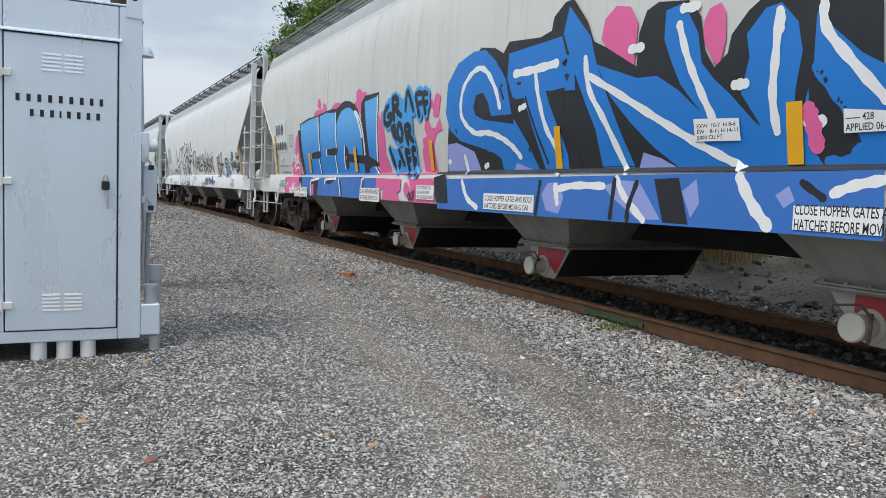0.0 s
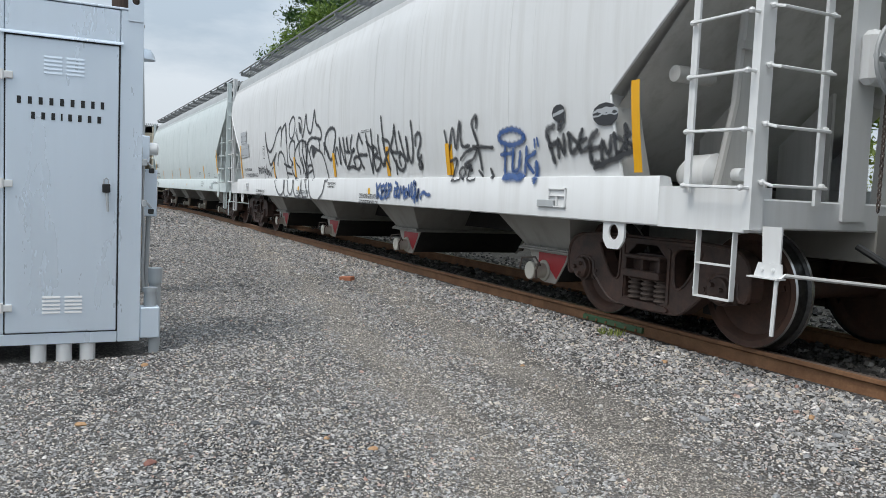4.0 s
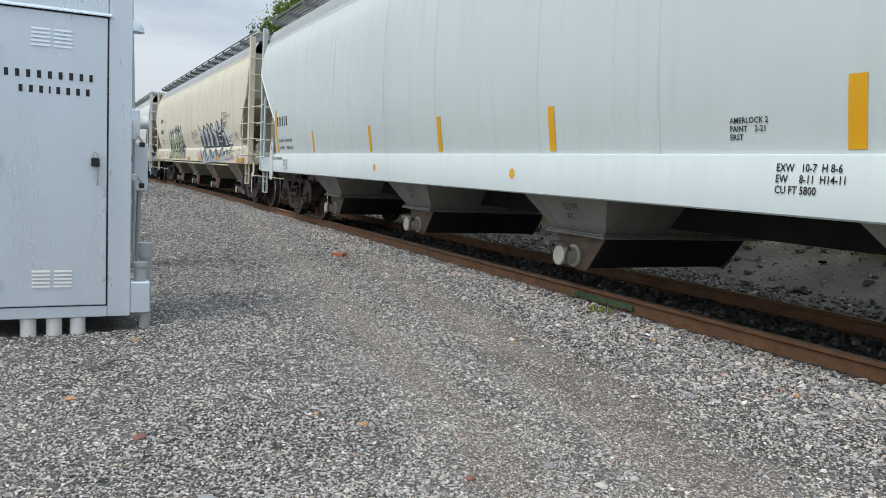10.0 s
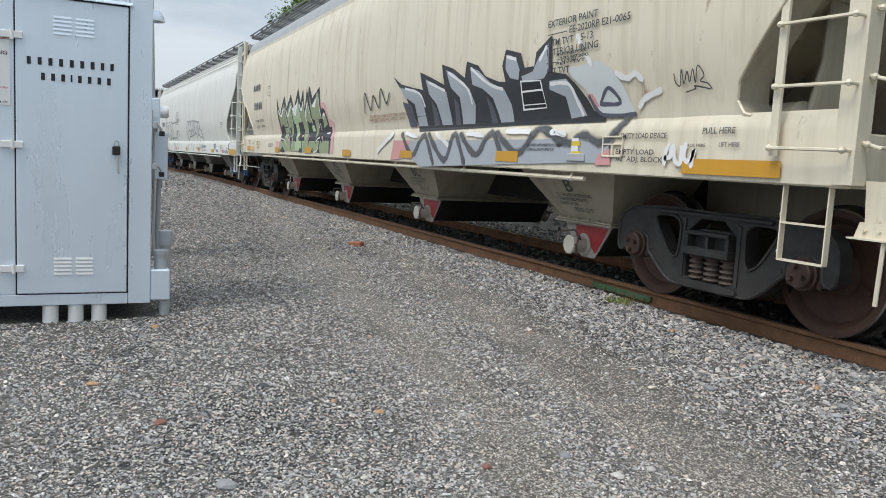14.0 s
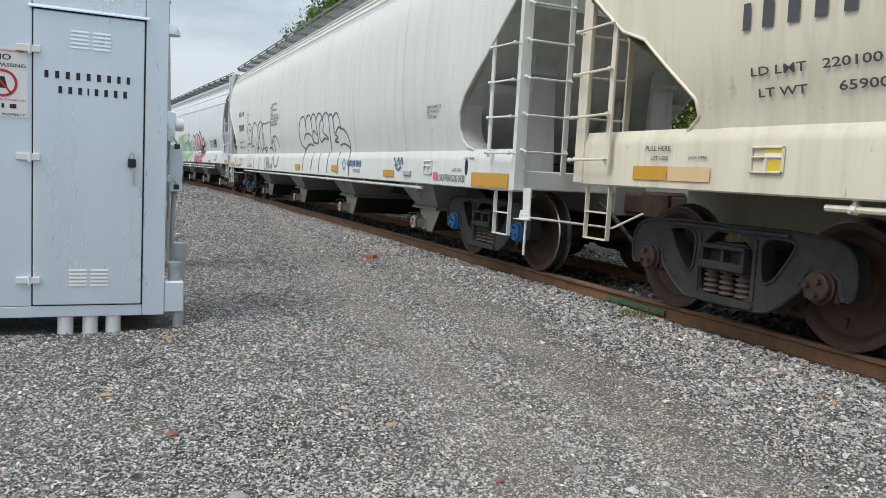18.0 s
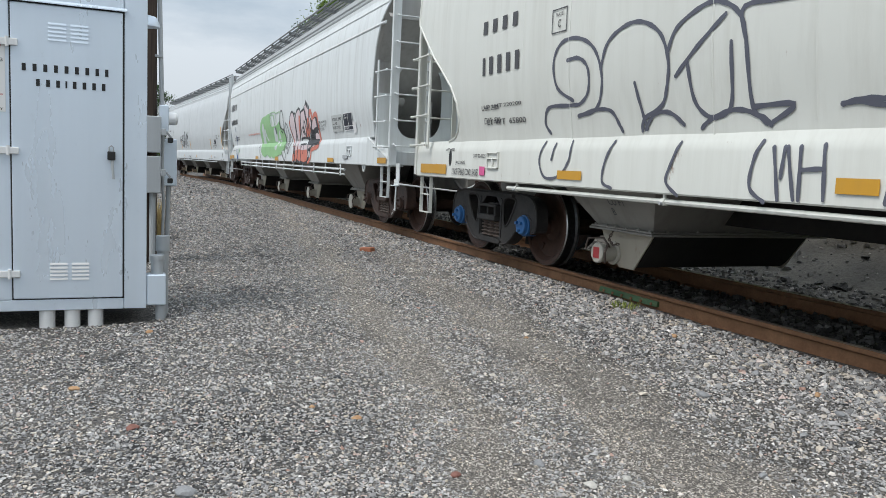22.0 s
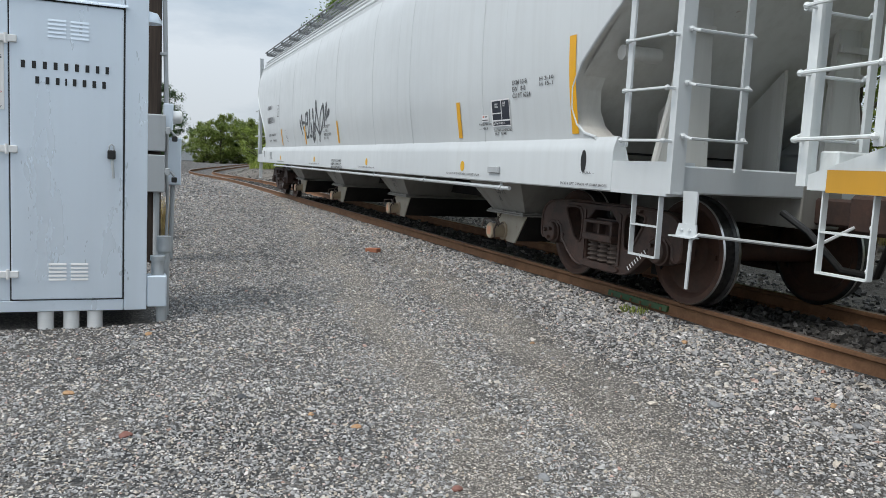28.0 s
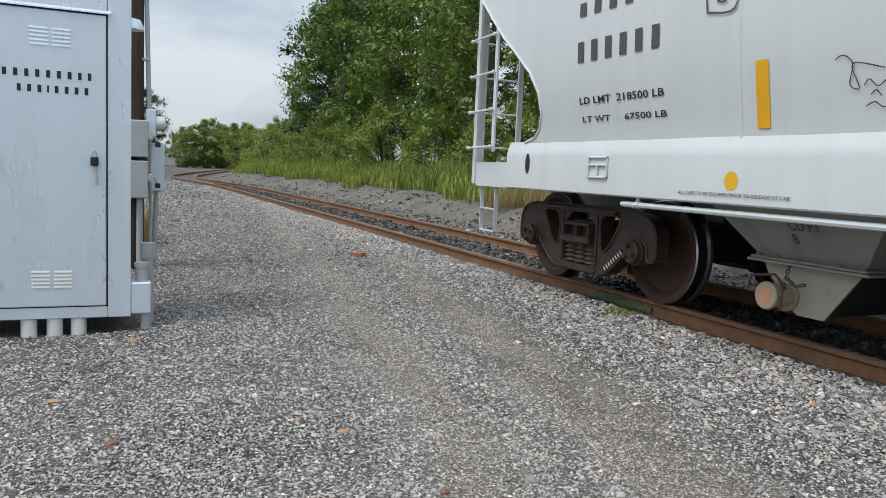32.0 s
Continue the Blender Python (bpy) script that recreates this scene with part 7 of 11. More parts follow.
def marks(k, col, groups, pts):
    (x0, z0), (x1, z1) = pts
    put = skin(k)
    tot = sum(groups) + 0.35 * (len(groups) - 1)
    u, w = x0, x1 - x0
    for q in groups:
        a = w * q / tot
        m = a * 0.2
        g = Geo().add([put(u + m, z0), put(u + a - m, z0), put(u + a - m, z1), put(u + m, z1)], [(0, 1, 2, 3)])
        part("number_bar", g, DECAL[col], k.car, smooth=0)
        u += a + w * 0.35 / tot


def stripe(k, width, pts):
    """Yellow reflective strip up the side."""
    (x0, z0), (x1, z1) = pts
    put = skin(k)
    z0 = max(z0, k.style["sill"][1] + 0.035)
    g = Geo().grid(lambda u, z: put((x0 + x1) / 2 + u, z), [-width / 2, width / 2], frange(z0, max(z1, z0 + 0.2), 9))
    part("reflective_strip", g, STRIPE, k.car, "yellow reflective strip", smooth=0)


def plate(k, col, pts):
    (x0, z0), (x1, z1) = pts
    put = skin(k)
    g = Geo().grid(lambda x, z: put(x, z), frange(x0, x1, 4), frange(min(z0, z1), max(z0, z1), 3))
    part("reflective_strip" if col == "orange" else "painted_patch", g, AMBER if col == "orange" else DECAL[col], k.car, smooth=0)


# ---------------------------------------------------------------- paintwork, lettering and graffiti
# each row: kind, colour, width or text, places along and up the car side

def paint_spray_piece(k):
    ledge(k, "pink", -6.35, -5.78)
    ledge(k, "black", -5.78, -5.45)
    ledge(k, "darkblue", -5.45, -1.5)
    ledge(k, "pink", -1.5, 0.58)
    ledge(k, "black", 0.58, 0.95)
    ledge(k, "blue", 0.95, 6.43)
    area(k, "shell", [(-7.77, 2.54), (-6.86, 2.48), (-6.84, 2.11), (-6.74, 2.07), (-6.73, 1.79), (-7.71, 1.79)])
    area(k, "pink", [(-5.85, 2.11), (-5.93, 2.09), (-6.01, 2.03), (-6.07, 1.92), (-6.09, 1.8), (-6.14, 1.74), (-6.24, 1.68), (-6.27, 1.58), (-6.41, 1.57), (-6.47, 1.51), (-6.39, 1.46), (-6.5, 1.36), (-6.42, 1.314), (-5.76, 1.314), (-5.79, 1.87)])
    area(k, "pink", [(-6.15, 1.82), (-6.15, 1.8), (-6.17, 1.8), (-6.19, 1.81), (-6.2, 1.82), (-6.19, 1.83), (-6.17, 1.84), (-6.15, 1.83)])
    area(k, "pink", [(-6.45, 1.5), (-6.46, 1.49), (-6.47, 1.48), (-6.49, 1.49), (-6.49, 1.5), (-6.48, 1.51), (-6.47, 1.51), (-6.45, 1.51)])
    area(k, "pink", [(-4.74, 2.38), (-4.67, 2.44), (-4.49, 2.47), (-4.27, 2.47), (-3.98, 2.46), (-3.94, 2.43), (-4.1, 2.38), (-4.35, 2.36), (-4.53, 2.35)])
    area(k, "pink", [(-4.27, 2.56), (-4.28, 2.51), (-4.33, 2.48), (-4.4, 2.5), (-4.46, 2.54), (-4.49, 2.6), (-4.47, 2.65), (-4.42, 2.67), (-4.35, 2.66), (-4.3, 2.61)])
    area(k, "pink", [(-3.94, 2.47), (-3.95, 2.43), (-4, 2.42), (-4.06, 2.43), (-4.11, 2.46), (-4.13, 2.5), (-4.12, 2.54), (-4.07, 2.56), (-4.01, 2.55), (-3.96, 2.51)])
    area(k, "pink", [(-4.48, 2.55), (-4.49, 2.54), (-4.5, 2.53), (-4.51, 2.53), (-4.52, 2.54), (-4.53, 2.56), (-4.53, 2.57), (-4.52, 2.57), (-4.5, 2.57), (-4.49, 2.56)])
    area(k, "pink", [(-4.12, 2.54), (-4.12, 2.53), (-4.13, 2.52), (-4.15, 2.52), (-4.16, 2.53), (-4.17, 2.55), (-4.16, 2.56), (-4.15, 2.56), (-4.14, 2.56), (-4.12, 2.55)])
    area(k, "pink", [(-3.66, 2.42), (-3.55, 2.48), (-3.38, 2.51), (-3.14, 2.49), (-3.19, 2.41), (-3.34, 2.39)])
    area(k, "pink", [(-2.49, 2.41), (-2.34, 2.45), (-2.36, 2.59), (-2.21, 2.63), (-2.05, 2.55), (-1.89, 2.54), (-1.91, 2.44), (-2.07, 2.34), (-2.09, 2.21)])
    area(k, "pink", [(-1.39, 2.17), (-1.26, 2.07), (-1.15, 1.89), (-1.13, 1.75), (-1.16, 1.6), (-1.06, 1.49), (-1, 1.38), (-1.02, 1.314), (-1.43, 1.314), (-1.47, 1.48)])
    area(k, "pink", [(-1.12, 2.11), (-1.13, 2.05), (-1.17, 2.03), (-1.22, 2.03), (-1.26, 2.07), (-1.28, 2.13), (-1.27, 2.18), (-1.23, 2.21), (-1.18, 2.2), (-1.14, 2.16)])
    area(k, "pink", [(0.14, 1.58), (0.19, 1.66), (0.18, 1.75), (0.31, 1.78), (0.24, 1.88), (0.31, 2.03), (0.33, 2.09), (0.38, 1.96), (0.47, 1.87), (0.57, 1.87), (0.71, 1.98), (0.77, 1.83), (0.6, 1.8), (0.5, 1.66), (0.52, 1.51), (0.57, 1.314), (0.18, 1.314)])
    area(k, "pink", [(0.52, 2.01), (0.53, 2.15), (0.58, 2.26), (0.65, 2.29), (0.74, 2.24), (0.72, 2.16), (0.67, 2), (0.59, 1.99)])
    area(k, "pink", [(0.52, 2.16), (0.52, 2.13), (0.5, 2.11), (0.47, 2.12), (0.44, 2.14), (0.43, 2.18), (0.44, 2.21), (0.46, 2.23), (0.49, 2.22), (0.51, 2.2)])
    area(k, "black", [(-5.83, 2.17), (-5.65, 2.18), (-5.69, 2.29), (-5.13, 2.36), (-4.67, 2.37), (-4.4, 2.38), (-3.98, 2.41), (-3.65, 2.42), (-3.35, 2.41), (-3.22, 2.43), (-3.08, 2.48), (-2.91, 2.5), (-2.65, 2.47), (-2.41, 2.4), (-2.27, 2.31), (-2.16, 2.16), (-2.1, 2.05), (-2.07, 1.86), (-2.04, 1.314), (-5.64, 1.314), (-5.75, 1.64), (-5.8, 2.02)])
    area(k, "black", [(-2.65, 2.43), (-2.33, 2.34), (-2.12, 2.14), (-2.12, 2.39), (-1.96, 2.49), (-1.36, 2.49), (-1.45, 1.42), (-1.58, 1.43), (-1.4, 1.314), (-2.09, 1.314), (-2.05, 1.56), (-2.05, 1.94), (-2.2, 2.18)])
    area(k, "skyfade", [(-5.63, 2.27), (-5.02, 2.33), (-4.45, 2.35), (-4.38, 1.74), (-4.94, 1.71), (-4.99, 1.61), (-4.48, 1.6), (-4.42, 1.314), (-5.46, 1.314), (-5.58, 1.87)])
    area(k, "skyfade", [(-4.33, 2.35), (-3.98, 2.38), (-3.44, 2.35), (-3.4, 1.76), (-3.94, 1.75), (-3.98, 1.65), (-3.49, 1.63), (-3.46, 1.314), (-4.35, 1.314), (-4.41, 1.59), (-4.33, 1.67)])
    area(k, "skyfade", [(-3.36, 2.14), (-3.24, 2.26), (-3.07, 2.35), (-2.85, 2.38), (-2.64, 2.37), (-2.45, 2.29), (-2.28, 2.16), (-2.17, 1.99), (-2.12, 1.79), (-2.1, 1.6), (-2.5, 1.62), (-2.8, 1.64), (-2.82, 1.72), (-2.9, 1.78), (-2.97, 1.75), (-3.03, 1.6), (-3.02, 1.44), (-2.92, 1.38), (-2.83, 1.43), (-2.8, 1.51), (-2.51, 1.49), (-2.11, 1.47), (-2.09, 1.314), (-3.41, 1.314), (-3.45, 1.62), (-3.35, 1.71)])
    area(k, "skyfade", [(-1.96, 2.4), (-1.4, 2.44), (-1.5, 1.49), (-1.83, 1.58), (-1.91, 2.08)])
    area(k, "skyfade", [(-1.9, 1.314), (-1.89, 1.38), (-1.72, 1.43), (-1.6, 1.41), (-1.45, 1.314)])
    area(k, "pink", [(-2.89, 1.58), (-2.9, 1.56), (-2.92, 1.55), (-2.95, 1.56), (-2.96, 1.58), (-2.95, 1.6), (-2.92, 1.61), (-2.9, 1.6)])
    spray(k, "white", 0.04, [(-2.97, 1.76), (-3.03, 1.6), (-3.02, 1.41)])
    spray(k, "white", 0.045, [(-4.44, 2.33), (-4.4, 1.75)])
    spray(k, "white", 0.045, [(-4.48, 1.58), (-4.43, 1.3)])
    spray(k, "white", 0.045, [(-3.41, 2.34), (-3.41, 1.78)])
    spray(k, "white", 0.045, [(-3.51, 1.62), (-3.47, 1.3)])
    spray(k, "white", 0.04, [(-4.99, 1.7), (-4.99, 1.62)])
    spray(k, "white", 0.045, [(-3.98, 1.74), (-3.99, 1.65)])
    spray(k, "white", 0.06, [(-2.42, 2.28), (-2.28, 2.16), (-2.17, 2.01), (-2.13, 1.89)])
    spray(k, "white", 0.045, [(-1.4, 2.43), (-1.5, 1.5)])
    spray(k, "white", 0.04, [(-1.61, 1.41), (-1.47, 1.3)])
    spray(k, "white", 0.05, [(-2.36, 2.28), (-2.14, 2.11), (-2.04, 1.84), (-2.02, 1.62)])
    spray(k, "white", 0.04, [(-6.25, 1.67), (-6.19, 1.68), (-6.14, 1.63), (-6.21, 1.53), (-6.22, 1.47), (-6.13, 1.53)])
    spray(k, "white", 0.04, [(-6.04, 1.62), (-6.05, 1.57), (-6.07, 1.54), (-6.1, 1.55), (-6.11, 1.6), (-6.11, 1.66), (-6.09, 1.71), (-6.07, 1.71), (-6.05, 1.68)])
    spray(k, "white", 0.04, [(-6.01, 1.67), (-5.97, 1.65), (-6.01, 1.54), (-5.94, 1.57)])
    spray(k, "white", 0.04, [(-5.87, 1.64), (-5.88, 1.59), (-5.9, 1.57), (-5.93, 1.58), (-5.94, 1.62), (-5.94, 1.68), (-5.92, 1.72), (-5.9, 1.72), (-5.88, 1.69)])
    spray(k, "white", 0.04, [(-6.22, 1.4), (-6.06, 1.46), (-5.89, 1.44)])
    spray(k, "white", 0.04, [(-6.32, 1.46), (-6.32, 1.45)])
    spray(k, "white", 0.04, [(-5.87, 1.53), (-5.84, 1.53)])
    area(k, "darkblue", [(-5.67, 1.25), (-2.03, 1.27), (-2.01, 0.99), (-3.15, 0.936), (-4.57, 0.936), (-5.25, 0.936), (-5.29, 1.07), (-5.63, 1.08)])
    area(k, "darkblue", [(-5.63, 1.27), (-4.9, 1.27), (-4.88, 0.99), (-5.24, 0.97), (-5.27, 1.09), (-5.63, 1.1)])
    area(k, "darkblue", [(-3.37, 1.25), (-1.5, 1.25), (-1.54, 1.09), (-2.22, 1.07), (-2.3, 0.936), (-3.33, 0.936)])
    area(k, "pink", [(-6.77, 1.27), (-5.85, 1.27), (-5.84, 1.09), (-6.23, 1.06), (-6.24, 0.936), (-6.61, 0.936), (-6.9, 0.936), (-7.11, 0.936), (-6.91, 1.04), (-6.71, 1.14)])
    area(k, "pink", [(-7.05, 1.22), (-6.93, 1.26), (-6.73, 1.27), (-6.76, 1.21), (-6.92, 1.14), (-7.04, 1.15)])
    area(k, "black", [(-5.86, 1.27), (-5.63, 1.27), (-5.63, 1.1), (-5.68, 1.05), (-5.75, 1.17), (-5.86, 1.16)])
    area(k, "black", [(-5, 1.19), (-4.53, 1.24), (-4.58, 0.936), (-4.98, 0.936)])
    area(k, "pink", [(-4.97, 1.13), (-4.84, 1.14), (-4.83, 0.936), (-4.97, 0.936)])
    area(k, "black", [(-4.07, 1.22), (-3.47, 1.25), (-3.5, 1.22), (-3.82, 1.14), (-4.08, 1.15)])
    area(k, "black", [(-3.34, 1.24), (-3.24, 1.22), (-3.16, 1.06), (-3.13, 0.936), (-3.21, 0.936), (-3.25, 1.06)])
    area(k, "black", [(-2.12, 1.24), (-2.08, 1.26), (-2.07, 1.1), (-2.13, 1.1)])
    area(k, "pink", [(-1.53, 1.25), (-0.57, 1.24), (-0.59, 1.08), (-0.69, 1.05), (-0.62, 0.936), (-1.26, 0.94), (-1.24, 1.09), (-1.54, 1.1)])
    area(k, "pink", [(-0.3, 1.24), (0.49, 1.25), (0.54, 0.936), (-0.3, 0.936), (-0.25, 1.14)])
    area(k, "pink", [(-0.3, 1.1), (-0.31, 1.05), (-0.35, 1.01), (-0.4, 1.01), (-0.45, 1.04), (-0.47, 1.1), (-0.46, 1.16), (-0.42, 1.19), (-0.36, 1.2), (-0.32, 1.16)])
    spray(k, "white", 0.04, [(-5.02, 0.92), (-5.03, 1.17), (-4.85, 1.21), (-4.48, 1.24)])
    spray(k, "white", 0.04, [(-4.1, 1.15), (-4.11, 1.21), (-3.91, 1.23), (-3.48, 1.24)])
    spray(k, "white", 0.04, [(-3.33, 1.22), (-3.27, 1.08), (-3.22, 0.96)])
    spray(k, "white", 0.04, [(-2.19, 1.11), (-2.16, 1.21), (-2.08, 1.25)])
    spray(k, "white", 0.035, [(-7.46, 1.19), (-7.3, 1.21), (-7.45, 1.08), (-7.28, 1.1)])
    spray(k, "white", 0.035, [(-7.22, 1.21), (-7.26, 1.09), (-7.17, 1.09)])
    spray(k, "white", 0.035, [(-7.26, 1.15), (-7.18, 1.15)])
    spray(k, "white", 0.035, [(-7.13, 1.09), (-7.14, 1.2), (-7.08, 1.18), (-7.13, 1.15), (-7.06, 1.1)])
    spray(k, "white", 0.035, [(-7.01, 1.19), (-7.07, 1.16), (-7.01, 1.14), (-7.05, 1.1)])
    spray(k, "white", 0.035, [(-7.44, 1.02), (-7.54, 0.99), (-7.46, 0.95), (-7.54, 0.91)])
    spray(k, "white", 0.035, [(-7.39, 0.92), (-7.37, 1.01), (-7.32, 0.95), (-7.28, 1.02), (-7.24, 0.92)])
    spray(k, "white", 0.035, [(-7.21, 0.93), (-7.17, 1.02), (-7.12, 0.94)])
    spray(k, "white", 0.035, [(-7.1, 1.02), (-7.07, 0.94), (-7.04, 1), (-7, 0.94), (-6.97, 0.96)])
    spray(k, "white", 0.035, [(-6.59, 1.07), (-6.57, 0.94), (-6.5, 0.99), (-6.59, 1.07)])
    spray(k, "white", 0.035, [(-6.46, 1.09), (-6.47, 0.96), (-6.4, 0.97)])
    spray(k, "white", 0.035, [(-6.48, 1.02), (-6.42, 1.03)])
    spray(k, "white", 0.035, [(-6.36, 0.95), (-6.4, 1.15), (-6.31, 0.98), (-6.32, 1.19)])
    spray(k, "white", 0.035, [(-6.3, 0.95), (-6.26, 1.09), (-6.18, 1.14)])
    spray(k, "white", 0.035, [(-6.29, 1.02), (-6.23, 1.03)])
    area(k, "pink", [(3.88, 2.41), (3.92, 2.57), (4.06, 2.65), (4.24, 2.61), (4.34, 2.47), (4.33, 2.3), (4.31, 2.13), (4.16, 2.23), (4.02, 2.28)])
    area(k, "pink", [(5.05, 2.23), (5.05, 2.35), (5.1, 2.43), (5.2, 2.45), (5.25, 2.38), (5.26, 2.2), (5.21, 2.02), (5.15, 2.06)])
    area(k, "black", [(0.84, 1.307), (0.99, 2.02), (1.23, 2.39), (1.75, 2.66), (2.06, 2.61), (2.24, 2.53), (2.35, 2.63), (2.93, 2.58), (3.12, 2.61), (3.15, 2.73), (3.32, 2.83), (3.45, 2.83), (3.68, 2.59), (3.78, 2.41), (3.94, 2.34), (4.13, 2.24), (4.34, 2.13), (4.36, 2.38), (4.44, 2.54), (4.57, 2.58), (4.89, 2.53), (5.02, 2.39), (5.07, 2.15), (5.16, 2.02), (5.28, 2.1), (5.31, 2.22), (5.45, 2.35), (5.54, 2.4), (6.39, 2.23), (6.43, 1.307), (4.8, 1.307), (2.96, 1.307)])
    area(k, "blue", [(3.32, 2.55), (3.39, 2.78), (3.73, 2.46), (3.82, 2.23), (3.97, 1.94), (4.15, 1.6), (4.31, 1.314), (3.88, 1.314), (3.8, 1.67), (3.51, 2.18)])
    area(k, "blue", [(3.83, 2.21), (4.35, 2.04), (4.58, 2.03), (4.81, 1.9), (5.18, 1.61), (5.27, 1.314), (4.83, 1.314), (4.53, 1.49), (4.25, 1.71), (4.01, 1.93)])
    area(k, "blue", [(4.65, 2.29), (4.66, 2.5), (4.84, 2.52), (5, 2.28), (5.04, 2.07), (5.16, 1.94), (5.3, 1.83), (5.51, 1.63), (5.63, 1.55), (5.54, 1.314), (5.27, 1.314), (5.14, 1.61), (4.83, 1.94), (4.73, 2.12)])
    area(k, "blue", [(5.44, 2.2), (5.59, 2.34), (5.71, 2.35), (5.84, 2.21), (5.88, 2.03), (5.83, 1.8), (5.82, 1.49), (5.89, 1.314), (5.54, 1.314), (5.61, 1.53), (5.4, 1.82), (5.47, 2.05)])
    area(k, "blue", [(5.97, 2.22), (5.99, 2.29), (6.07, 2.15), (6.28, 1.96), (6.42, 1.88), (6.47, 1.314), (5.89, 1.314), (5.83, 1.49), (5.96, 1.92)])
    area(k, "blue", [(2.36, 2.51), (3.3, 2.53), (3.41, 2.29), (3.34, 2.15), (3.02, 2.1), (2.99, 1.87), (3.28, 1.314), (2.88, 1.39), (2.7, 1.73), (2.51, 2.02), (2.33, 2.21)])
    area(k, "black", [(5.92, 1.89), (5.99, 1.95), (6.1, 1.77), (6.21, 1.63), (6.28, 1.44), (6.19, 1.314), (6.04, 1.314), (5.94, 1.45)])
    spray(k, "blue", 0.07, [(5.98, 1.92), (6.12, 1.74), (6.21, 1.63)])
    spray(k, "blue", 0.07, [(6.06, 1.36), (6.19, 1.36), (6.26, 1.43)])
    area(k, "lilac", [(4.33, 1.314), (4.4, 1.46), (4.6, 1.41), (4.83, 1.314)])
    area(k, "lilac", [(3.51, 1.307), (3.66, 1.314), (3.91, 1.314), (3.86, 1.307)])
    area(k, "blue", [(0.9, 2.01), (0.95, 2.35), (1.21, 2.56), (1.58, 2.64), (1.86, 2.62), (2.14, 2.44), (2.31, 2.25), (2.38, 2.03), (2.43, 1.86), (2.64, 1.73), (2.76, 1.56), (2.93, 1.314), (2.26, 1.314), (1.86, 1.56), (1.24, 1.68), (0.99, 1.82)])
    area(k, "blue", [(2.37, 2.48), (2.83, 2.46), (3.5, 2.33), (3.52, 2.03), (3.08, 2.06), (3.11, 1.94), (3.37, 1.5), (3.38, 1.307), (2.93, 1.314), (2.82, 1.71), (2.69, 2.04), (2.45, 2.06), (2.34, 2.24)])
    area(k, "black", [(1.59, 2.03), (1.66, 2.16), (1.82, 2.17), (1.93, 2.06), (1.99, 1.91), (2.44, 1.9), (2.45, 1.8), (1.83, 1.88), (1.65, 1.94)])
    area(k, "black", [(1.64, 1.57), (1.99, 1.53), (2.16, 1.46), (2.2, 1.307), (1.71, 1.307), (1.67, 1.45)])
    area(k, "black", [(2.45, 2.04), (2.66, 2.04), (2.82, 1.71), (3, 1.314), (2.9, 1.314), (2.7, 1.6), (2.49, 1.82)])
    area(k, "black", [(3.05, 2.07), (3.17, 2.06), (3.36, 2.07), (3.33, 1.88), (3.44, 1.67), (3.57, 1.49), (3.58, 1.39), (3.46, 1.314), (3.34, 1.53), (3.24, 1.79), (3.11, 1.94)])
    area(k, "lilac", [(0.86, 1.314), (0.92, 1.65), (1.16, 1.66), (1.57, 1.55), (1.65, 1.43), (1.71, 1.307)])
    area(k, "lilac", [(2.39, 1.314), (2.47, 1.41), (2.88, 1.314), (3.03, 1.314)])
    spray(k, "black", 0.03, [(2.26, 2.07), (2.19, 2.18), (2.23, 2.21)])
    spray(k, "black", 0.03, [(2.14, 2.44), (2.3, 2.29), (2.39, 2.13)])
    spray(k, "black", 0.03, [(2.69, 2.04), (2.84, 1.75), (3.04, 1.4)])
    spray(k, "black", 0.03, [(2.54, 2.19), (2.59, 2.19)])
    spray(k, "black", 0.03, [(2.72, 1.54), (2.73, 1.52)])
    spray(k, "black", 0.03, [(3.34, 2.29), (3.38, 2.31), (3.36, 2.27), (3.33, 2.29)])
    spray(k, "black", 0.03, [(3.37, 2.17), (3.41, 2.17), (3.39, 2.14)])
    spray(k, "black", 0.03, [(1.15, 1.81), (1.17, 1.78)])
    spray(k, "white", 0.061, [(2.18, 1.99), (2.1, 2.17), (1.92, 2.37), (1.74, 2.44), (1.53, 2.39), (1.35, 2.25), (1.29, 2.02), (1.39, 1.87), (1.63, 1.75), (1.91, 1.74), (2.17, 1.68), (2.4, 1.58), (2.55, 1.47)])
    spray(k, "white", 0.061, [(2.87, 2.27), (2.92, 2.04), (3.04, 1.73), (3.24, 1.47), (3.23, 1.3)])
    spray(k, "white", 0.061, [(1.33, 1.5), (1.4, 1.32)])
    spray(k, "white", 0.079, [(2.49, 2.29), (2.84, 2.29), (3.23, 2.3)])
    spray(k, "white", 0.058, [(2.58, 1.94), (2.68, 1.96)])
    spray(k, "white", 0.058, [(1.8, 1.38), (1.86, 1.4)])
    spray(k, "white", 0.058, [(0.91, 1.44), (0.95, 1.45)])
    spray(k, "white", 0.065, [(3.67, 2.28), (3.73, 2.01), (3.95, 1.71), (4.21, 1.3)])
    spray(k, "white", 0.065, [(3.72, 2.13), (4.16, 1.92), (4.64, 1.68), (5.01, 1.5), (5.31, 1.37), (5.43, 1.31)])
    spray(k, "white", 0.065, [(4.81, 2.37), (4.9, 2.13), (5.03, 1.88), (5.15, 1.67)])
    spray(k, "white", 0.065, [(5.7, 2.3), (5.68, 2.02), (5.66, 1.78), (5.69, 1.56)])
    spray(k, "white", 0.065, [(6.02, 2.29), (6.04, 2.14), (6.22, 1.92), (6.43, 1.69)])
    spray(k, "white", 0.072, [(4.27, 2.27), (4.4, 2.27)])
    spray(k, "white", 0.072, [(4.84, 2.48), (4.98, 2.47)])
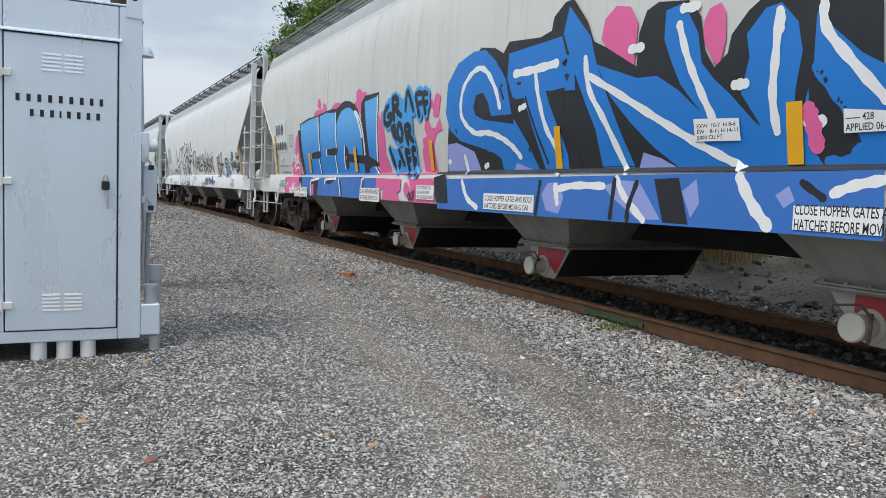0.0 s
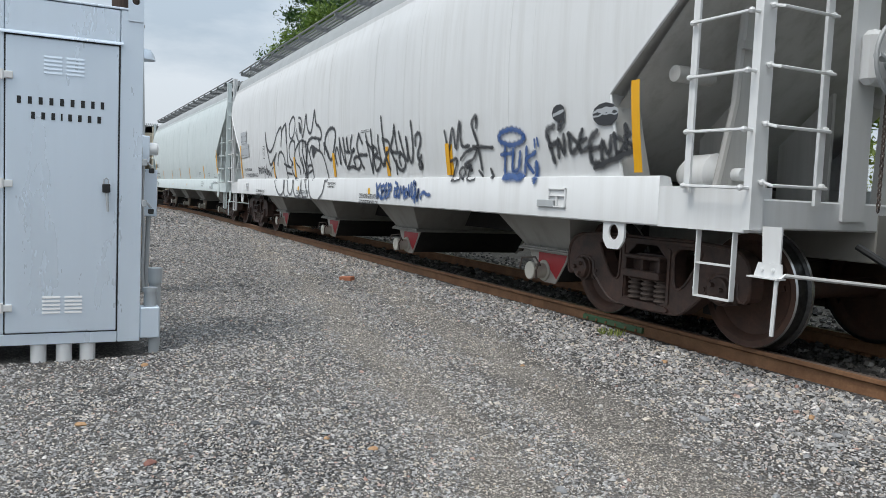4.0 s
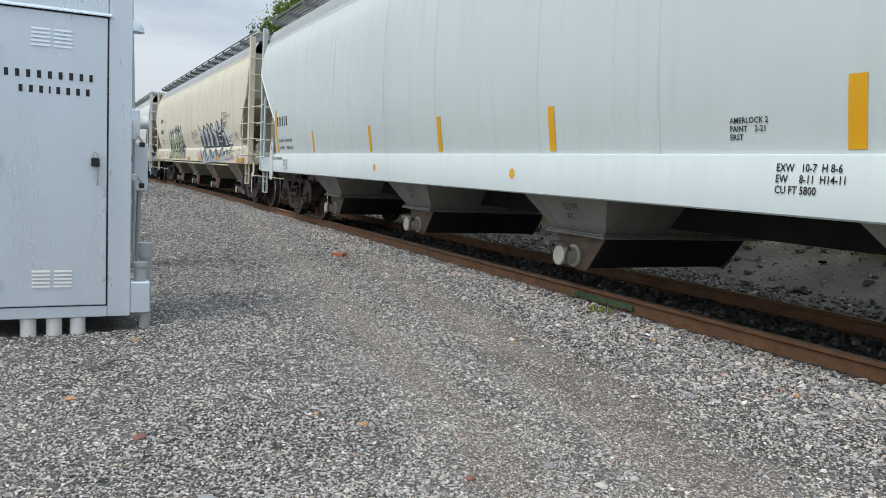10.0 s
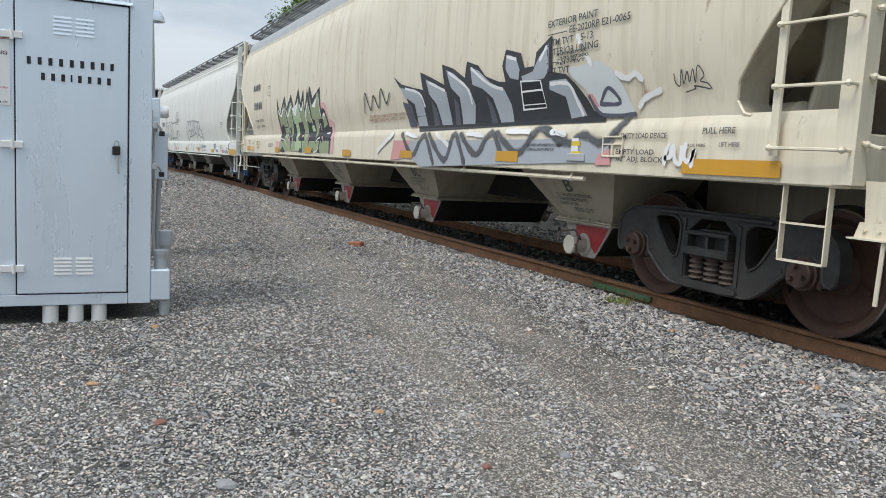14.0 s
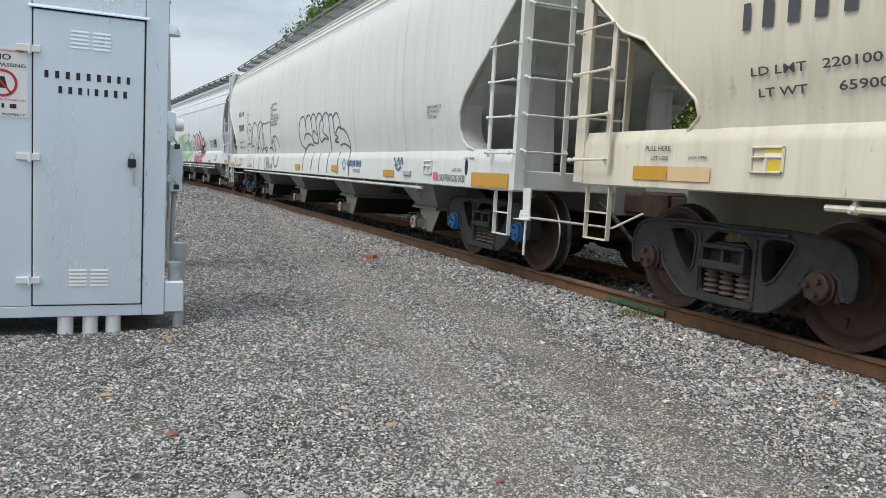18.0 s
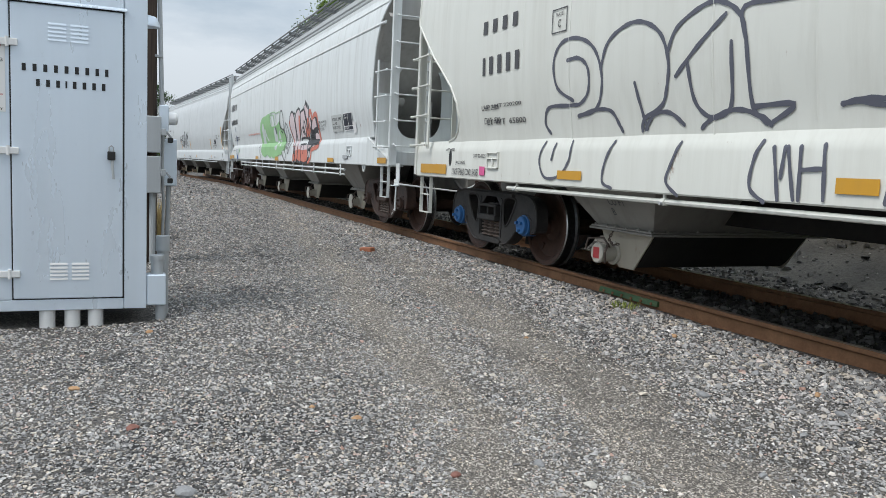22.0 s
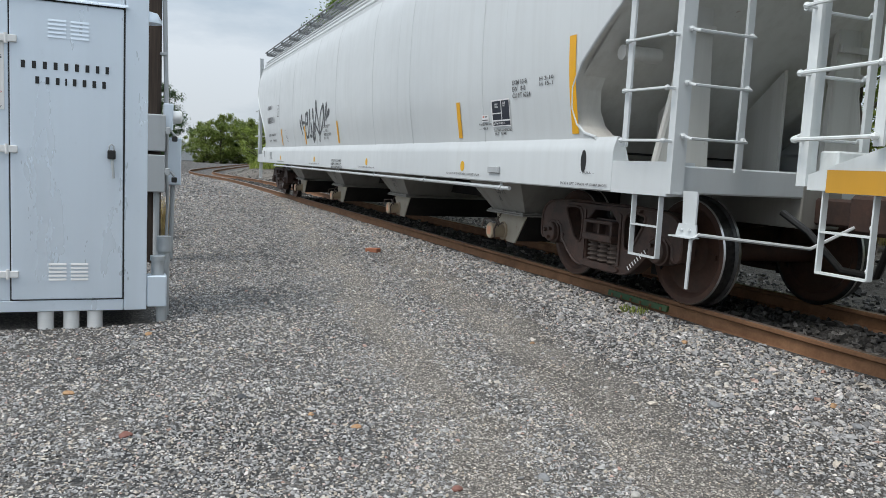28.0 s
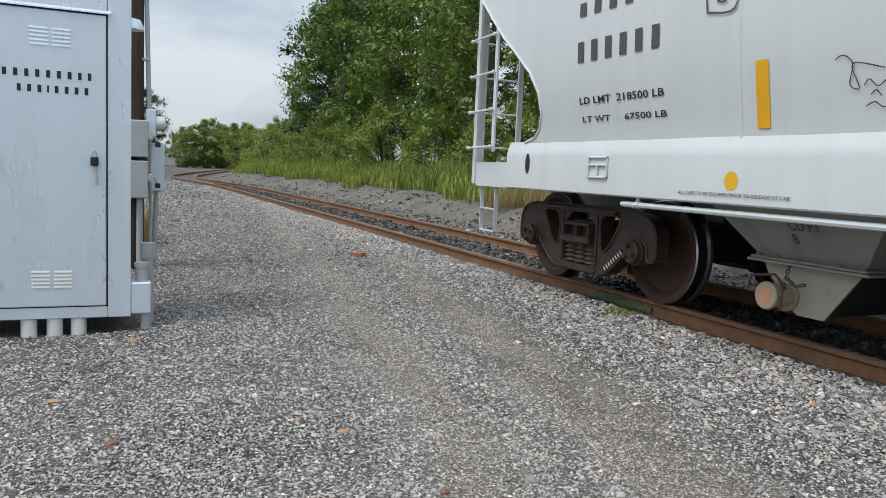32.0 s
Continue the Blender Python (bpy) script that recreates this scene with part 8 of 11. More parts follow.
    spray(k, "white", 0.072, [(5.35, 1.88), (5.44, 1.88)])
    spray(k, "white", 0.072, [(5.92, 1.6), (6.02, 1.6)])
    spray(k, "white", 0.072, [(5.71, 2.28), (5.71, 2.19)])
    spray(k, "pink", 0.11, [(5.93, 1.67), (5.96, 1.57), (5.98, 1.46)])
    area(k, "darkblue", [(0.62, 1.24), (6.43, 1.307), (6.46, 0.91), (5.71, 0.91), (4.46, 0.9), (2.79, 0.89), (0.65, 0.88)])
    area(k, "lilac", [(2.98, 1.1), (3.08, 1.21), (3.25, 1.22), (3.35, 1.08), (3.28, 0.93), (3.07, 0.95)])
    area(k, "lilac", [(3.93, 1.19), (4.15, 1.24), (4.39, 1.23), (4.65, 0.94), (4.39, 0.93), (4.05, 1.1)])
    area(k, "lilac", [(4.87, 1.16), (5.01, 1.25), (5.05, 1.08), (4.97, 0.97)])
    area(k, "lilac", [(5.71, 1.15), (5.81, 1.21), (5.86, 1.12), (5.78, 1.07)])
    area(k, "black", [(4.56, 1.25), (4.83, 1.26), (4.95, 0.92), (4.68, 0.92)])
    spray(k, "white", 0.065, [(1.3, 1.21), (1.43, 1.03), (1.67, 0.93)])
    spray(k, "white", 0.065, [(3.21, 1.18), (3.25, 1.03)])
    spray(k, "white", 0.065, [(3.21, 1.15), (3.52, 1.19), (3.93, 1.19)])
    spray(k, "white", 0.065, [(4.11, 1.25), (4.2, 1.12), (4.45, 0.93)])
    spray(k, "white", 0.065, [(6.13, 1.17), (6.27, 1.22), (6.44, 1.25)])
    spray(k, "white", 0.086, [(5.41, 1.26), (5.53, 1.08), (5.66, 0.95)])
    spray(k, "black", 0.05, [(2.95, 1.22), (2.89, 0.9)])
    spray(k, "black", 0.05, [(4.08, 1.24), (4.04, 0.93)])
    spray(k, "black", 0.05, [(4.36, 1.22), (4.27, 1.03), (4.26, 0.92)])
    spray(k, "black", 0.05, [(5.91, 1.23), (6.06, 1.14)])
    area(k, "sky", [(-0.95, 1.93), (-1.15, 2.05), (-1.12, 2.23), (-0.97, 2.35), (-0.8, 2.38), (-0.12, 2.25), (-0.09, 1.91), (-0.41, 1.98), (-0.72, 2.01)])
    area(k, "sky", [(-0.88, 1.9), (-0.72, 1.97), (-0.52, 2), (-0.1, 1.92), (-0.07, 1.66), (-0.38, 1.67), (-0.53, 1.71), (-0.69, 1.69)])
    area(k, "sky", [(-1, 1.64), (-0.91, 1.69), (-0.56, 1.61), (-0.41, 1.64), (-0.07, 1.64), (-0.08, 1.307), (-0.39, 1.307), (-0.75, 1.314)])
    spray(k, "sky", 0.16, [(-0.95, 2.25), (-1.07, 2.18), (-1.09, 2.04), (-0.96, 2), (-0.83, 2.06), (-0.86, 2.13), (-0.95, 2.11)])
    spray(k, "sky", 0.16, [(-0.73, 2.06), (-0.77, 2.27), (-0.77, 2.34), (-0.63, 2.33), (-0.58, 2.25), (-0.7, 2.21), (-0.49, 2.09)])
    spray(k, "sky", 0.16, [(-0.68, 1.79), (-0.82, 1.93), (-0.72, 1.96)])
    spray(k, "sky", 0.16, [(-0.74, 1.87), (-0.68, 1.88)])
    spray(k, "sky", 0.16, [(-0.56, 1.98), (-0.62, 1.91), (-0.6, 1.8), (-0.5, 1.76), (-0.45, 1.85), (-0.5, 1.96), (-0.56, 1.98)])
    spray(k, "sky", 0.16, [(-0.27, 1.71), (-0.35, 1.92), (-0.22, 1.94), (-0.18, 1.87), (-0.28, 1.84), (-0.11, 1.74)])
    spray(k, "sky", 0.16, [(-0.93, 1.64), (-0.75, 1.38), (-0.61, 1.46)])
    spray(k, "sky", 0.16, [(-0.6, 1.62), (-0.47, 1.44)])
    spray(k, "sky", 0.16, [(-0.29, 1.34), (-0.37, 1.6), (-0.26, 1.6)])
    spray(k, "sky", 0.16, [(-0.32, 1.49), (-0.25, 1.5)])
    spray(k, "sky", 0.16, [(-0.07, 1.63), (-0.14, 1.62), (-0.1, 1.34), (-0.04, 1.34)])
    spray(k, "sky", 0.16, [(-0.12, 1.48), (-0.06, 1.49)])
    spray(k, "sky", 0.17, [(-0.32, 2.15), (-0.25, 2.39), (-0.06, 2.13)])
    spray(k, "sky", 0.17, [(0.13, 2.05), (0.03, 2.31), (0.21, 2.32)])
    spray(k, "sky", 0.17, [(0.08, 2.2), (0.2, 2.2)])
    spray(k, "sky", 0.17, [(0.32, 2.07), (0.25, 2.3), (0.37, 2.3)])
    spray(k, "sky", 0.17, [(0.28, 2.19), (0.38, 2.19)])
    spray(k, "black", 0.088, [(-0.95, 2.25), (-1.07, 2.18), (-1.09, 2.04), (-0.96, 2), (-0.83, 2.06), (-0.86, 2.13), (-0.95, 2.11)])
    spray(k, "black", 0.088, [(-0.73, 2.06), (-0.77, 2.27), (-0.77, 2.34), (-0.63, 2.33), (-0.58, 2.25), (-0.7, 2.21), (-0.49, 2.09)])
    spray(k, "black", 0.088, [(-0.68, 1.79), (-0.82, 1.93), (-0.72, 1.96)])
    spray(k, "black", 0.088, [(-0.74, 1.87), (-0.68, 1.88)])
    spray(k, "black", 0.088, [(-0.56, 1.98), (-0.62, 1.91), (-0.6, 1.8), (-0.5, 1.76), (-0.45, 1.85), (-0.5, 1.96), (-0.56, 1.98)])
    spray(k, "black", 0.088, [(-0.27, 1.71), (-0.35, 1.92), (-0.22, 1.94), (-0.18, 1.87), (-0.28, 1.84), (-0.11, 1.74)])
    spray(k, "black", 0.088, [(-0.93, 1.64), (-0.75, 1.38), (-0.61, 1.46)])
    spray(k, "black", 0.088, [(-0.6, 1.62), (-0.47, 1.44)])
    spray(k, "black", 0.088, [(-0.29, 1.34), (-0.37, 1.6), (-0.26, 1.6)])
    spray(k, "black", 0.088, [(-0.32, 1.49), (-0.25, 1.5)])
    spray(k, "black", 0.088, [(-0.07, 1.63), (-0.14, 1.62), (-0.1, 1.34), (-0.04, 1.34)])
    spray(k, "black", 0.088, [(-0.12, 1.48), (-0.06, 1.49)])
    spray(k, "black", 0.075, [(-0.32, 2.15), (-0.25, 2.39), (-0.06, 2.13)])
    spray(k, "black", 0.075, [(0.13, 2.05), (0.03, 2.31), (0.21, 2.32)])
    spray(k, "black", 0.075, [(0.08, 2.2), (0.2, 2.2)])
    spray(k, "black", 0.075, [(0.32, 2.07), (0.25, 2.3), (0.37, 2.3)])
    spray(k, "black", 0.075, [(0.28, 2.19), (0.38, 2.19)])
    area(k, "black", [(0.53, 1.26), (0.86, 1.307), (0.94, 0.96), (0.61, 0.95)])
    plate(k, "white", [(-0, 0.98), (0.54, 1.16)])
    words(k, "dark", 'PROTECT INTERIOR COATING\nWHEN ENTERING HOPPER\nWEAR CLEAN RUBBER OVERSHOES', [(0.02, 0.99), (0.52, 1.15)])
    plate(k, "white", [(-6.15, 0.88), (-5.21, 1.07)])
    words(k, "black", 'CLOSE HOPPER GATES AND ROOF\nHATCHES BEFORE MOVING CAR', [(-6.13, 0.88), (-5.22, 1.06)])
    spray(k, "ink", 0.03, [(-0.25, 1.05), (-0.28, 1), (-0.25, 0.97), (-0.23, 1.02), (-0.27, 1.02)])
    spray(k, "ink", 0.03, [(-0.22, 1.05), (-0.18, 0.97)])
    spray(k, "ink", 0.03, [(-0.1, 1.08), (-0.15, 1.05), (-0.1, 1.02), (-0.14, 0.97)])
    spray(k, "ink", 0.014, [(-7.7, 1.77), (-7.66, 1.67), (-7.62, 1.8), (-7.58, 1.67), (-7.54, 1.76)])
    spray(k, "ink", 0.014, [(-7.71, 1.64), (-7.6, 1.57), (-7.49, 1.72), (-7.45, 1.73)])
    spray(k, "ink", 0.014, [(-7.74, 1.81), (-7.6, 1.82), (-7.48, 1.66)])
    spray(k, "ink", 0.014, [(-7.7, 1.6), (-7.63, 1.35)])
    area(k, "white", [(-7.24, 1.7), (-7.13, 1.7), (-7.11, 1.64), (-7.22, 1.63)])
    words(k, "dark", '2 INCH HF COMP SHOES', [(-7.47, 1.08), (-7.14, 1.13)])
    words(k, "dark", 'JACK HERE', [(-7.47, 0.97), (-7.34, 1)])
    plate(k, "white", [(1.84, 0.92), (2.86, 1.09)])
    words(k, "black", 'CLOSE HOPPER GATES AND ROOF\nHATCHES BEFORE MOVING CAR', [(1.87, 0.93), (2.83, 1.07)])
    plate(k, "white", [(5.86, 0.94), (6.45, 1.09)])
    words(k, "black", 'CLOSE HOPPER GATES AND ROOF\nHATCHES BEFORE MOVING CAR', [(5.87, 0.94), (6.73, 1.1)])
    words(k, "dark", 'LD LMT 198400 LB', [(-7.46, 1.48), (-6.57, 1.52)])
    words(k, "dark", 'LT WT 64800 LB', [(-7.41, 1.33), (-6.56, 1.39)])
    stripe(k, 0.1, [(-7.53, 1.27), (-7.86, 2.16)])
    stripe(k, 0.12, [(-4.98, 1.27), (-5.14, 1.71)])
    stripe(k, 0.1, [(3.28, 1.28), (3.19, 1.73)])
    stripe(k, 0.12, [(5.87, 1.3), (5.79, 1.73)])
    stripe(k, 0.1, [(0.51, 1.28), (0.37, 1.72)])
    stripe(k, 0.12, [(-2.38, 1.29), (-2.49, 1.73)])
    area(k, "white", [(4.98, 1.52), (4.97, 1.68), (5.39, 1.66), (5.4, 1.51)])
    words(k, "black", 'EXW  10-7  H 8-6\nEW    8-11 H 14-11\n5800 CU FT', [(5, 1.53), (5.38, 1.64)])
    area(k, "white", [(6.17, 1.52), (6.17, 1.66), (6.44, 1.63), (6.45, 1.52)])
    words(k, "black", '------ 428\nAPPLIED 06-20', [(6.18, 1.53), (6.48, 1.63)])
    plate(k, "white", [(-2.2, 0.9), (-1.34, 1.1)])
    words(k, "black", 'CLOSE HOPPER GATES AND ROOF\nHATCHES BEFORE MOVING CAR', [(-2.18, 0.92), (-1.36, 1.08)])
    spray(k, "dark", 0.014, [(-6.43, 1.88), (-6.18, 1.88)])
    spray(k, "dark", 0.014, [(-6.18, 1.88), (-6.18, 2.11)])
    spray(k, "dark", 0.014, [(-6.18, 2.11), (-6.43, 2.11)])
    spray(k, "dark", 0.014, [(-6.43, 2.11), (-6.43, 1.88)])
    words(k, "dark", 'C', [(-6.3326, 1.926), (-6.2774, 2.0065)])
    words(k, "dark", 'PLATE', [(-6.374, 2.041), (-6.236, 2.0732)])
    marks(k, "dark", [1, 1, 0.6, 1], [(-7.63, 2.16), (-7.02, 2.37)])
    marks(k, "dark", [1, 1, 1, 1, 1], [(-7.68, 1.84), (-6.74, 2.0)])


def paint_scrawl(k):
    spray(k, "dark", 0.012, [(-5.17, 1.79), (-4.98, 1.79)])
    spray(k, "dark", 0.012, [(-4.98, 1.79), (-4.98, 2.07)])
    spray(k, "dark", 0.012, [(-4.98, 2.07), (-5.17, 2.07)])
    spray(k, "dark", 0.012, [(-5.17, 2.07), (-5.17, 1.79)])
    words(k, "dark", 'C', [(-5.1086, 1.846), (-5.0414, 1.944)])
    words(k, "dark", 'PLATE', [(-5.159, 1.986), (-4.991, 2.0252)])
    stripe(k, 0.09, [(4.87, 1.29), (4.74, 1.71)])
    words(k, "dark", 'LD LMT 222000 LB', [(-7.43, 1.52), (-6.56, 1.59)])
    words(k, "dark", 'LT WT 64000 LB NEW 7-06 LD', [(-7.33, 1.37), (-5.91, 1.46)])
    words(k, "black", 'CLOSE HOPPER GATES AND ROOF\nHATCHES BEFORE MOVING CAR', [(-6.04, 0.91), (-5.12, 1.06)])
    words(k, "black", 'CLOSE HOPPER GATES AND ROOF\nHATCHES BEFORE MOVING CAR', [(-2.24, 0.91), (-1.37, 1.09)])
    words(k, "black", 'CLOSE HOPPER GATES AND ROOF\nHATCHES BEFORE MOVING CAR', [(1.56, 0.91), (2.45, 1.08)])
    words(k, "black", 'NOTE: THIS CAR HAS\n4 COMPARTMENTS', [(-0.12, 1.15), (0.34, 1.25)])
    words(k, "black", 'CONSULT OWNER BEFORE\nREPAIRING OR CLEANING HOPPER', [(1.69, 2.01), (2.14, 2.05)])
    words(k, "dark", 'INTERIOR COATING\nWHEN ENTERING HOPPER\nWEAR CLEAN RUBBER OVERSHOES\nTOOLS MUST BE PROTECTED', [(-1.65, 1.91), (-1.24, 2.04)])
    spray(k, "ink", 0.06, [(-4.88, 2.36), (-4.74, 2.08), (-4.54, 1.94), (-4.32, 1.94), (-4.04, 2.07), (-3.8, 2.26), (-3.56, 2.38), (-3.39, 2.4), (-3.35, 2.25), (-3.41, 2.02)])
    spray(k, "ink", 0.065, [(-4.84, 2.21), (-4.62, 1.83), (-4.43, 1.63), (-3.87, 1.86)])
    spray(k, "ink", 0.055, [(-3.87, 1.86), (-4.05, 1.71), (-4.14, 1.46), (-3.99, 1.3)])
    spray(k, "ink", 0.055, [(-3.79, 1.62), (-3.65, 1.83), (-3.41, 1.89), (-3.19, 1.78), (-3.1, 1.59), (-3.01, 1.3)])
    spray(k, "ink", 0.05, [(-3.35, 2.27), (-3.24, 2.38), (-2.98, 2.44), (-2.93, 2.23), (-2.9, 1.95), (-2.9, 1.62), (-2.69, 1.55)])
    spray(k, "ink", 0.05, [(-3.01, 2.46), (-2.94, 2.07)])
    spray(k, "ink", 0.045, [(-2.69, 2.41), (-2.68, 2.22), (-2.54, 2.13), (-2.34, 2.19), (-2.23, 2.4), (-2.33, 2.55), (-2.51, 2.53), (-2.69, 2.41)])
    spray(k, "ink", 0.05, [(-2.28, 2.05), (-2.45, 2.09), (-2.64, 2.03), (-2.74, 1.89), (-2.69, 1.73), (-2.48, 1.62), (-2.61, 1.59), (-2.59, 1.45), (-2.41, 1.35), (-2.18, 1.3)])
    spray(k, "ink", 0.05, [(-2.28, 2.05), (-2.27, 1.9), (-2.31, 1.75), (-2.21, 1.62), (-2.01, 1.53), (-2, 1.42)])
    spray(k, "ink", 0.05, [(-2.27, 1.86), (-2.05, 1.98), (-1.82, 2.05), (-1.6, 2.04), (-1.4, 1.97), (-1.26, 1.82), (-1.16, 1.66), (-1.09, 1.49), (-1.07, 1.31)])
    spray(k, "ink", 0.05, [(-1.97, 2.06), (-1.92, 1.98), (-1.96, 1.86), (-1.89, 1.69), (-1.78, 1.56), (-1.77, 1.44)])
    spray(k, "ink", 0.045, [(-1.95, 2.51), (-1.78, 2.47), (-1.71, 2.33), (-1.7, 1.89), (-1.65, 1.72), (-1.54, 1.54), (-1.67, 1.32)])
    spray(k, "ink", 0.055, [(-1.47, 1.96), (-1.46, 1.74), (-1.55, 1.5), (-1.56, 1.32)])
    spray(k, "ink", 0.055, [(-1.34, 1.87), (-1.44, 1.67), (-1.43, 1.5), (-1.51, 1.32)])
    spray(k, "ink", 0.055, [(-1.73, 1.86), (-1.59, 1.57), (-1.53, 1.32)])
    spray(k, "ink", 0.05, [(-1.8, 1.71), (-1.72, 1.54), (-1.63, 1.37)])
    spray(k, "ink", 0.035, [(-2.17, 2.23), (-2.02, 2.08), (-2.11, 2.29)])
    spray(k, "ink", 0.055, [(-1.64, 2.13), (-1.53, 2.29), (-1.43, 2.53), (-1.36, 2.34), (-1.27, 2.22), (-1.13, 2.16), (-1.03, 2.22), (-0.93, 2.4), (-0.86, 2.56), (-0.78, 2.38), (-0.71, 2.3), (-0.55, 2.25), (-0.43, 2.16), (-0.4, 2.07), (-0.49, 2.02), (-0.72, 2.05), (-1.02, 2.07), (-1.23, 2.03), (-1.34, 1.95), (-1.41, 1.84), (-1.47, 1.71)])
    spray(k, "ink", 0.05, [(-0.58, 2.01), (-0.54, 1.93), (-0.58, 1.82), (-0.82, 1.87), (-1.02, 1.92), (-1.13, 1.88), (-1.19, 1.82)])
    spray(k, "ink", 0.05, [(-0.58, 1.82), (-0.4, 1.75), (-0.28, 1.63), (-0.2, 1.47), (-0.14, 1.31)])
    spray(k, "ink", 0.045, [(-1.49, 1.42), (-1.42, 1.53), (-1.24, 1.57), (-1.11, 1.54), (-1.09, 1.49), (-1.24, 1.45), (-1.44, 1.42)])
    spray(k, "ink", 0.05, [(-3.2, 1.63), (-2.77, 1.55)])
    spray(k, "ink", 0.05, [(-3.05, 1.44), (-2.66, 1.41)])
    spray(k, "ink", 0.06, [(-0.23, 1.86), (-0.17, 2.02), (-0.06, 2.11), (0.11, 2.17), (0.28, 2.17), (0.39, 2.12), (0.41, 2.03), (0.36, 1.91), (0.27, 1.78), (0.19, 1.68), (0.09, 1.64), (0, 1.68), (-0.08, 1.77), (-0.19, 1.86), (-0.25, 1.9)])
    spray(k, "ink", 0.09, [(-0.24, 1.91), (-0.13, 1.82), (-0.03, 1.71)])
    spray(k, "ink", 0.045, [(-0.25, 1.86), (-0.25, 1.76)])
    area(k, "ink", [(-1.96, 2.43), (-1.84, 2.4), (-1.75, 2.27), (-1.77, 2.18), (-1.86, 2.2), (-1.93, 2.3)])
    area(k, "ink", [(-1.06, 1.92), (-0.82, 1.86), (-0.66, 1.86), (-0.86, 1.77), (-0.97, 1.69), (-1.02, 1.7), (-1.06, 1.81)])
    spray(k, "ink2", 0.045, [(-0.18, 1.28), (-0.3, 1.26), (-0.36, 1.14), (-0.48, 1.02), (-0.67, 0.94)])
    spray(k, "ink2", 0.045, [(-1.35, 1.27), (-1.33, 1.12), (-1.2, 0.97), (-1.07, 0.93)])
    spray(k, "ink2", 0.045, [(-1.6, 1.27), (-1.5, 1.12), (-1.37, 0.98)])
    spray(k, "ink2", 0.045, [(-1.88, 1.27), (-1.86, 1.07), (-1.67, 0.95), (-1.5, 0.96)])
    spray(k, "ink2", 0.045, [(-2.53, 1.27), (-2.44, 1.06), (-2.24, 0.95), (-2.07, 0.96), (-1.94, 1.07), (-1.88, 1.27)])
    spray(k, "ink2", 0.045, [(-2.95, 1.26), (-2.92, 1.09), (-2.74, 0.99), (-2.59, 1.05), (-2.46, 1.27)])
    spray(k, "ink2", 0.045, [(-4.09, 1.26), (-3.95, 1.11), (-3.68, 0.98), (-3.4, 0.99), (-3.25, 1.12), (-3.2, 1.27)])
    spray(k, "ink2", 0.045, [(-3.27, 1.27), (-3.29, 1.08), (-3.12, 0.94), (-2.92, 0.96)])
    stripe(k, 0.1, [(-4.08, 1.3), (-4.22, 1.68)])
    stripe(k, 0.1, [(-2.31, 1.31), (-2.42, 1.75)])
    stripe(k, 0.12, [(0.28, 1.31), (0.22, 1.75)])
    stripe(k, 0.12, [(2.78, 1.32), (2.75, 1.76)])
    spray(k, "ink", 0.052, [(0.4, 1.57), (0.36, 1.73), (0.49, 1.83), (0.63, 1.55), (0.62, 1.98)])
    spray(k, "ink", 0.052, [(0.62, 1.97), (0.76, 1.71), (0.89, 1.54), (0.83, 1.96)])
    spray(k, "ink", 0.052, [(0.82, 1.96), (0.9, 1.78), (1.05, 1.75), (1, 1.98), (1.03, 1.79), (1.14, 1.73)])
    spray(k, "ink", 0.052, [(1.27, 1.98), (1.18, 1.85), (1.22, 1.75), (1.36, 1.78), (1.22, 1.7), (1.05, 1.55), (0.94, 1.48), (1.17, 1.5), (1.36, 1.51), (1.3, 1.6), (1.42, 1.66), (1.59, 1.62), (1.61, 1.53), (1.48, 1.46), (1.28, 1.49)])
    spray(k, "ink", 0.052, [(1.6, 1.99), (1.49, 1.84), (1.55, 1.69), (1.68, 1.52), (1.73, 1.48)])
    spray(k, "ink", 0.052, [(1.55, 1.68), (1.92, 1.67)])
    spray(k, "ink", 0.052, [(1.6, 1.99), (1.74, 1.86)])
    spray(k, "ink", 0.052, [(1.92, 1.97), (2.01, 1.74), (2.12, 1.41)])
    spray(k, "ink", 0.052, [(2.14, 2.02), (2.18, 1.7), (2.12, 1.41)])
    spray(k, "ink", 0.052, [(1.94, 1.86), (2.18, 1.73), (2.22, 1.58)])
    spray(k, "ink", 0.052, [(2.2, 1.79), (2.25, 1.45), (2.41, 1.47), (2.49, 1.56), (2.38, 1.62), (2.24, 1.64), (2.38, 1.69), (2.31, 1.76), (2.2, 1.79)])
    spray(k, "ink", 0.052, [(2.44, 1.92), (2.43, 1.83), (2.49, 1.62), (2.58, 1.5), (2.69, 1.56), (2.76, 1.67)])
    spray(k, "ink", 0.052, [(2.57, 2.18), (2.62, 1.96), (2.67, 1.73)])
    spray(k, "ink", 0.052, [(2.62, 1.87), (2.71, 1.64), (2.82, 1.46)])
    spray(k, "ink", 0.052, [(2.64, 1.87), (2.83, 1.83), (2.88, 1.75), (2.75, 1.64), (2.6, 1.52)])
    spray(k, "ink", 0.052, [(3.07, 2.03), (3.02, 1.89), (2.92, 1.71), (3.06, 1.53), (3.08, 1.39)])
    spray(k, "ink", 0.052, [(2.92, 1.7), (3.05, 1.67), (3.26, 1.66)])
    spray(k, "ink", 0.052, [(3.08, 2.01), (3.11, 1.85), (3.15, 1.72)])
    spray(k, "ink", 0.052, [(3.24, 1.5), (3.2, 1.58), (3.27, 1.65), (3.38, 1.59), (3.4, 1.49), (3.29, 1.42), (3.15, 1.45), (3.1, 1.54)])
    spray(k, "ink", 0.052, [(3.24, 1.93), (3.34, 1.73), (3.42, 1.6), (3.49, 1.55), (3.51, 1.69), (3.49, 1.84)])
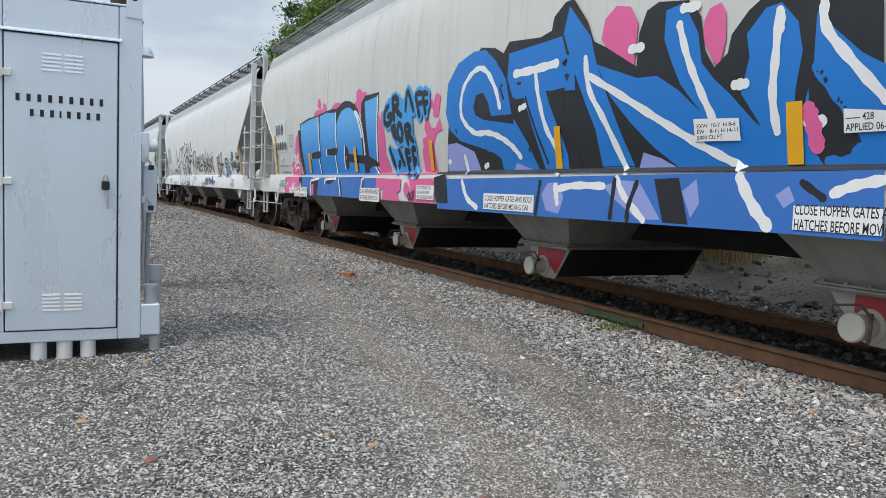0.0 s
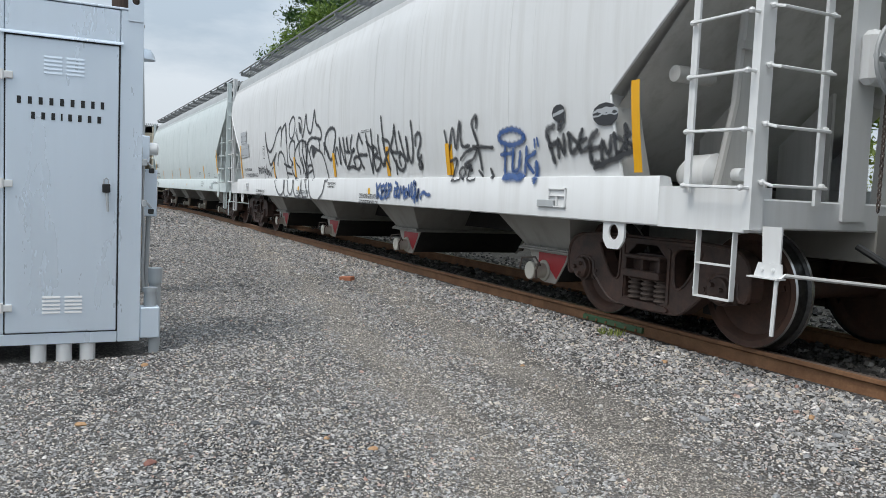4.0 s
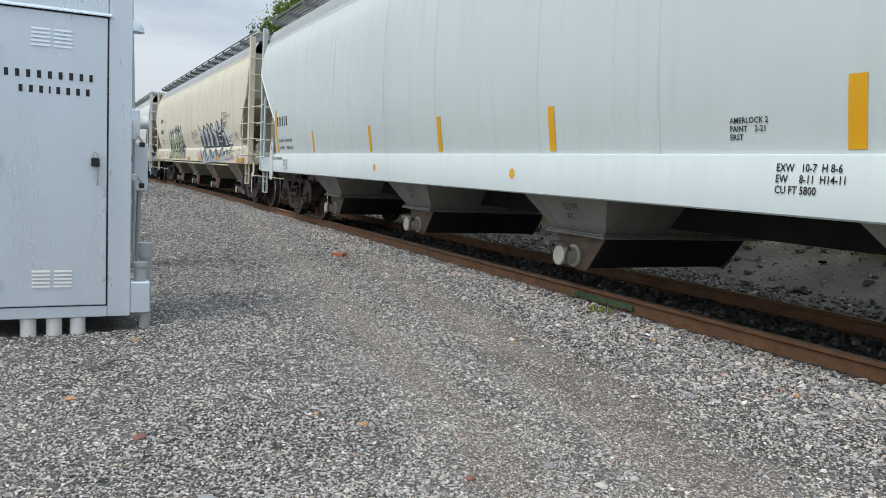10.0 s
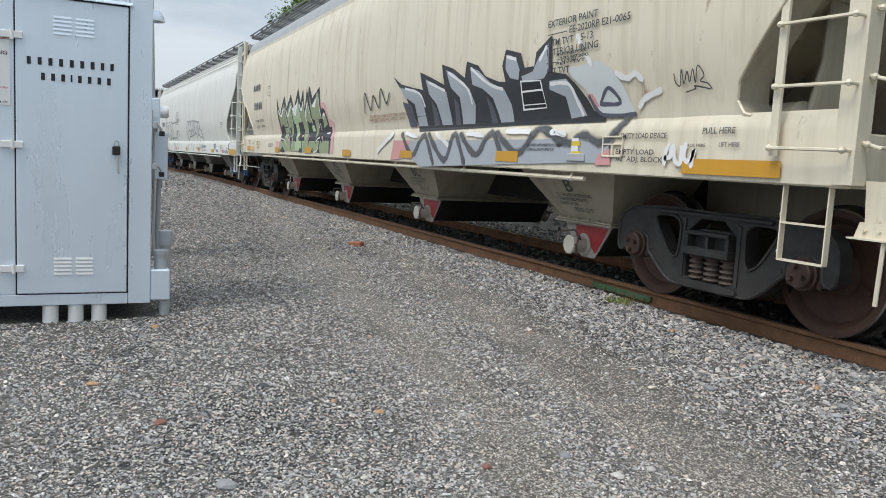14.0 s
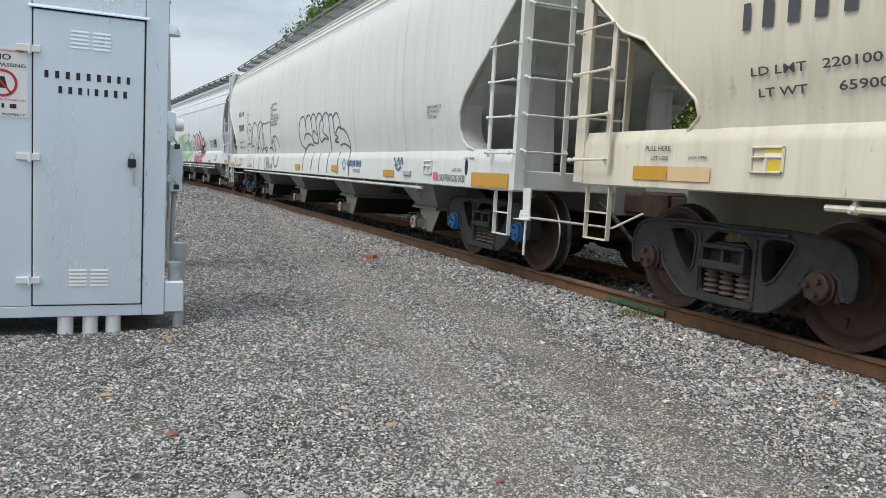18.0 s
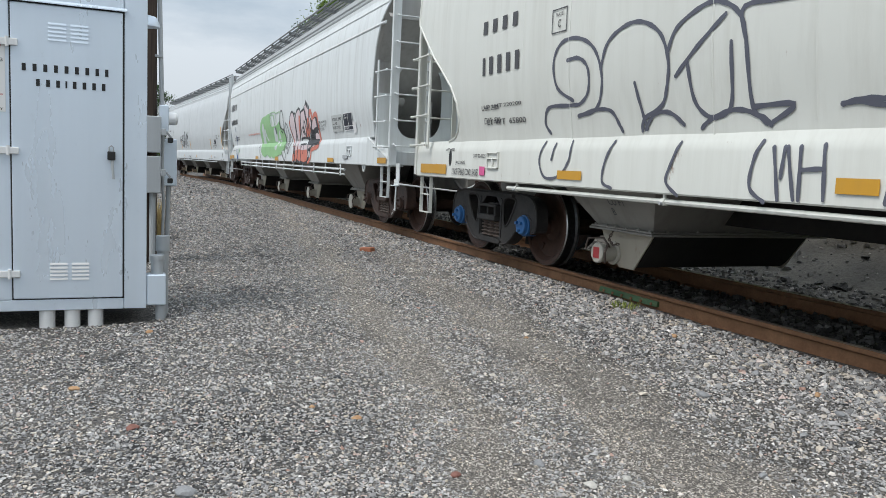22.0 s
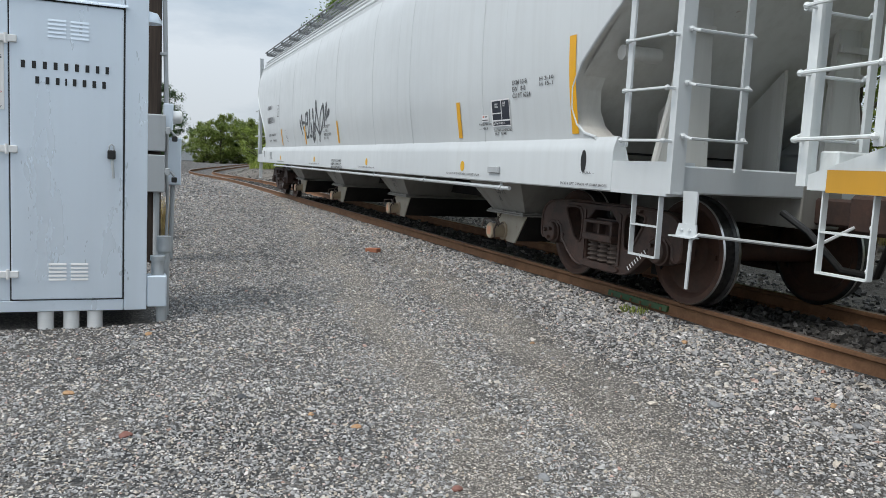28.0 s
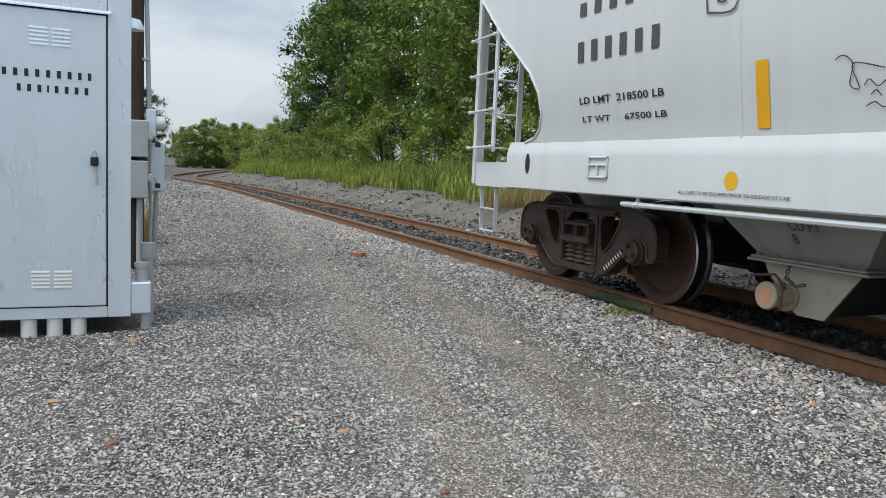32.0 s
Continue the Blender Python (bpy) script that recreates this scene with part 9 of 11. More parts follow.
    spray(k, "ink", 0.052, [(3.49, 1.84), (3.54, 1.62), (3.62, 1.52), (3.69, 1.63), (3.7, 1.82), (3.66, 2.04)])
    spray(k, "ink", 0.052, [(3.79, 1.75), (3.8, 1.85), (3.9, 1.89), (3.96, 1.85), (3.94, 1.75), (3.83, 1.6), (3.89, 1.56), (3.95, 1.59)])
    spray(k, "ink", 0.052, [(3.96, 1.48), (3.95, 1.45), (3.91, 1.44), (3.87, 1.45), (3.86, 1.49), (3.88, 1.52), (3.91, 1.53), (3.95, 1.51), (3.96, 1.48)])
    spray(k, "navy", 0.05, [(2.34, 1.22), (2.38, 1.05)])
    spray(k, "navy", 0.05, [(2.49, 1.22), (2.38, 1.13), (2.53, 1.02)])
    spray(k, "navy", 0.05, [(2.63, 1.21), (2.54, 1.18), (2.55, 1.12), (2.64, 1.14), (2.55, 1.09), (2.57, 1.02), (2.67, 1.05)])
    spray(k, "navy", 0.05, [(2.74, 1.23), (2.68, 1.18), (2.7, 1.13), (2.78, 1.15), (2.7, 1.08), (2.73, 1.03), (2.81, 1.07)])
    spray(k, "navy", 0.05, [(2.83, 1.22), (2.86, 1.06)])
    spray(k, "navy", 0.05, [(2.83, 1.21), (2.92, 1.22), (2.92, 1.16), (2.85, 1.13)])
    spray(k, "navy", 0.05, [(3.06, 1.16), (3.05, 1.07), (3.11, 1.06)])
    spray(k, "navy", 0.05, [(3.1, 1.25), (3.13, 1.24)])
    spray(k, "navy", 0.05, [(3.16, 1.22), (3.15, 1.07), (3.22, 1.09)])
    spray(k, "navy", 0.05, [(3.09, 1.16), (3.2, 1.18)])
    spray(k, "navy", 0.05, [(3.24, 1.06), (3.28, 1.19), (3.34, 1.11), (3.39, 1.2), (3.41, 1.05)])
    spray(k, "navy", 0.05, [(3.53, 1.11), (3.52, 1.08), (3.48, 1.06), (3.45, 1.07), (3.43, 1.11), (3.44, 1.14), (3.48, 1.16), (3.51, 1.15), (3.53, 1.11)])
    spray(k, "navy", 0.05, [(3.56, 1.2), (3.6, 1.08), (3.65, 1.23)])
    spray(k, "navy", 0.05, [(3.69, 1.17), (3.68, 1.06), (3.73, 1.06)])
    spray(k, "navy", 0.05, [(3.78, 1.24), (3.77, 1.22), (3.74, 1.22), (3.72, 1.24), (3.73, 1.26), (3.76, 1.26), (3.78, 1.24)])
    spray(k, "navy", 0.05, [(3.77, 1.01), (3.77, 1.18), (3.85, 1.05), (3.89, 1.18), (3.86, 1.03)])
    spray(k, "navy", 0.05, [(3.96, 1.06), (3.95, 1.08), (4.01, 1.12), (4.08, 1.13), (4.15, 1.1), (4.24, 1.1)])
    spray(k, "ink", 0.032, [(-5.73, 1.58), (-5.69, 1.45)])
    spray(k, "ink", 0.032, [(-5.73, 1.58), (-5.56, 1.57)])
    spray(k, "ink", 0.032, [(-5.71, 1.51), (-5.6, 1.51)])
    spray(k, "ink", 0.032, [(-5.53, 1.57), (-5.56, 1.48), (-5.48, 1.46), (-5.42, 1.59)])
    spray(k, "ink", 0.032, [(-5.33, 1.57), (-5.4, 1.52), (-5.37, 1.46)])
    spray(k, "ink", 0.032, [(-5.29, 1.6), (-5.29, 1.46)])
    spray(k, "ink", 0.032, [(-5.21, 1.58), (-5.29, 1.52), (-5.22, 1.47)])
    spray(k, "ink", 0.032, [(-5.19, 1.56), (-5.14, 1.5)])
    spray(k, "ink", 0.032, [(-5.07, 1.59), (-5.14, 1.34)])
    spray(k, "ink", 0.032, [(-5, 1.5), (-5.02, 1.48), (-5.06, 1.47), (-5.08, 1.49), (-5.08, 1.52), (-5.05, 1.54), (-5.01, 1.53), (-5, 1.5)])
    spray(k, "ink", 0.032, [(-4.86, 1.56), (-4.97, 1.51), (-4.95, 1.43), (-4.85, 1.43)])
    spray(k, "ink", 0.032, [(-4.87, 1.64), (-4.83, 1.49), (-4.8, 1.36)])
    spray(k, "ink", 0.032, [(-4.86, 1.56), (-4.79, 1.53), (-4.84, 1.48)])
    spray(k, "ink", 0.032, [(-4.74, 1.47), (-4.67, 1.48), (-4.7, 1.51), (-4.74, 1.46), (-4.69, 1.4), (-4.63, 1.43)])
    spray(k, "ink", 0.032, [(-4.6, 1.5), (-4.58, 1.4), (-4.5, 1.47), (-4.47, 1.37), (-4.4, 1.47), (-4.31, 1.54), (-4.18, 1.57)])
    area(k, "palegrey", [(-7.75, 2.53), (-7.02, 2.53), (-6.96, 2.22), (-7.7, 2.23)])
    area(k, "palegrey", [(-7.69, 2.19), (-6.75, 2.21), (-6.69, 1.88), (-7.66, 1.86)])
    marks(k, "dark", [1, 1, 0.6, 1], [(-7.66, 2.27), (-7.06, 2.43)])
    marks(k, "dark", [1, 1, 1, 1, 1], [(-7.66, 1.92), (-6.74, 2.1)])
    stripe(k, 0.1, [(-7.71, 1.31), (-7.8, 2.19)])
    spray(k, "ink", 0.045, [(4.69, 1.86), (4.78, 1.65), (4.9, 1.89), (4.98, 1.65), (5.09, 1.96), (5.12, 1.69), (5.3, 1.67)])
    spray(k, "ink", 0.05, [(5.49, 1.88), (5.5, 1.99), (5.39, 1.91), (5.51, 1.69), (5.57, 1.42)])
    spray(k, "ink", 0.04, [(5.41, 1.66), (5.84, 1.63)])
    spray(k, "ink", 0.04, [(5.08, 1.53), (5.25, 1.61), (5.48, 1.63), (5.38, 1.52), (5.16, 1.46), (5.33, 1.4)])
    spray(k, "ink", 0.04, [(4.82, 1.51), (4.98, 1.53), (4.9, 1.4), (4.83, 1.29), (5.03, 1.3)])
    spray(k, "ink", 0.035, [(5.16, 1.37), (5.11, 1.32), (5.15, 1.31), (5.01, 1.35), (5.04, 1.4), (5.1, 1.43), (5.15, 1.42), (5.16, 1.37)])
    spray(k, "ink", 0.04, [(5.23, 1.44), (5.32, 1.45), (5.23, 1.34), (5.27, 1.29), (5.4, 1.3)])
    spray(k, "ink", 0.04, [(5.51, 1.38), (5.57, 1.34)])
    spray(k, "ink", 0.05, [(5.78, 1.39), (5.82, 1.33)])
    spray(k, "navy", 0.06, [(6.48, 1.71), (6.44, 1.67), (6.35, 1.65), (6.23, 1.64), (6.11, 1.66), (6.02, 1.69), (5.99, 1.73), (6.03, 1.77), (6.12, 1.79), (6.25, 1.8), (6.37, 1.78), (6.45, 1.75), (6.48, 1.71)])
    spray(k, "navy", 0.05, [(6.11, 1.61), (6.07, 1.38)])
    spray(k, "navy", 0.045, [(6.03, 1.55), (6.25, 1.56)])
    spray(k, "navy", 0.05, [(6.27, 1.58), (6.23, 1.39), (6.34, 1.4), (6.4, 1.55)])
    spray(k, "navy", 0.05, [(6.53, 1.59), (6.47, 1.38)])
    spray(k, "navy", 0.05, [(6.67, 1.55), (6.51, 1.48), (6.61, 1.37)])
    spray(k, "navy", 0.09, [(6.1, 1.32), (6.41, 1.32)])
    spray(k, "navy", 0.08, [(6.68, 1.3), (6.69, 1.42)])
    spray(k, "navy", 0.03, [(6.68, 1.67), (6.68, 1.61)])
    spray(k, "navy", 0.03, [(6.73, 1.68), (6.74, 1.62)])
    spray(k, "ink", 0.06, [(7.01, 1.78), (6.9, 1.74), (6.95, 1.61), (7, 1.47)])
    spray(k, "ink", 0.05, [(6.95, 1.61), (7.06, 1.63)])
    spray(k, "ink", 0.05, [(7.08, 1.51), (7.08, 1.66), (7.17, 1.53), (7.18, 1.68)])
    spray(k, "ink", 0.05, [(7.26, 1.69), (7.28, 1.53), (7.39, 1.6), (7.26, 1.69)])
    spray(k, "ink", 0.05, [(7.46, 1.71), (7.41, 1.62), (7.43, 1.54), (7.52, 1.56)])
    spray(k, "ink", 0.045, [(7.42, 1.62), (7.51, 1.64)])
    spray(k, "ink", 0.06, [(7.66, 1.69), (7.57, 1.62), (7.58, 1.45), (7.66, 1.43)])
    spray(k, "ink", 0.05, [(7.58, 1.55), (7.69, 1.56)])
    spray(k, "ink", 0.05, [(7.72, 1.48), (7.74, 1.61), (7.82, 1.5), (7.86, 1.63)])
    spray(k, "ink", 0.05, [(7.91, 1.65), (7.93, 1.5), (8.03, 1.58), (7.91, 1.65)])
    spray(k, "ink", 0.055, [(8.06, 1.71), (8.06, 1.53)])
    spray(k, "ink", 0.05, [(8.06, 1.71), (8.11, 1.65), (8.05, 1.61), (8.2, 1.53)])
    spray(k, "ink", 0.07, [(7.64, 1.4), (7.93, 1.47), (8.18, 1.53)])
    spray(k, "ink", 0.05, [(7.11, 1.81), (7.11, 1.74), (7.18, 1.82)])
    area(k, "ink", [(7.21, 1.89), (7.19, 1.84), (7.13, 1.82), (7.07, 1.82), (7.02, 1.85), (7, 1.9), (7.03, 1.95), (7.08, 1.97), (7.15, 1.97), (7.2, 1.94)])
    area(k, "ink", [(7.97, 1.82), (7.95, 1.78), (7.88, 1.74), (7.79, 1.74), (7.7, 1.75), (7.64, 1.79), (7.62, 1.84), (7.65, 1.89), (7.72, 1.92), (7.81, 1.93), (7.9, 1.91), (7.96, 1.87)])
    spray(k, "palegrey", 0.06, [(7.65, 1.84), (7.79, 1.86), (7.94, 1.85)])
    spray(k, "palegrey", 0.03, [(7.03, 1.88), (7.18, 1.91)])
    stripe(k, 0.1, [(8.26, 1.29), (8.11, 2.07)])
    stripe(k, 0.1, [(4.83, 1.29), (4.65, 1.72)])


def paint_stencils(k):
    stripe(k, 0.1, [(2.57, 1.32), (2.41, 1.75)])
    stripe(k, 0.11, [(0.17, 1.32), (0.04, 1.76)])
    stripe(k, 0.1, [(-2.17, 1.32), (-2.34, 1.73)])
    stripe(k, 0.09, [(-5.04, 1.29), (-5.27, 1.73)])
    stripe(k, 0.12, [(5.6, 1.32), (5.53, 1.77)])
    stripe(k, 0.14, [(8.08, 1.32), (7.92, 2.22)])
    stripe(k, 0.13, [(-7.66, 1.33), (-7.84, 2.22)])
    words(k, "black", 'AMERLOCK 2\nPAINT    2-21\nERST', [(4.62, 1.41), (4.94, 1.56)])
    words(k, "black", 'EXW   10-7  H 8-6\nEW     8-11  H14-11\nCU FT 5800', [(5.04, 1.07), (5.53, 1.26)])
    words(k, "black", '------ 428\nLINING  2-21\nERST', [(6.37, 1.38), (6.68, 1.54)])
    words(k, "black", 'BLT-09-88', [(7.34, 1.47), (7.52, 1.49)])
    words(k, "black", 'RULE 88B2 INSP  2-21 ERST', [(7.36, 1.37), (7.84, 1.4)])
    words(k, "black", '2 INCH HF COMP BRAKE SHOES', [(7.28, 1.18), (8.07, 1.24)])
    words(k, "black", '2 INCH HF COMP BRAKE SHOES', [(-8.11, 1.19), (-7.35, 1.25)])
    words(k, "black", 'LD LMT  197600 LBS', [(-7.61, 1.56), (-6.58, 1.62)])
    words(k, "black", 'LT WT    65400 LBS', [(-7.57, 1.41), (-6.56, 1.47)])
    marks(k, "black", [1, 1, 1, 0.6, 1], [(-7.67, 1.88), (-6.85, 2.07)])


def paint_olive_silver(k):
    spray(k, "dark", 0.012, [(-6.11, 2.44), (-5.87, 2.44)])
    spray(k, "dark", 0.012, [(-5.87, 2.44), (-5.87, 2.66)])
    spray(k, "dark", 0.012, [(-5.87, 2.66), (-6.11, 2.66)])
    spray(k, "dark", 0.012, [(-6.11, 2.66), (-6.11, 2.44)])
    words(k, "dark", 'C', [(-6.0164, 2.484), (-5.9636, 2.561)])
    words(k, "dark", 'PLATE', [(-6.056, 2.594), (-5.924, 2.6248)])
    area(k, "palerose", [(-1.43, 1.364), (-1.49, 2.05), (-1.27, 2.08), (-1.14, 2.01), (-1.08, 1.77), (-0.89, 1.74), (-0.76, 1.68), (-0.74, 1.364)])
    area(k, "palerose", [(-0.96, 1.48), (-0.74, 1.53), (-0.73, 1.14), (-0.97, 1.13)])
    area(k, "palerose", [(-5.08, 1.52), (-5.07, 1.87), (-4.86, 1.85), (-4.81, 1.54)])
    area(k, "palerose", [(-5.32, 1.364), (-4.81, 1.364), (-4.94, 1.17), (-5.39, 1.17)])
    area(k, "ink", [(-4.85, 1.364), (-5.08, 1.96), (-5.12, 2.37), (-4.81, 1.97), (-4.37, 2.35), (-4.17, 2.07), (-3.78, 2.35), (-3.51, 2.04), (-3.15, 2.44), (-2.95, 2.14), (-2.75, 2.41), (-2.64, 1.96), (-2.45, 2.39), (-2.35, 2.24), (-2.31, 2.44), (-2.23, 2.4), (-2.05, 2.18), (-1.54, 2.37), (-1.48, 1.94), (-1.38, 1.98), (-1.25, 1.93), (-1.14, 1.79), (-1.07, 1.62), (-0.92, 1.62), (-0.89, 1.364)])
    area(k, "olive", [(-5.06, 2.17), (-4.81, 1.93), (-4.44, 2.18), (-4.34, 2), (-4.16, 1.364), (-4.48, 1.364), (-4.53, 1.69), (-4.66, 1.75), (-4.71, 1.73), (-4.87, 1.67)])
    area(k, "olive", [(-4.33, 2.17), (-4.15, 1.97), (-3.82, 2.2), (-3.73, 1.6), (-3.91, 1.364), (-3.96, 1.67), (-4.09, 1.64), (-4.08, 1.364), (-4.18, 1.7)])
    area(k, "olive", [(-3.1, 2.2), (-2.95, 1.99), (-2.74, 2.2), (-2.67, 1.92), (-2.56, 1.75), (-2.51, 1.364), (-2.77, 1.364), (-2.92, 1.75), (-3.03, 1.75)])
    area(k, "olive", [(-2.63, 1.89), (-2.43, 2.19), (-2.27, 1.84), (-2.15, 1.73), (-2.41, 1.72), (-2.54, 1.77)])
    area(k, "olive", [(-2.28, 2.23), (-2.1, 2.04), (-1.63, 2.28), (-1.51, 1.78), (-1.82, 1.77), (-1.77, 1.6), (-1.91, 1.364), (-2, 1.76), (-2.16, 1.79)])
    area(k, "olive", [(-1.44, 1.82), (-1.35, 1.89), (-1.24, 1.84), (-1.16, 1.67), (-1.41, 1.6)])
    area(k, "palegreen", [(-3.76, 2.17), (-3.52, 1.96), (-3.19, 2.23), (-3.06, 1.75), (-3.29, 1.74), (-3.19, 1.364), (-3.42, 1.364), (-3.53, 1.72), (-3.66, 1.74)])
    area(k, "palegreen", [(-2.28, 1.66), (-2.08, 1.67), (-2, 1.55), (-2.23, 1.55)])
    spray(k, "white", 0.05, [(-4.99, 2.05), (-4.74, 1.92), (-4.49, 2.07)])
    spray(k, "white", 0.05, [(-4.25, 2.02), (-4.1, 1.9), (-3.83, 2.09)])
    spray(k, "white", 0.05, [(-3.67, 2.05), (-3.46, 1.91), (-3.22, 2.14)])
    spray(k, "white", 0.05, [(-3.05, 2.09), (-2.93, 1.99), (-2.78, 2.12)])
    spray(k, "white", 0.05, [(-2.63, 1.78), (-2.61, 1.91), (-2.44, 2.1)])
    spray(k, "white", 0.05, [(-1.42, 1.78), (-1.37, 1.85), (-1.28, 1.84)])
    area(k, "white", [(-2.1, 2.04), (-1.73, 2.18), (-1.88, 2), (-2.03, 2.01)])
    area(k, "white", [(-3.67, 2.05), (-3.22, 2.14), (-3.41, 1.89), (-3.51, 1.91)])
    spray(k, "white", 0.02, [(-4.4, 2.15), (-4.19, 1.56)])
    spray(k, "white", 0.02, [(-3.8, 2.17), (-3.76, 1.69)])
    spray(k, "white", 0.02, [(-3.16, 2.21), (-3.04, 1.75)])
    spray(k, "white", 0.02, [(-2.36, 2.05), (-2.2, 1.73), (-2.1, 1.56)])
    spray(k, "white", 0.02, [(-1.63, 2.19), (-1.54, 1.79)])
    spray(k, "white", 0.02, [(-1.78, 1.74), (-1.74, 1.62), (-1.64, 1.69), (-1.59, 1.57)])
    area(k, "olive", [(-4.96, 1.364), (-0.88, 1.364), (-0.95, 1.14), (-2.71, 1.14), (-5.03, 1.16)])
    area(k, "palegreen", [(-3.55, 1.364), (-2.79, 1.364), (-3.04, 1.16), (-3.5, 1.18)])
    area(k, "ink", [(-4.96, 1.13), (-4.66, 1.25), (-4.46, 1.14), (-4.51, 1.12)])
    area(k, "ink", [(-3.23, 1.13), (-3.1, 1.24), (-2.92, 1.17), (-2.94, 1.13)])
    area(k, "ink", [(-2.22, 1.14), (-2.12, 1.26), (-2.09, 1.13)])
    area(k, "ink", [(-1.83, 1.14), (-1.72, 1.24), (-1.63, 1.2), (-1.6, 1.13)])
    area(k, "ink", [(-1.01, 1.51), (-0.93, 1.52), (-0.94, 1.13), (-1.01, 1.13)])
    area(k, "ink", [(-3.92, 1.45), (-3.75, 1.45), (-3.84, 1.14), (-3.92, 1.17)])
    area(k, "ink", [(-1.53, 1.46), (-1.32, 1.49), (-1.46, 1.357), (-1.5, 1.357)])
    area(k, "ink", [(-2.46, 1.49), (-2.36, 1.49), (-2.44, 1.25), (-2.48, 1.27)])
    area(k, "ink", [(-4.72, 1.364), (-4.01, 1.364), (-4.25, 1.357)])
    spray(k, "ink", 0.05, [(-3.55, 1.47), (-3.48, 1.37)])
    spray(k, "ink", 0.05, [(-3.26, 1.42), (-3.1, 1.5), (-2.84, 1.45)])
    spray(k, "ink", 0.05, [(-2.95, 1.43), (-2.97, 1.21)])
    spray(k, "ink", 0.05, [(-1.9, 1.34), (-1.77, 1.42), (-1.55, 1.45), (-1.48, 1.35)])
    spray(k, "ink", 0.05, [(-1.61, 1.37), (-1.69, 1.24)])
    area(k, "palerose", [(-4.19, 1.364), (-4.06, 1.46), (-3.99, 1.364), (-4.18, 1.357)])
    area(k, "palerose", [(-3.02, 1.47), (-2.85, 1.5), (-2.87, 1.44)])
    area(k, "palerose", [(-1.51, 1.44), (-1.42, 1.45), (-1.42, 1.364)])
    area(k, "palerose", [(-2.43, 1.47), (-2.38, 1.47), (-2.45, 1.357)])
    spray(k, "white", 0.025, [(-4.84, 1.43), (-4.45, 1.38), (-4.3, 1.28)])
    spray(k, "white", 0.025, [(-2.04, 1.14), (-1.83, 1.17), (-1.72, 1.24)])
    spray(k, "white", 0.025, [(-1.22, 1.5), (-1.01, 1.51)])
    spray(k, "white", 0.025, [(-3.87, 1.16), (-3.74, 1.42)])
    spray(k, "white", 0.025, [(-1.88, 1.35), (-1.74, 1.41), (-1.62, 1.42)])
    plate(k, "white", [(-7.45, 1.2), (-7.28, 1.39)])
    plate(k, "badge", [(-7.43, 1.21), (-7.29, 1.3)])
    plate(k, "badge", [(-7.45, 1.34), (-7.3, 1.38)])
    plate(k, "orange", [(-8.83, 1.13), (-8.41, 1.24)])
    plate(k, "peach", [(-8.4, 1.13), (-7.94, 1.24)])
    words(k, "dark", 'LIFT HERE', [(-8.61, 1.29), (-8.41, 1.32)])
    words(k, "dark", 'JACK HERE', [(-8.18, 1.29), (-7.98, 1.32)])
    plate(k, "orange", [(-5.38, 1.11), (-4.98, 1.22)])
    plate(k, "orange", [(-2.68, 1.12), (-2.22, 1.24)])
    area(k, "ink", [(2.32, 2.26), (2.63, 2.13), (3.03, 2.06), (3.38, 2.01), (3.3, 2.24), (3.64, 2.15), (4.05, 2.03), (3.98, 2.28), (4.32, 2.2), (4.62, 2.07), (4.67, 2.25), (4.96, 2.18), (5.13, 2.05), (5.43, 1.97), (5.57, 1.96), (5.51, 2.13), (5.58, 2.29), (5.89, 2.22), (5.96, 2.07), (6.15, 2.07), (6.19, 2.2), (6.46, 2.33), (6.47, 1.99), (6.7, 1.95), (6.85, 1.85), (7, 1.72), (7.09, 1.61), (7.26, 1.56), (7.26, 1.51), (5.74, 1.51), (5.01, 1.5), (3.18, 1.48), (2.78, 1.95)])
    area(k, "silver", [(2.47, 1.36), (7.6, 1.36), (7.44, 1.36), (7.37, 1.29), (7.4, 1.16), (5.81, 1.11), (3.28, 1.01), (2.7, 1.23)])
    area(k, "silver", [(2.59, 2.09), (2.85, 2.04), (3.26, 1.96), (3.36, 1.83), (3.44, 1.54), (3.14, 1.53), (3.07, 1.84), (2.72, 1.96)])
    area(k, "silver", [(3.48, 2.14), (3.75, 2.05), (4.1, 1.94), (4.19, 1.54), (3.9, 1.54), (3.78, 1.81), (3.59, 1.93)])
    area(k, "silver", [(4.11, 2.2), (4.33, 2.14), (4.73, 1.94), (4.84, 1.76), (4.79, 1.54), (4.48, 1.53), (4.46, 1.86), (4.24, 1.98)])
    area(k, "silver", [(4.76, 2.18), (4.97, 2.12), (5.25, 1.97), (5.53, 1.89), (5.66, 1.72), (5.69, 1.54), (5.41, 1.54), (5.27, 1.81), (5.05, 1.92), (4.81, 1.98)])
    area(k, "silver", [(5.59, 2.23), (5.79, 2.19), (5.87, 2.06), (5.84, 1.96), (5.67, 1.99), (5.58, 2.09)])
    area(k, "silver", [(6.23, 2.14), (6.41, 2.27), (6.41, 2.01), (6.32, 1.94), (5.93, 1.93), (5.9, 1.99), (6.12, 2.02)])
    area(k, "silver", [(6.41, 1.91), (6.7, 1.91), (6.8, 1.82), (6.92, 1.66), (6.99, 1.57), (6.74, 1.55), (6.67, 1.75), (6.41, 1.83)])
    area(k, "shell", [(6.71, 2), (6.9, 2), (7.18, 2.03), (7.36, 1.95), (7.52, 1.8), (7.66, 1.57), (7.35, 1.55), (7.11, 1.61), (7, 1.79), (6.8, 1.91)])
    area(k, "slate", [(2.65, 1.89), (2.95, 1.84), (3.08, 1.55), (2.84, 1.54)])
    area(k, "slate", [(3.63, 1.86), (3.76, 1.76), (3.83, 1.55), (3.66, 1.54)])
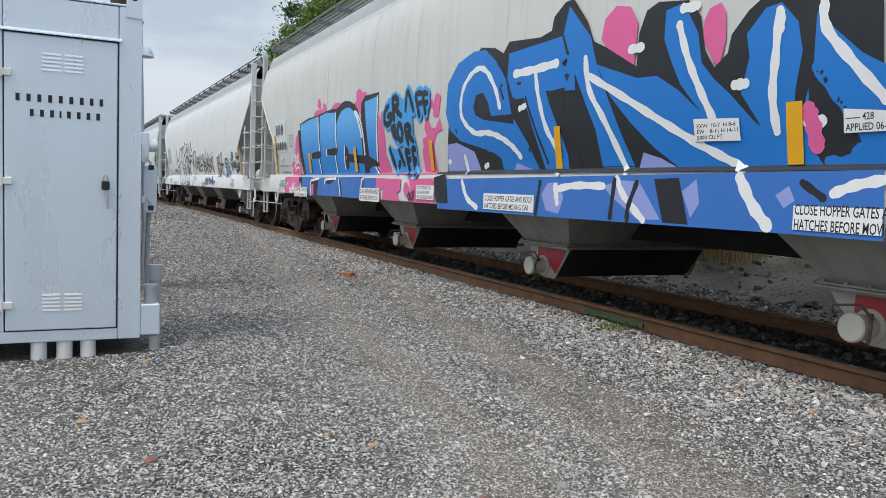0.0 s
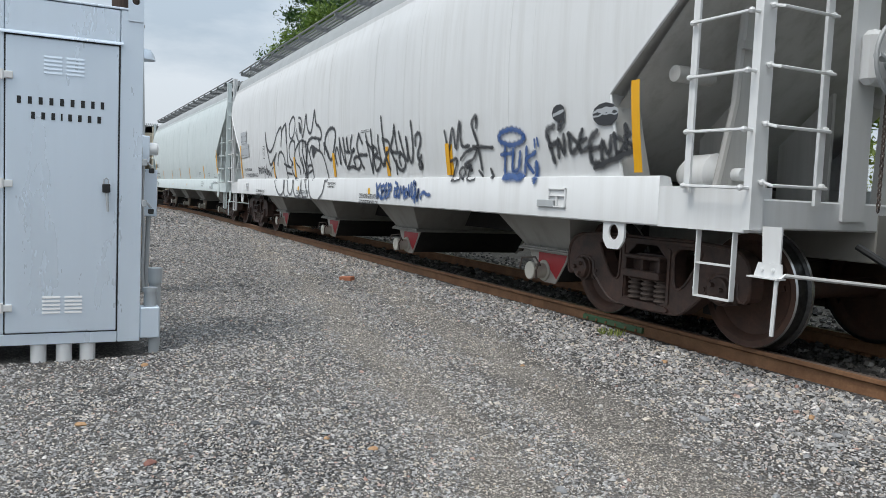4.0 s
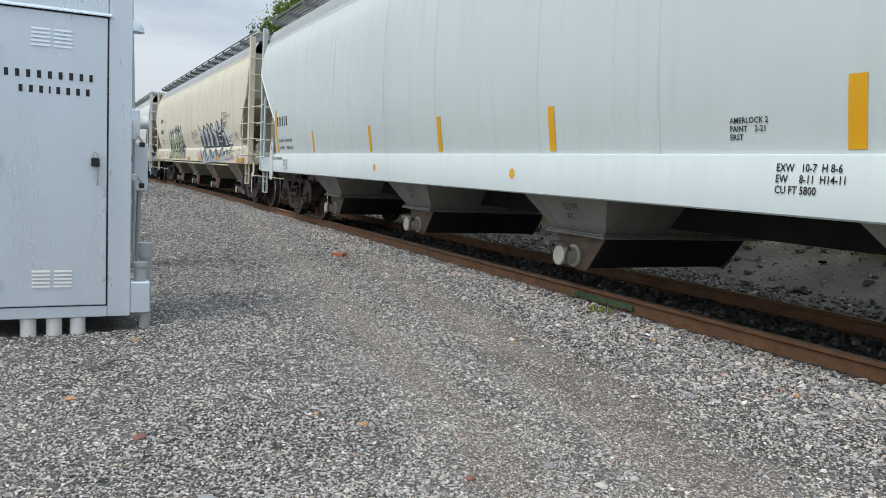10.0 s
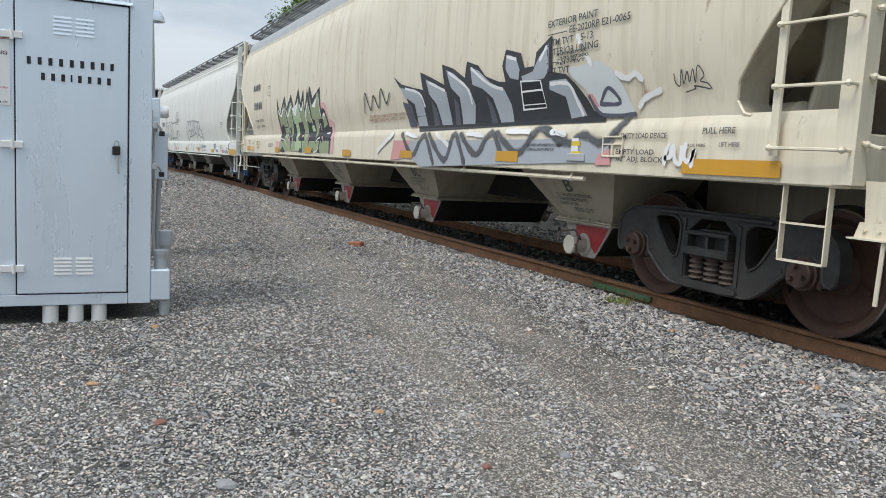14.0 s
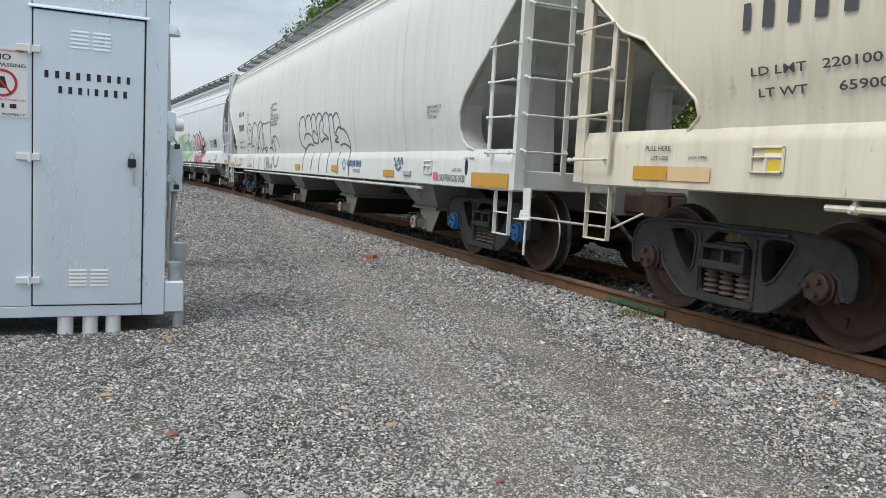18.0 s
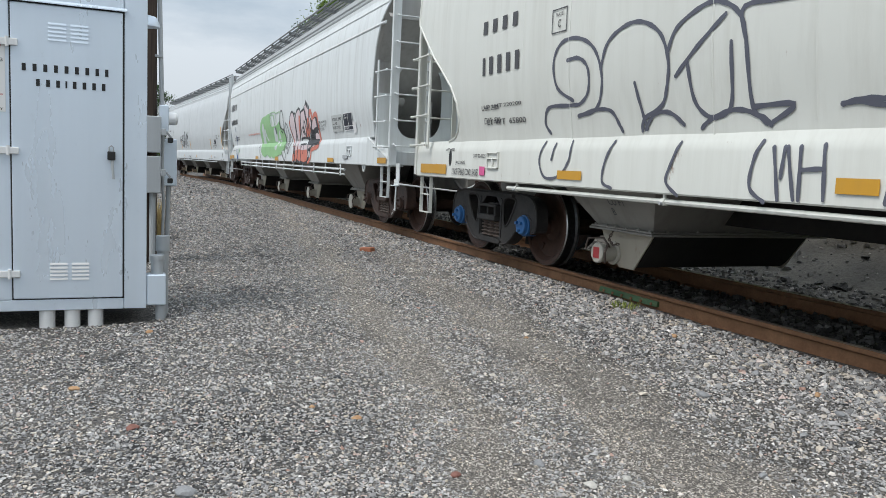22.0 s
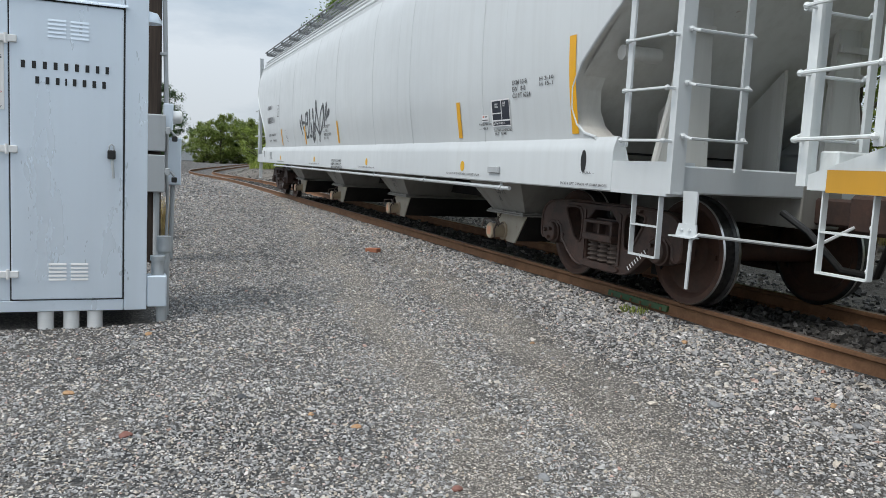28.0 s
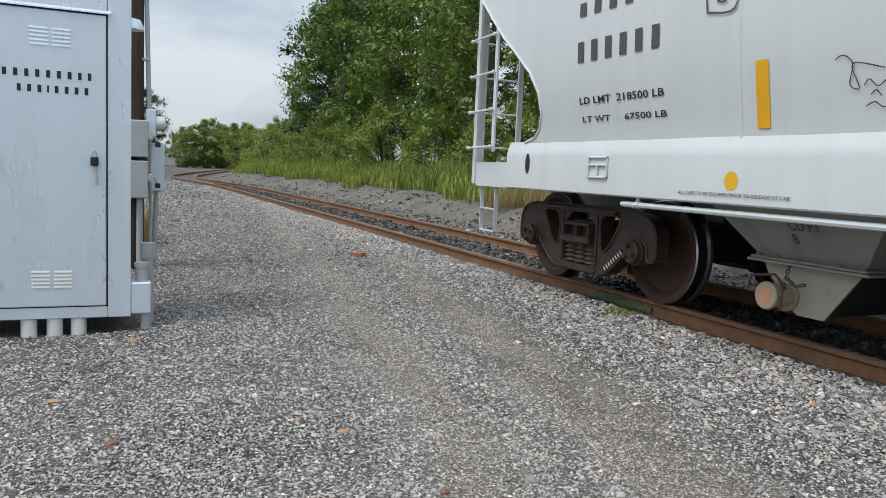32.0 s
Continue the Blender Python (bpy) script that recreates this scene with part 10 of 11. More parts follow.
    area(k, "slate", [(4.3, 1.87), (4.41, 1.77), (4.42, 1.54), (4.29, 1.54)])
    area(k, "slate", [(5.12, 1.84), (5.25, 1.73), (5.34, 1.54), (5.21, 1.54)])
    area(k, "rose", [(7, 1.76), (7.09, 1.75), (7.18, 1.64), (7.09, 1.63)])
    area(k, "rose", [(2.3, 1.36), (2.92, 1.36), (2.83, 1.23), (2.55, 1.1), (2.19, 1.08)])
    area(k, "rose", [(6.83, 1.36), (7.56, 1.36), (7.4, 1.36), (7.25, 1.35), (6.97, 1.36)])
    area(k, "rose", [(7.22, 1.22), (7.38, 1.28), (7.41, 1.14), (7.18, 1.13)])
    spray(k, "white", 0.035, [(2.78, 2.06), (3.26, 1.97), (3.41, 1.8)])
    spray(k, "white", 0.035, [(3.59, 2.09), (4.05, 1.96)])
    spray(k, "white", 0.035, [(4.19, 2.16), (4.66, 1.96), (4.76, 1.78)])
    spray(k, "white", 0.035, [(4.79, 2.16), (5.21, 1.96), (5.5, 1.89)])
    spray(k, "white", 0.035, [(6.44, 1.88), (6.73, 1.86), (6.85, 1.7), (6.93, 1.58)])
    spray(k, "white", 0.035, [(6.26, 2.12), (6.37, 2.23)])
    spray(k, "white", 0.035, [(5.62, 2.21), (5.79, 2.17)])
    spray(k, "slate", 0.035, [(7.2, 1.67), (7.32, 1.79), (7.47, 1.66), (7.2, 1.66)])
    spray(k, "slate", 0.035, [(7.04, 1.73), (7.22, 1.57), (7.66, 1.56)])
    spray(k, "white", 0.05, [(7.44, 1.9), (7.58, 1.85), (7.68, 1.88), (7.76, 1.83)])
    spray(k, "white", 0.05, [(7.72, 1.62), (7.79, 1.68), (7.97, 1.73)])
    spray(k, "white", 0.05, [(6.88, 2.27), (6.94, 2.19)])
    spray(k, "white", 0.05, [(7.02, 2.09), (7.09, 2.01)])
    spray(k, "ink2", 0.075, [(2.61, 1.44), (3.02, 1.16), (3.39, 1.43), (3.71, 1.08)])
    spray(k, "ink2", 0.075, [(3.55, 1.43), (4.06, 1.11), (4.31, 1.44), (4.6, 1.11)])
    spray(k, "ink2", 0.075, [(4.5, 1.42), (4.91, 1.19), (5.24, 1.44), (5.51, 1.2)])
    spray(k, "ink2", 0.075, [(5.39, 1.43), (5.86, 1.22), (6.23, 1.47), (6.62, 1.33)])
    spray(k, "ink2", 0.075, [(6.35, 1.45), (6.78, 1.32), (6.97, 1.4), (7.3, 1.33), (7.55, 1.52)])
    spray(k, "white", 0.055, [(2.75, 1.46), (3.16, 1.41)])
    spray(k, "white", 0.055, [(3.77, 1.45), (4.14, 1.3)])
    spray(k, "white", 0.055, [(4.66, 1.44), (5.07, 1.41)])
    spray(k, "white", 0.055, [(5.59, 1.45), (6.05, 1.44)])
    spray(k, "white", 0.055, [(6.46, 1.43), (6.7, 1.41)])
    area(k, "white", [(5.88, 1.95), (6.27, 1.93), (6.34, 1.66), (5.89, 1.65)])
    area(k, "black", [(5.9, 1.93), (6.25, 1.92), (6.32, 1.71), (5.91, 1.71)])
    area(k, "black", [(5.91, 1.7), (6.32, 1.7), (6.33, 1.67), (5.92, 1.67)])
    spray(k, "white", 0.07, [(2.24, 1.45), (1.64, 1.21)])
    spray(k, "ink", 0.035, [(1.02, 1.8), (1.08, 2.1), (1.31, 1.83), (1.47, 2.04), (1.68, 1.85), (1.81, 2.12), (2.01, 1.9), (2.16, 2.03)])
    words(k, "black", 'INTERIOR\n------ 37300\nPLT   TVT', [(6.55, 2.04), (7.06, 2.15)])
    words(k, "brown", 'USED CAR REAR RUBBER SHOES WHEN ENTERING\nSHARP OBJECTS MUST NOT CONTACT LINING', [(1.18, 1.64), (2.78, 1.75)])
    words(k, "black", 'EQUIPPED WITH VENTED COVERS\nCLEAR ALL SNOW AND ICE', [(6.03, 1.25), (6.64, 1.32)])
    marks(k, "dark", [0.7, 1, 1, 1, 1], [(-7.7, 2.16), (-6.77, 2.34)])
    marks(k, "dark", [1, 1, 1, 1], [(-7.82, 2.63), (-6.97, 2.79)])
    words(k, "dark", 'LD LMT   220100', [(-7.6, 1.85), (-6.63, 1.91)])
    words(k, "dark", 'LT WT      65900', [(-7.54, 1.71), (-6.59, 1.77)])
    words(k, "dark", 'PULL HERE', [(-8.68, 1.36), (-8.38, 1.4)])
    words(k, "dark", 'CAR EQUIPPED WITH VENTED COVERS\nCLEAR ALL SNOW AND ICE', [(-6.19, 1.23), (-5.57, 1.31)])
    plate(k, "orange", [(2.56, 1.12), (3.01, 1.22)])
    plate(k, "orange", [(5.39, 1.13), (5.86, 1.24)])
    plate(k, "orange", [(-0.14, 1.1), (0.29, 1.21)])
    plate(k, "orange", [(8.28, 1.1), (9.19, 1.21)])
    words(k, "dark", 'EMPTY LOAD\n1/2" ADJ. BLOCK', [(7.48, 1.16), (8.07, 1.275)])
    words(k, "dark", '60% EMPTY LOAD DEVICE', [(7.42, 1.36), (8.09, 1.405)])
    words(k, "dark", 'PULL HERE', [(8.47, 1.39), (8.78, 1.435)])
    words(k, "dark", 'JACK HERE', [(8.31, 1.29), (8.51, 1.32)])
    words(k, "dark", 'LIFT HERE', [(8.64, 1.3), (8.83, 1.33)])
    plate(k, "white", [(6.82, 1.18), (6.93, 1.37)])
    plate(k, "badge", [(6.83, 1.19), (6.97, 1.25)])
    plate(k, "badge", [(6.82, 1.3), (6.96, 1.34)])
    spray(k, "ink3", 0.01, [(8.14, 1.84), (8.15, 1.78), (8.2, 1.75), (8.22, 1.87), (8.24, 1.76), (8.28, 1.85), (8.3, 1.77), (8.34, 1.86), (8.36, 1.76), (8.39, 1.88), (8.45, 1.81), (8.41, 1.77), (8.48, 1.75), (8.52, 1.71)])
    spray(k, "ink3", 0.01, [(8.26, 1.7), (8.36, 1.72), (8.35, 1.74), (8.5, 1.71)])
    spray(k, "white", 0.04, [(8.09, 1.17), (8.1, 1.27), (8.14, 1.3), (8.16, 1.23), (8.1, 1.21)])
    spray(k, "white", 0.04, [(8.18, 1.3), (8.21, 1.19), (8.27, 1.18), (8.27, 1.29)])
    spray(k, "white", 0.04, [(8.31, 1.31), (8.3, 1.22), (8.36, 1.19), (8.4, 1.28), (8.38, 1.16)])
    words(k, "dark", 'EXTERIOR PAINT\n---------- EE-2020RP E21-0065\nDTM TVT    5-13\nINTERIOR LINING\n------ 37300\nPLT TVT', [(6.39, 1.96), (7.62, 2.46)])


def paint_outlines(k):
    spray(k, "slate", 0.035, [(0.72, 1.46), (0.33, 1.59), (0.2, 1.87), (0.39, 2.13), (0.69, 2.16), (0.83, 2), (0.85, 1.86)])
    spray(k, "slate", 0.035, [(0.63, 1.7), (0.85, 1.8), (1.25, 1.75), (1.38, 1.55), (1.11, 1.58), (0.77, 1.51), (0.57, 1.42)])
    spray(k, "slate", 0.035, [(0.8, 1.95), (0.93, 2.14), (1.2, 2.17), (1.32, 2.02), (1.37, 1.85)])
    spray(k, "slate", 0.035, [(1.31, 2.07), (1.45, 2.18), (1.65, 2.15), (1.71, 2.01), (1.79, 1.62), (1.47, 1.61), (1.38, 1.74), (1.54, 1.84), (1.74, 1.75)])
    spray(k, "slate", 0.035, [(1.71, 2.04), (1.92, 2.18), (2.18, 2.11), (2.28, 1.94), (2.22, 1.8), (2.59, 1.66), (2.28, 1.67), (2.03, 1.61), (1.93, 1.72), (1.95, 1.89), (2.07, 2.03)])
    spray(k, "slate", 0.035, [(2.15, 2.04), (2.42, 2.16), (2.64, 2.11), (2.71, 1.9), (2.72, 1.41)])
    spray(k, "slate", 0.035, [(2.68, 2.08), (2.82, 2.12), (2.96, 2.07), (3.02, 1.87), (3.06, 1.74), (3.26, 1.67), (3.01, 1.61), (3.27, 1.58)])
    spray(k, "slate", 0.035, [(3, 2.05), (3.15, 2.12), (3.3, 2.1), (3.43, 1.98), (3.49, 1.83), (3.61, 1.82), (3.83, 1.73), (3.98, 1.55), (3.97, 1.43)])
    spray(k, "slate", 0.035, [(3.96, 1.47), (3.83, 1.51), (3.59, 1.55), (3.37, 1.52)])
    spray(k, "slate", 0.035, [(3.13, 1.76), (3.33, 1.85), (3.49, 1.84)])
    spray(k, "slate", 0.03, [(0.57, 1.4), (0.47, 1.01)])
    spray(k, "slate", 0.03, [(1.38, 1.39), (1.2, 1.03)])
    spray(k, "slate", 0.03, [(1.92, 1.38), (1.85, 1)])
    spray(k, "slate", 0.03, [(2.58, 1.39), (2.48, 1)])
    spray(k, "slate", 0.03, [(3.31, 1.4), (3.19, 0.99)])
    spray(k, "slate", 0.03, [(3.94, 1.4), (3.98, 1.27), (3.97, 0.98)])
    spray(k, "slate", 0.034, [(-6.06, 1.72), (-6.32, 1.85), (-6.38, 2.09), (-6.24, 2.25), (-5.95, 2.25), (-5.71, 2.13), (-5.6, 1.91), (-5.64, 1.7), (-5.76, 1.61), (-5.99, 1.58)])
    spray(k, "slate", 0.034, [(-6.14, 2.08), (-5.95, 2.08), (-5.81, 1.98), (-5.81, 1.79), (-5.94, 1.69), (-6.12, 1.68), (-6.49, 1.68), (-6.58, 1.54), (-6.49, 1.44)])
    spray(k, "slate", 0.034, [(-5.99, 1.58), (-5.71, 1.62), (-5.49, 1.6), (-5.38, 1.48), (-5.34, 1.43)])
    spray(k, "slate", 0.034, [(-5.61, 1.96), (-5.51, 2.16), (-5.27, 2.26), (-5.04, 2.25), (-4.83, 2.13), (-4.74, 1.93), (-4.76, 1.75), (-4.83, 1.61), (-5.05, 1.52), (-5.08, 1.43)])
    spray(k, "slate", 0.034, [(-5.15, 1.8), (-5.07, 1.57), (-5.02, 1.44)])
    spray(k, "slate", 0.034, [(-5.04, 1.44), (-4.92, 1.55), (-4.74, 1.55), (-4.59, 1.46)])
    spray(k, "slate", 0.034, [(-4.75, 1.98), (-4.65, 2.15), (-4.39, 2.26), (-4.21, 2.26), (-4.04, 2.16), (-3.97, 1.99), (-3.92, 1.56), (-3.81, 1.47), (-3.77, 1.43)])
    spray(k, "slate", 0.034, [(-4.66, 1.81), (-4.43, 1.99), (-4.16, 2.17)])
    spray(k, "slate", 0.034, [(-4.53, 1.89), (-4.47, 1.63), (-4.34, 1.51), (-4.19, 1.51), (-4.1, 1.61), (-4.1, 1.98)])
    spray(k, "slate", 0.034, [(-4.4, 1.43), (-4.3, 1.49), (-4.09, 1.54), (-3.91, 1.51), (-3.8, 1.44)])
    spray(k, "slate", 0.034, [(-3.97, 1.99), (-3.99, 2.19), (-3.59, 2.18), (-3.26, 2.2), (-2.98, 2.19), (-2.95, 2.01), (-2.92, 1.55)])
    spray(k, "slate", 0.034, [(-3.92, 1.55), (-3.58, 1.55), (-3.75, 1.45)])
    spray(k, "slate", 0.034, [(-3.24, 1.53), (-3.09, 1.55), (-2.94, 1.54)])
    spray(k, "slate", 0.034, [(-3.14, 1.54), (-2.93, 1.5), (-2.81, 1.45)])
    spray(k, "slate", 0.034, [(-2.86, 1.63), (-2.78, 1.71), (-2.67, 1.7), (-2.59, 1.61), (-2.57, 1.5), (-2.6, 1.44)])
    spray(k, "slate", 0.034, [(-2.8, 1.7), (-2.66, 1.8), (-2.46, 1.83), (-2.27, 1.79), (-2.12, 1.68), (-2.04, 1.56)])
    spray(k, "slate", 0.028, [(-6.56, 1.36), (-6.64, 1.18), (-6.52, 1.02), (-6.26, 1.04), (-6.1, 1.19), (-6.08, 1.36)])
    spray(k, "slate", 0.028, [(-6.36, 1.34), (-6.41, 1.19)])
    spray(k, "slate", 0.028, [(-5.42, 1.35), (-5.53, 1.17), (-5.55, 1.01), (-5.41, 0.96)])
    spray(k, "slate", 0.028, [(-4.59, 1.33), (-4.67, 1.18), (-4.72, 1.04), (-4.58, 0.94)])
    spray(k, "slate", 0.028, [(-3.8, 1.33), (-3.86, 1.21), (-3.88, 1.03), (-3.75, 0.94)])
    spray(k, "slate", 0.028, [(-3.7, 1.29), (-3.64, 0.96)])
    spray(k, "slate", 0.028, [(-3.61, 1.29), (-3.63, 1.1)])
    spray(k, "slate", 0.028, [(-3.59, 1.29), (-3.52, 0.97)])
    spray(k, "slate", 0.028, [(-3.49, 1.29), (-3.48, 0.97)])
    spray(k, "slate", 0.028, [(-3.32, 1.3), (-3.3, 0.98)])
    spray(k, "slate", 0.028, [(-3.48, 1.15), (-3.32, 1.16)])
    spray(k, "slate", 0.028, [(-2.82, 1.33), (-2.87, 1.2), (-2.9, 0.98)])
    spray(k, "slate", 0.028, [(-2.65, 1.35), (-2.71, 1.28), (-2.68, 1.16), (-2.58, 1.08), (-2.42, 1.05), (-2.27, 1.1), (-2.17, 1.2), (-2.13, 1.29), (-2.06, 1.32)])
    spray(k, "dark", 0.012, [(-6.42, 2.35), (-6.17, 2.35)])
    spray(k, "dark", 0.012, [(-6.17, 2.35), (-6.17, 2.56)])
    spray(k, "dark", 0.012, [(-6.17, 2.56), (-6.42, 2.56)])
    spray(k, "dark", 0.012, [(-6.42, 2.56), (-6.42, 2.35)])
    words(k, "dark", 'C', [(-6.3202, 2.392), (-6.2698, 2.4655)])
    words(k, "dark", 'PLATE', [(-6.358, 2.497), (-6.232, 2.5264)])
    words(k, "dark", 'LD LMT 220200', [(-7.9, 1.74), (-7.03, 1.78)])
    words(k, "dark", 'LT WT  65800', [(-7.85, 1.56), (-6.96, 1.62)])
    marks(k, "dark", [1, 1, 1, 1], [(-7.95, 2.54), (-7.09, 2.68)])
    marks(k, "dark", [0.7, 1, 1, 1, 1], [(-7.93, 2.1), (-7.03, 2.29)])
    words(k, "black", '------ 45883 DTM EXT PAINT\nARIP 07-2019\n------ FX4 37300 DTM LINING\nARIP 07-2019\nCAUTION: DO NOT USE STEAM,\nBOILING WATER OR SHARP OBJECTS\nTO CLEAN. ENTER CAR WITH\nCLEAN SOFT SOLED SHOES.', [(-2.94, 2.09), (-1.82, 2.65)])
    words(k, "dark", 'EXW 10-8 H 3-10\nEW   8-0 H 15-1\nCU FT 6260', [(7.64, 1.82), (8.11, 1.99)])
    words(k, "dark", 'LIFT HERE', [(8.8, 1.28), (9.08, 1.31)])
    words(k, "dark", 'JACK HERE', [(8.46, 1.12), (8.75, 1.17)])
    words(k, "dark", '2 INCH TREAD COND. SHOES', [(8.06, 1), (8.84, 1.09)])
    words(k, "dark", 'LIFT HERE', [(-8.99, 1.28), (-8.73, 1.31)])
    words(k, "dark", 'JACK HERE', [(-8.68, 1.11), (-8.4, 1.16)])
    words(k, "dark", '2 INCH TREAD COND. SHOES', [(-8.78, 0.99), (-8.03, 1.07)])
    words(k, "dark", 'LOT 22-50251', [(-8.17, 1.2), (-7.82, 1.24)])
    words(k, "dark", 'LD LMT  220200', [(-7.96, 1.72), (-7.54, 1.77)])
    words(k, "dark", 'LT WT   65800', [(-7.92, 1.57), (-7.52, 1.64)])
    words(k, "dark", 'VX VENT VALVE', [(4.24, 1.04), (4.66, 1.1)])
    marks(k, "navy", [1.2, 1, 1, 1, 1, 1, 0.01, 1, 1, 1, 1], [(3.9, 1.14), (4.71, 1.25)])
    spray(k, "navy", 0.022, [(3.58, 1.18), (3.69, 1.26), (3.80, 1.18), (3.69, 1.08), (3.58, 1.18)])
    plate(k, "orange", [(-0.2, 1.02), (0.24, 1.14)])
    plate(k, "orange", [(2.85, 1.03), (3.31, 1.15)])
    plate(k, "orange", [(-3.22, 1.02), (-2.94, 1.11)])
    plate(k, "orange", [(-6.28, 1.01), (-5.87, 1.09)])
    plate(k, "orange", [(-9.85, 0.99), (-8.97, 1.11)])
    plate(k, "orange", [(9.03, 0.97), (9.95, 1.13)])
    plate(k, "orange", [(5.86, 1.01), (6.32, 1.11)])
    plate(k, "pink", [(7.87, 1.01), (8.01, 1.11)])
    plate(k, "pink", [(-7.99, 1), (-7.85, 1.1)])
    spray(k, "navy", 0.03, [(6.34, 1.29), (6.46, 1.19), (6.51, 1.3), (6.59, 1.2), (6.65, 1.3), (6.7, 1.21)])
    spray(k, "navy", 0.03, [(6.39, 1.19), (6.5, 1.12), (6.63, 1.16)])


def paint_red_green(k):
    spray(k, "redpink", 0.11, [(4.05, 2.05), (4.14, 2.13), (4.25, 2.1), (4.31, 1.95), (4.48, 2.03), (4.66, 2.05), (4.75, 2), (4.8, 1.71), (4.86, 1.54)])
    area(k, "ink", [(3.73, 1.424), (3.73, 1.93), (3.57, 2.24), (3.64, 2.3), (3.73, 2.4), (3.87, 2.33), (3.99, 2.29), (4.06, 2.23), (4.04, 2.09), (4.12, 2.02), (4.3, 1.93), (4.58, 2.01), (4.72, 1.98), (4.78, 1.73), (4.7, 1.72), (4.8, 1.424)])
    area(k, "palepink", [(2.62, 1.424), (2.62, 2.04), (2.8, 2.22), (3, 2.25), (3.15, 2.13), (3.09, 1.84), (2.83, 1.424)])
    area(k, "palepink", [(3.08, 1.57), (3.17, 1.93), (3.19, 2.15), (3.57, 2.21), (3.69, 1.93), (3.74, 1.7), (3.69, 1.59)])
    area(k, "palepink", [(3.61, 2.26), (3.72, 2.3), (3.85, 2.22), (4, 2.18), (3.98, 1.99), (3.76, 1.99)])
    area(k, "palepink", [(4.02, 1.99), (4.12, 2.02), (4.17, 1.88), (4.08, 1.74), (4.06, 1.64)])
    area(k, "palepink", [(4.19, 1.78), (4.36, 1.95), (4.58, 1.98), (4.64, 1.8), (4.45, 1.78), (4.26, 1.73)])
    area(k, "palepink", [(4.41, 1.55), (4.43, 1.64), (4.58, 1.68), (4.71, 1.64), (4.76, 1.54)])
    spray(k, "redpink", 0.07, [(3.8, 1.63), (3.86, 1.94), (3.95, 1.96), (4, 1.77), (3.8, 1.63)])
    area(k, "redpink", [(2.87, 1.66), (3.01, 2.1), (3.13, 2.08), (3.07, 1.82), (2.83, 1.55)])
    area(k, "redpink", [(3.52, 1.6), (3.62, 1.85), (3.73, 1.79), (3.74, 1.68), (3.67, 1.59)])
    spray(k, "ink", 0.05, [(2.62, 1.54), (2.6, 1.99), (2.76, 2.18), (3.04, 2.25), (3.18, 2.15), (3.12, 1.84), (2.83, 1.54)])
    spray(k, "ink", 0.05, [(3.08, 1.56), (3.15, 1.94), (3.21, 2.15), (3.6, 2.21)])
    spray(k, "ink", 0.05, [(3.34, 1.68), (3.28, 1.78), (3.37, 1.83), (3.4, 1.75), (3.34, 1.68)])
    spray(k, "ink", 0.05, [(3.52, 1.62), (3.43, 1.77), (3.52, 1.95), (3.61, 1.87), (3.59, 1.69), (3.52, 1.62)])
    spray(k, "ink", 0.05, [(3.03, 1.56), (3.3, 1.59), (3.69, 1.58)])
    spray(k, "ink", 0.05, [(3.73, 1.57), (4.07, 1.6), (4.34, 1.59)])
    spray(k, "ink", 0.05, [(3.57, 2.24), (3.68, 2.02), (3.77, 1.92)])
    spray(k, "ink", 0.05, [(4.04, 1.81), (4.13, 1.65)])
    spray(k, "ink", 0.05, [(2.44, 2.16), (2.58, 2.16)])
    spray(k, "ink", 0.05, [(4.23, 1.71), (4.36, 1.72), (4.26, 1.68)])
    spray(k, "ink", 0.06, [(3.7, 2.13), (3.71, 2.1)])
    spray(k, "ink", 0.06, [(3.76, 2.02), (3.77, 1.99)])
    spray(k, "redpink", 0.09, [(4.84, 1.48), (4.7, 1.39), (4.37, 1.35), (4.13, 1.31), (4.08, 1.16), (3.83, 1.06)])
    area(k, "redpink", [(2.47, 1.08), (2.44, 1.417), (2.74, 1.424), (2.69, 1.14), (2.59, 1.06)])
    area(k, "redpink", [(2.74, 1.09), (2.8, 1.424), (3.09, 1.424), (3.08, 1.25), (3.03, 1.09), (2.9, 1.05)])
    area(k, "redpink", [(3.1, 1.07), (3.04, 1.32), (3.72, 1.35), (3.77, 1.2), (3.67, 1.07), (3.42, 1.04)])
    area(k, "palepink", [(2.53, 1.424), (2.74, 1.424), (2.66, 1.33), (2.45, 1.31)])
    area(k, "palepink", [(2.81, 1.424), (3.09, 1.424), (3.04, 1.34), (2.74, 1.33)])
    area(k, "palepink", [(3.11, 1.424), (3.78, 1.424), (3.72, 1.33), (3.04, 1.32)])
    area(k, "ink", [(3.78, 1.424), (4.22, 1.424), (4.02, 1.417), (3.96, 1.25), (3.87, 1.09), (3.71, 1.06), (3.77, 1.25)])
    area(k, "ink", [(2.54, 1.04), (2.72, 1.11), (3.05, 1.05), (2.96, 1.03)])
    area(k, "palepink", [(3.86, 1.424), (4.08, 1.424), (3.91, 1.36), (3.8, 1.34)])
    area(k, "palepink", [(3.78, 1.16), (3.84, 1.29), (3.94, 1.3), (3.91, 1.18)])
    area(k, "palepink", [(4.06, 1.417), (4.49, 1.424), (4.78, 1.424), (4.73, 1.424), (4.29, 1.424)])
    spray(k, "ink", 0.045, [(2.77, 1.44), (2.72, 1.14)])
    spray(k, "ink", 0.045, [(2.72, 1.14), (2.59, 1.05)])
    spray(k, "ink", 0.045, [(3.09, 1.43), (3.1, 1.25), (3.07, 1.06)])
    spray(k, "ink", 0.045, [(3.11, 1.44), (3.62, 1.45)])
    spray(k, "ink", 0.045, [(3.23, 1.44), (3.13, 1.39)])
    spray(k, "ink", 0.045, [(3.37, 1.44), (3.31, 1.25)])
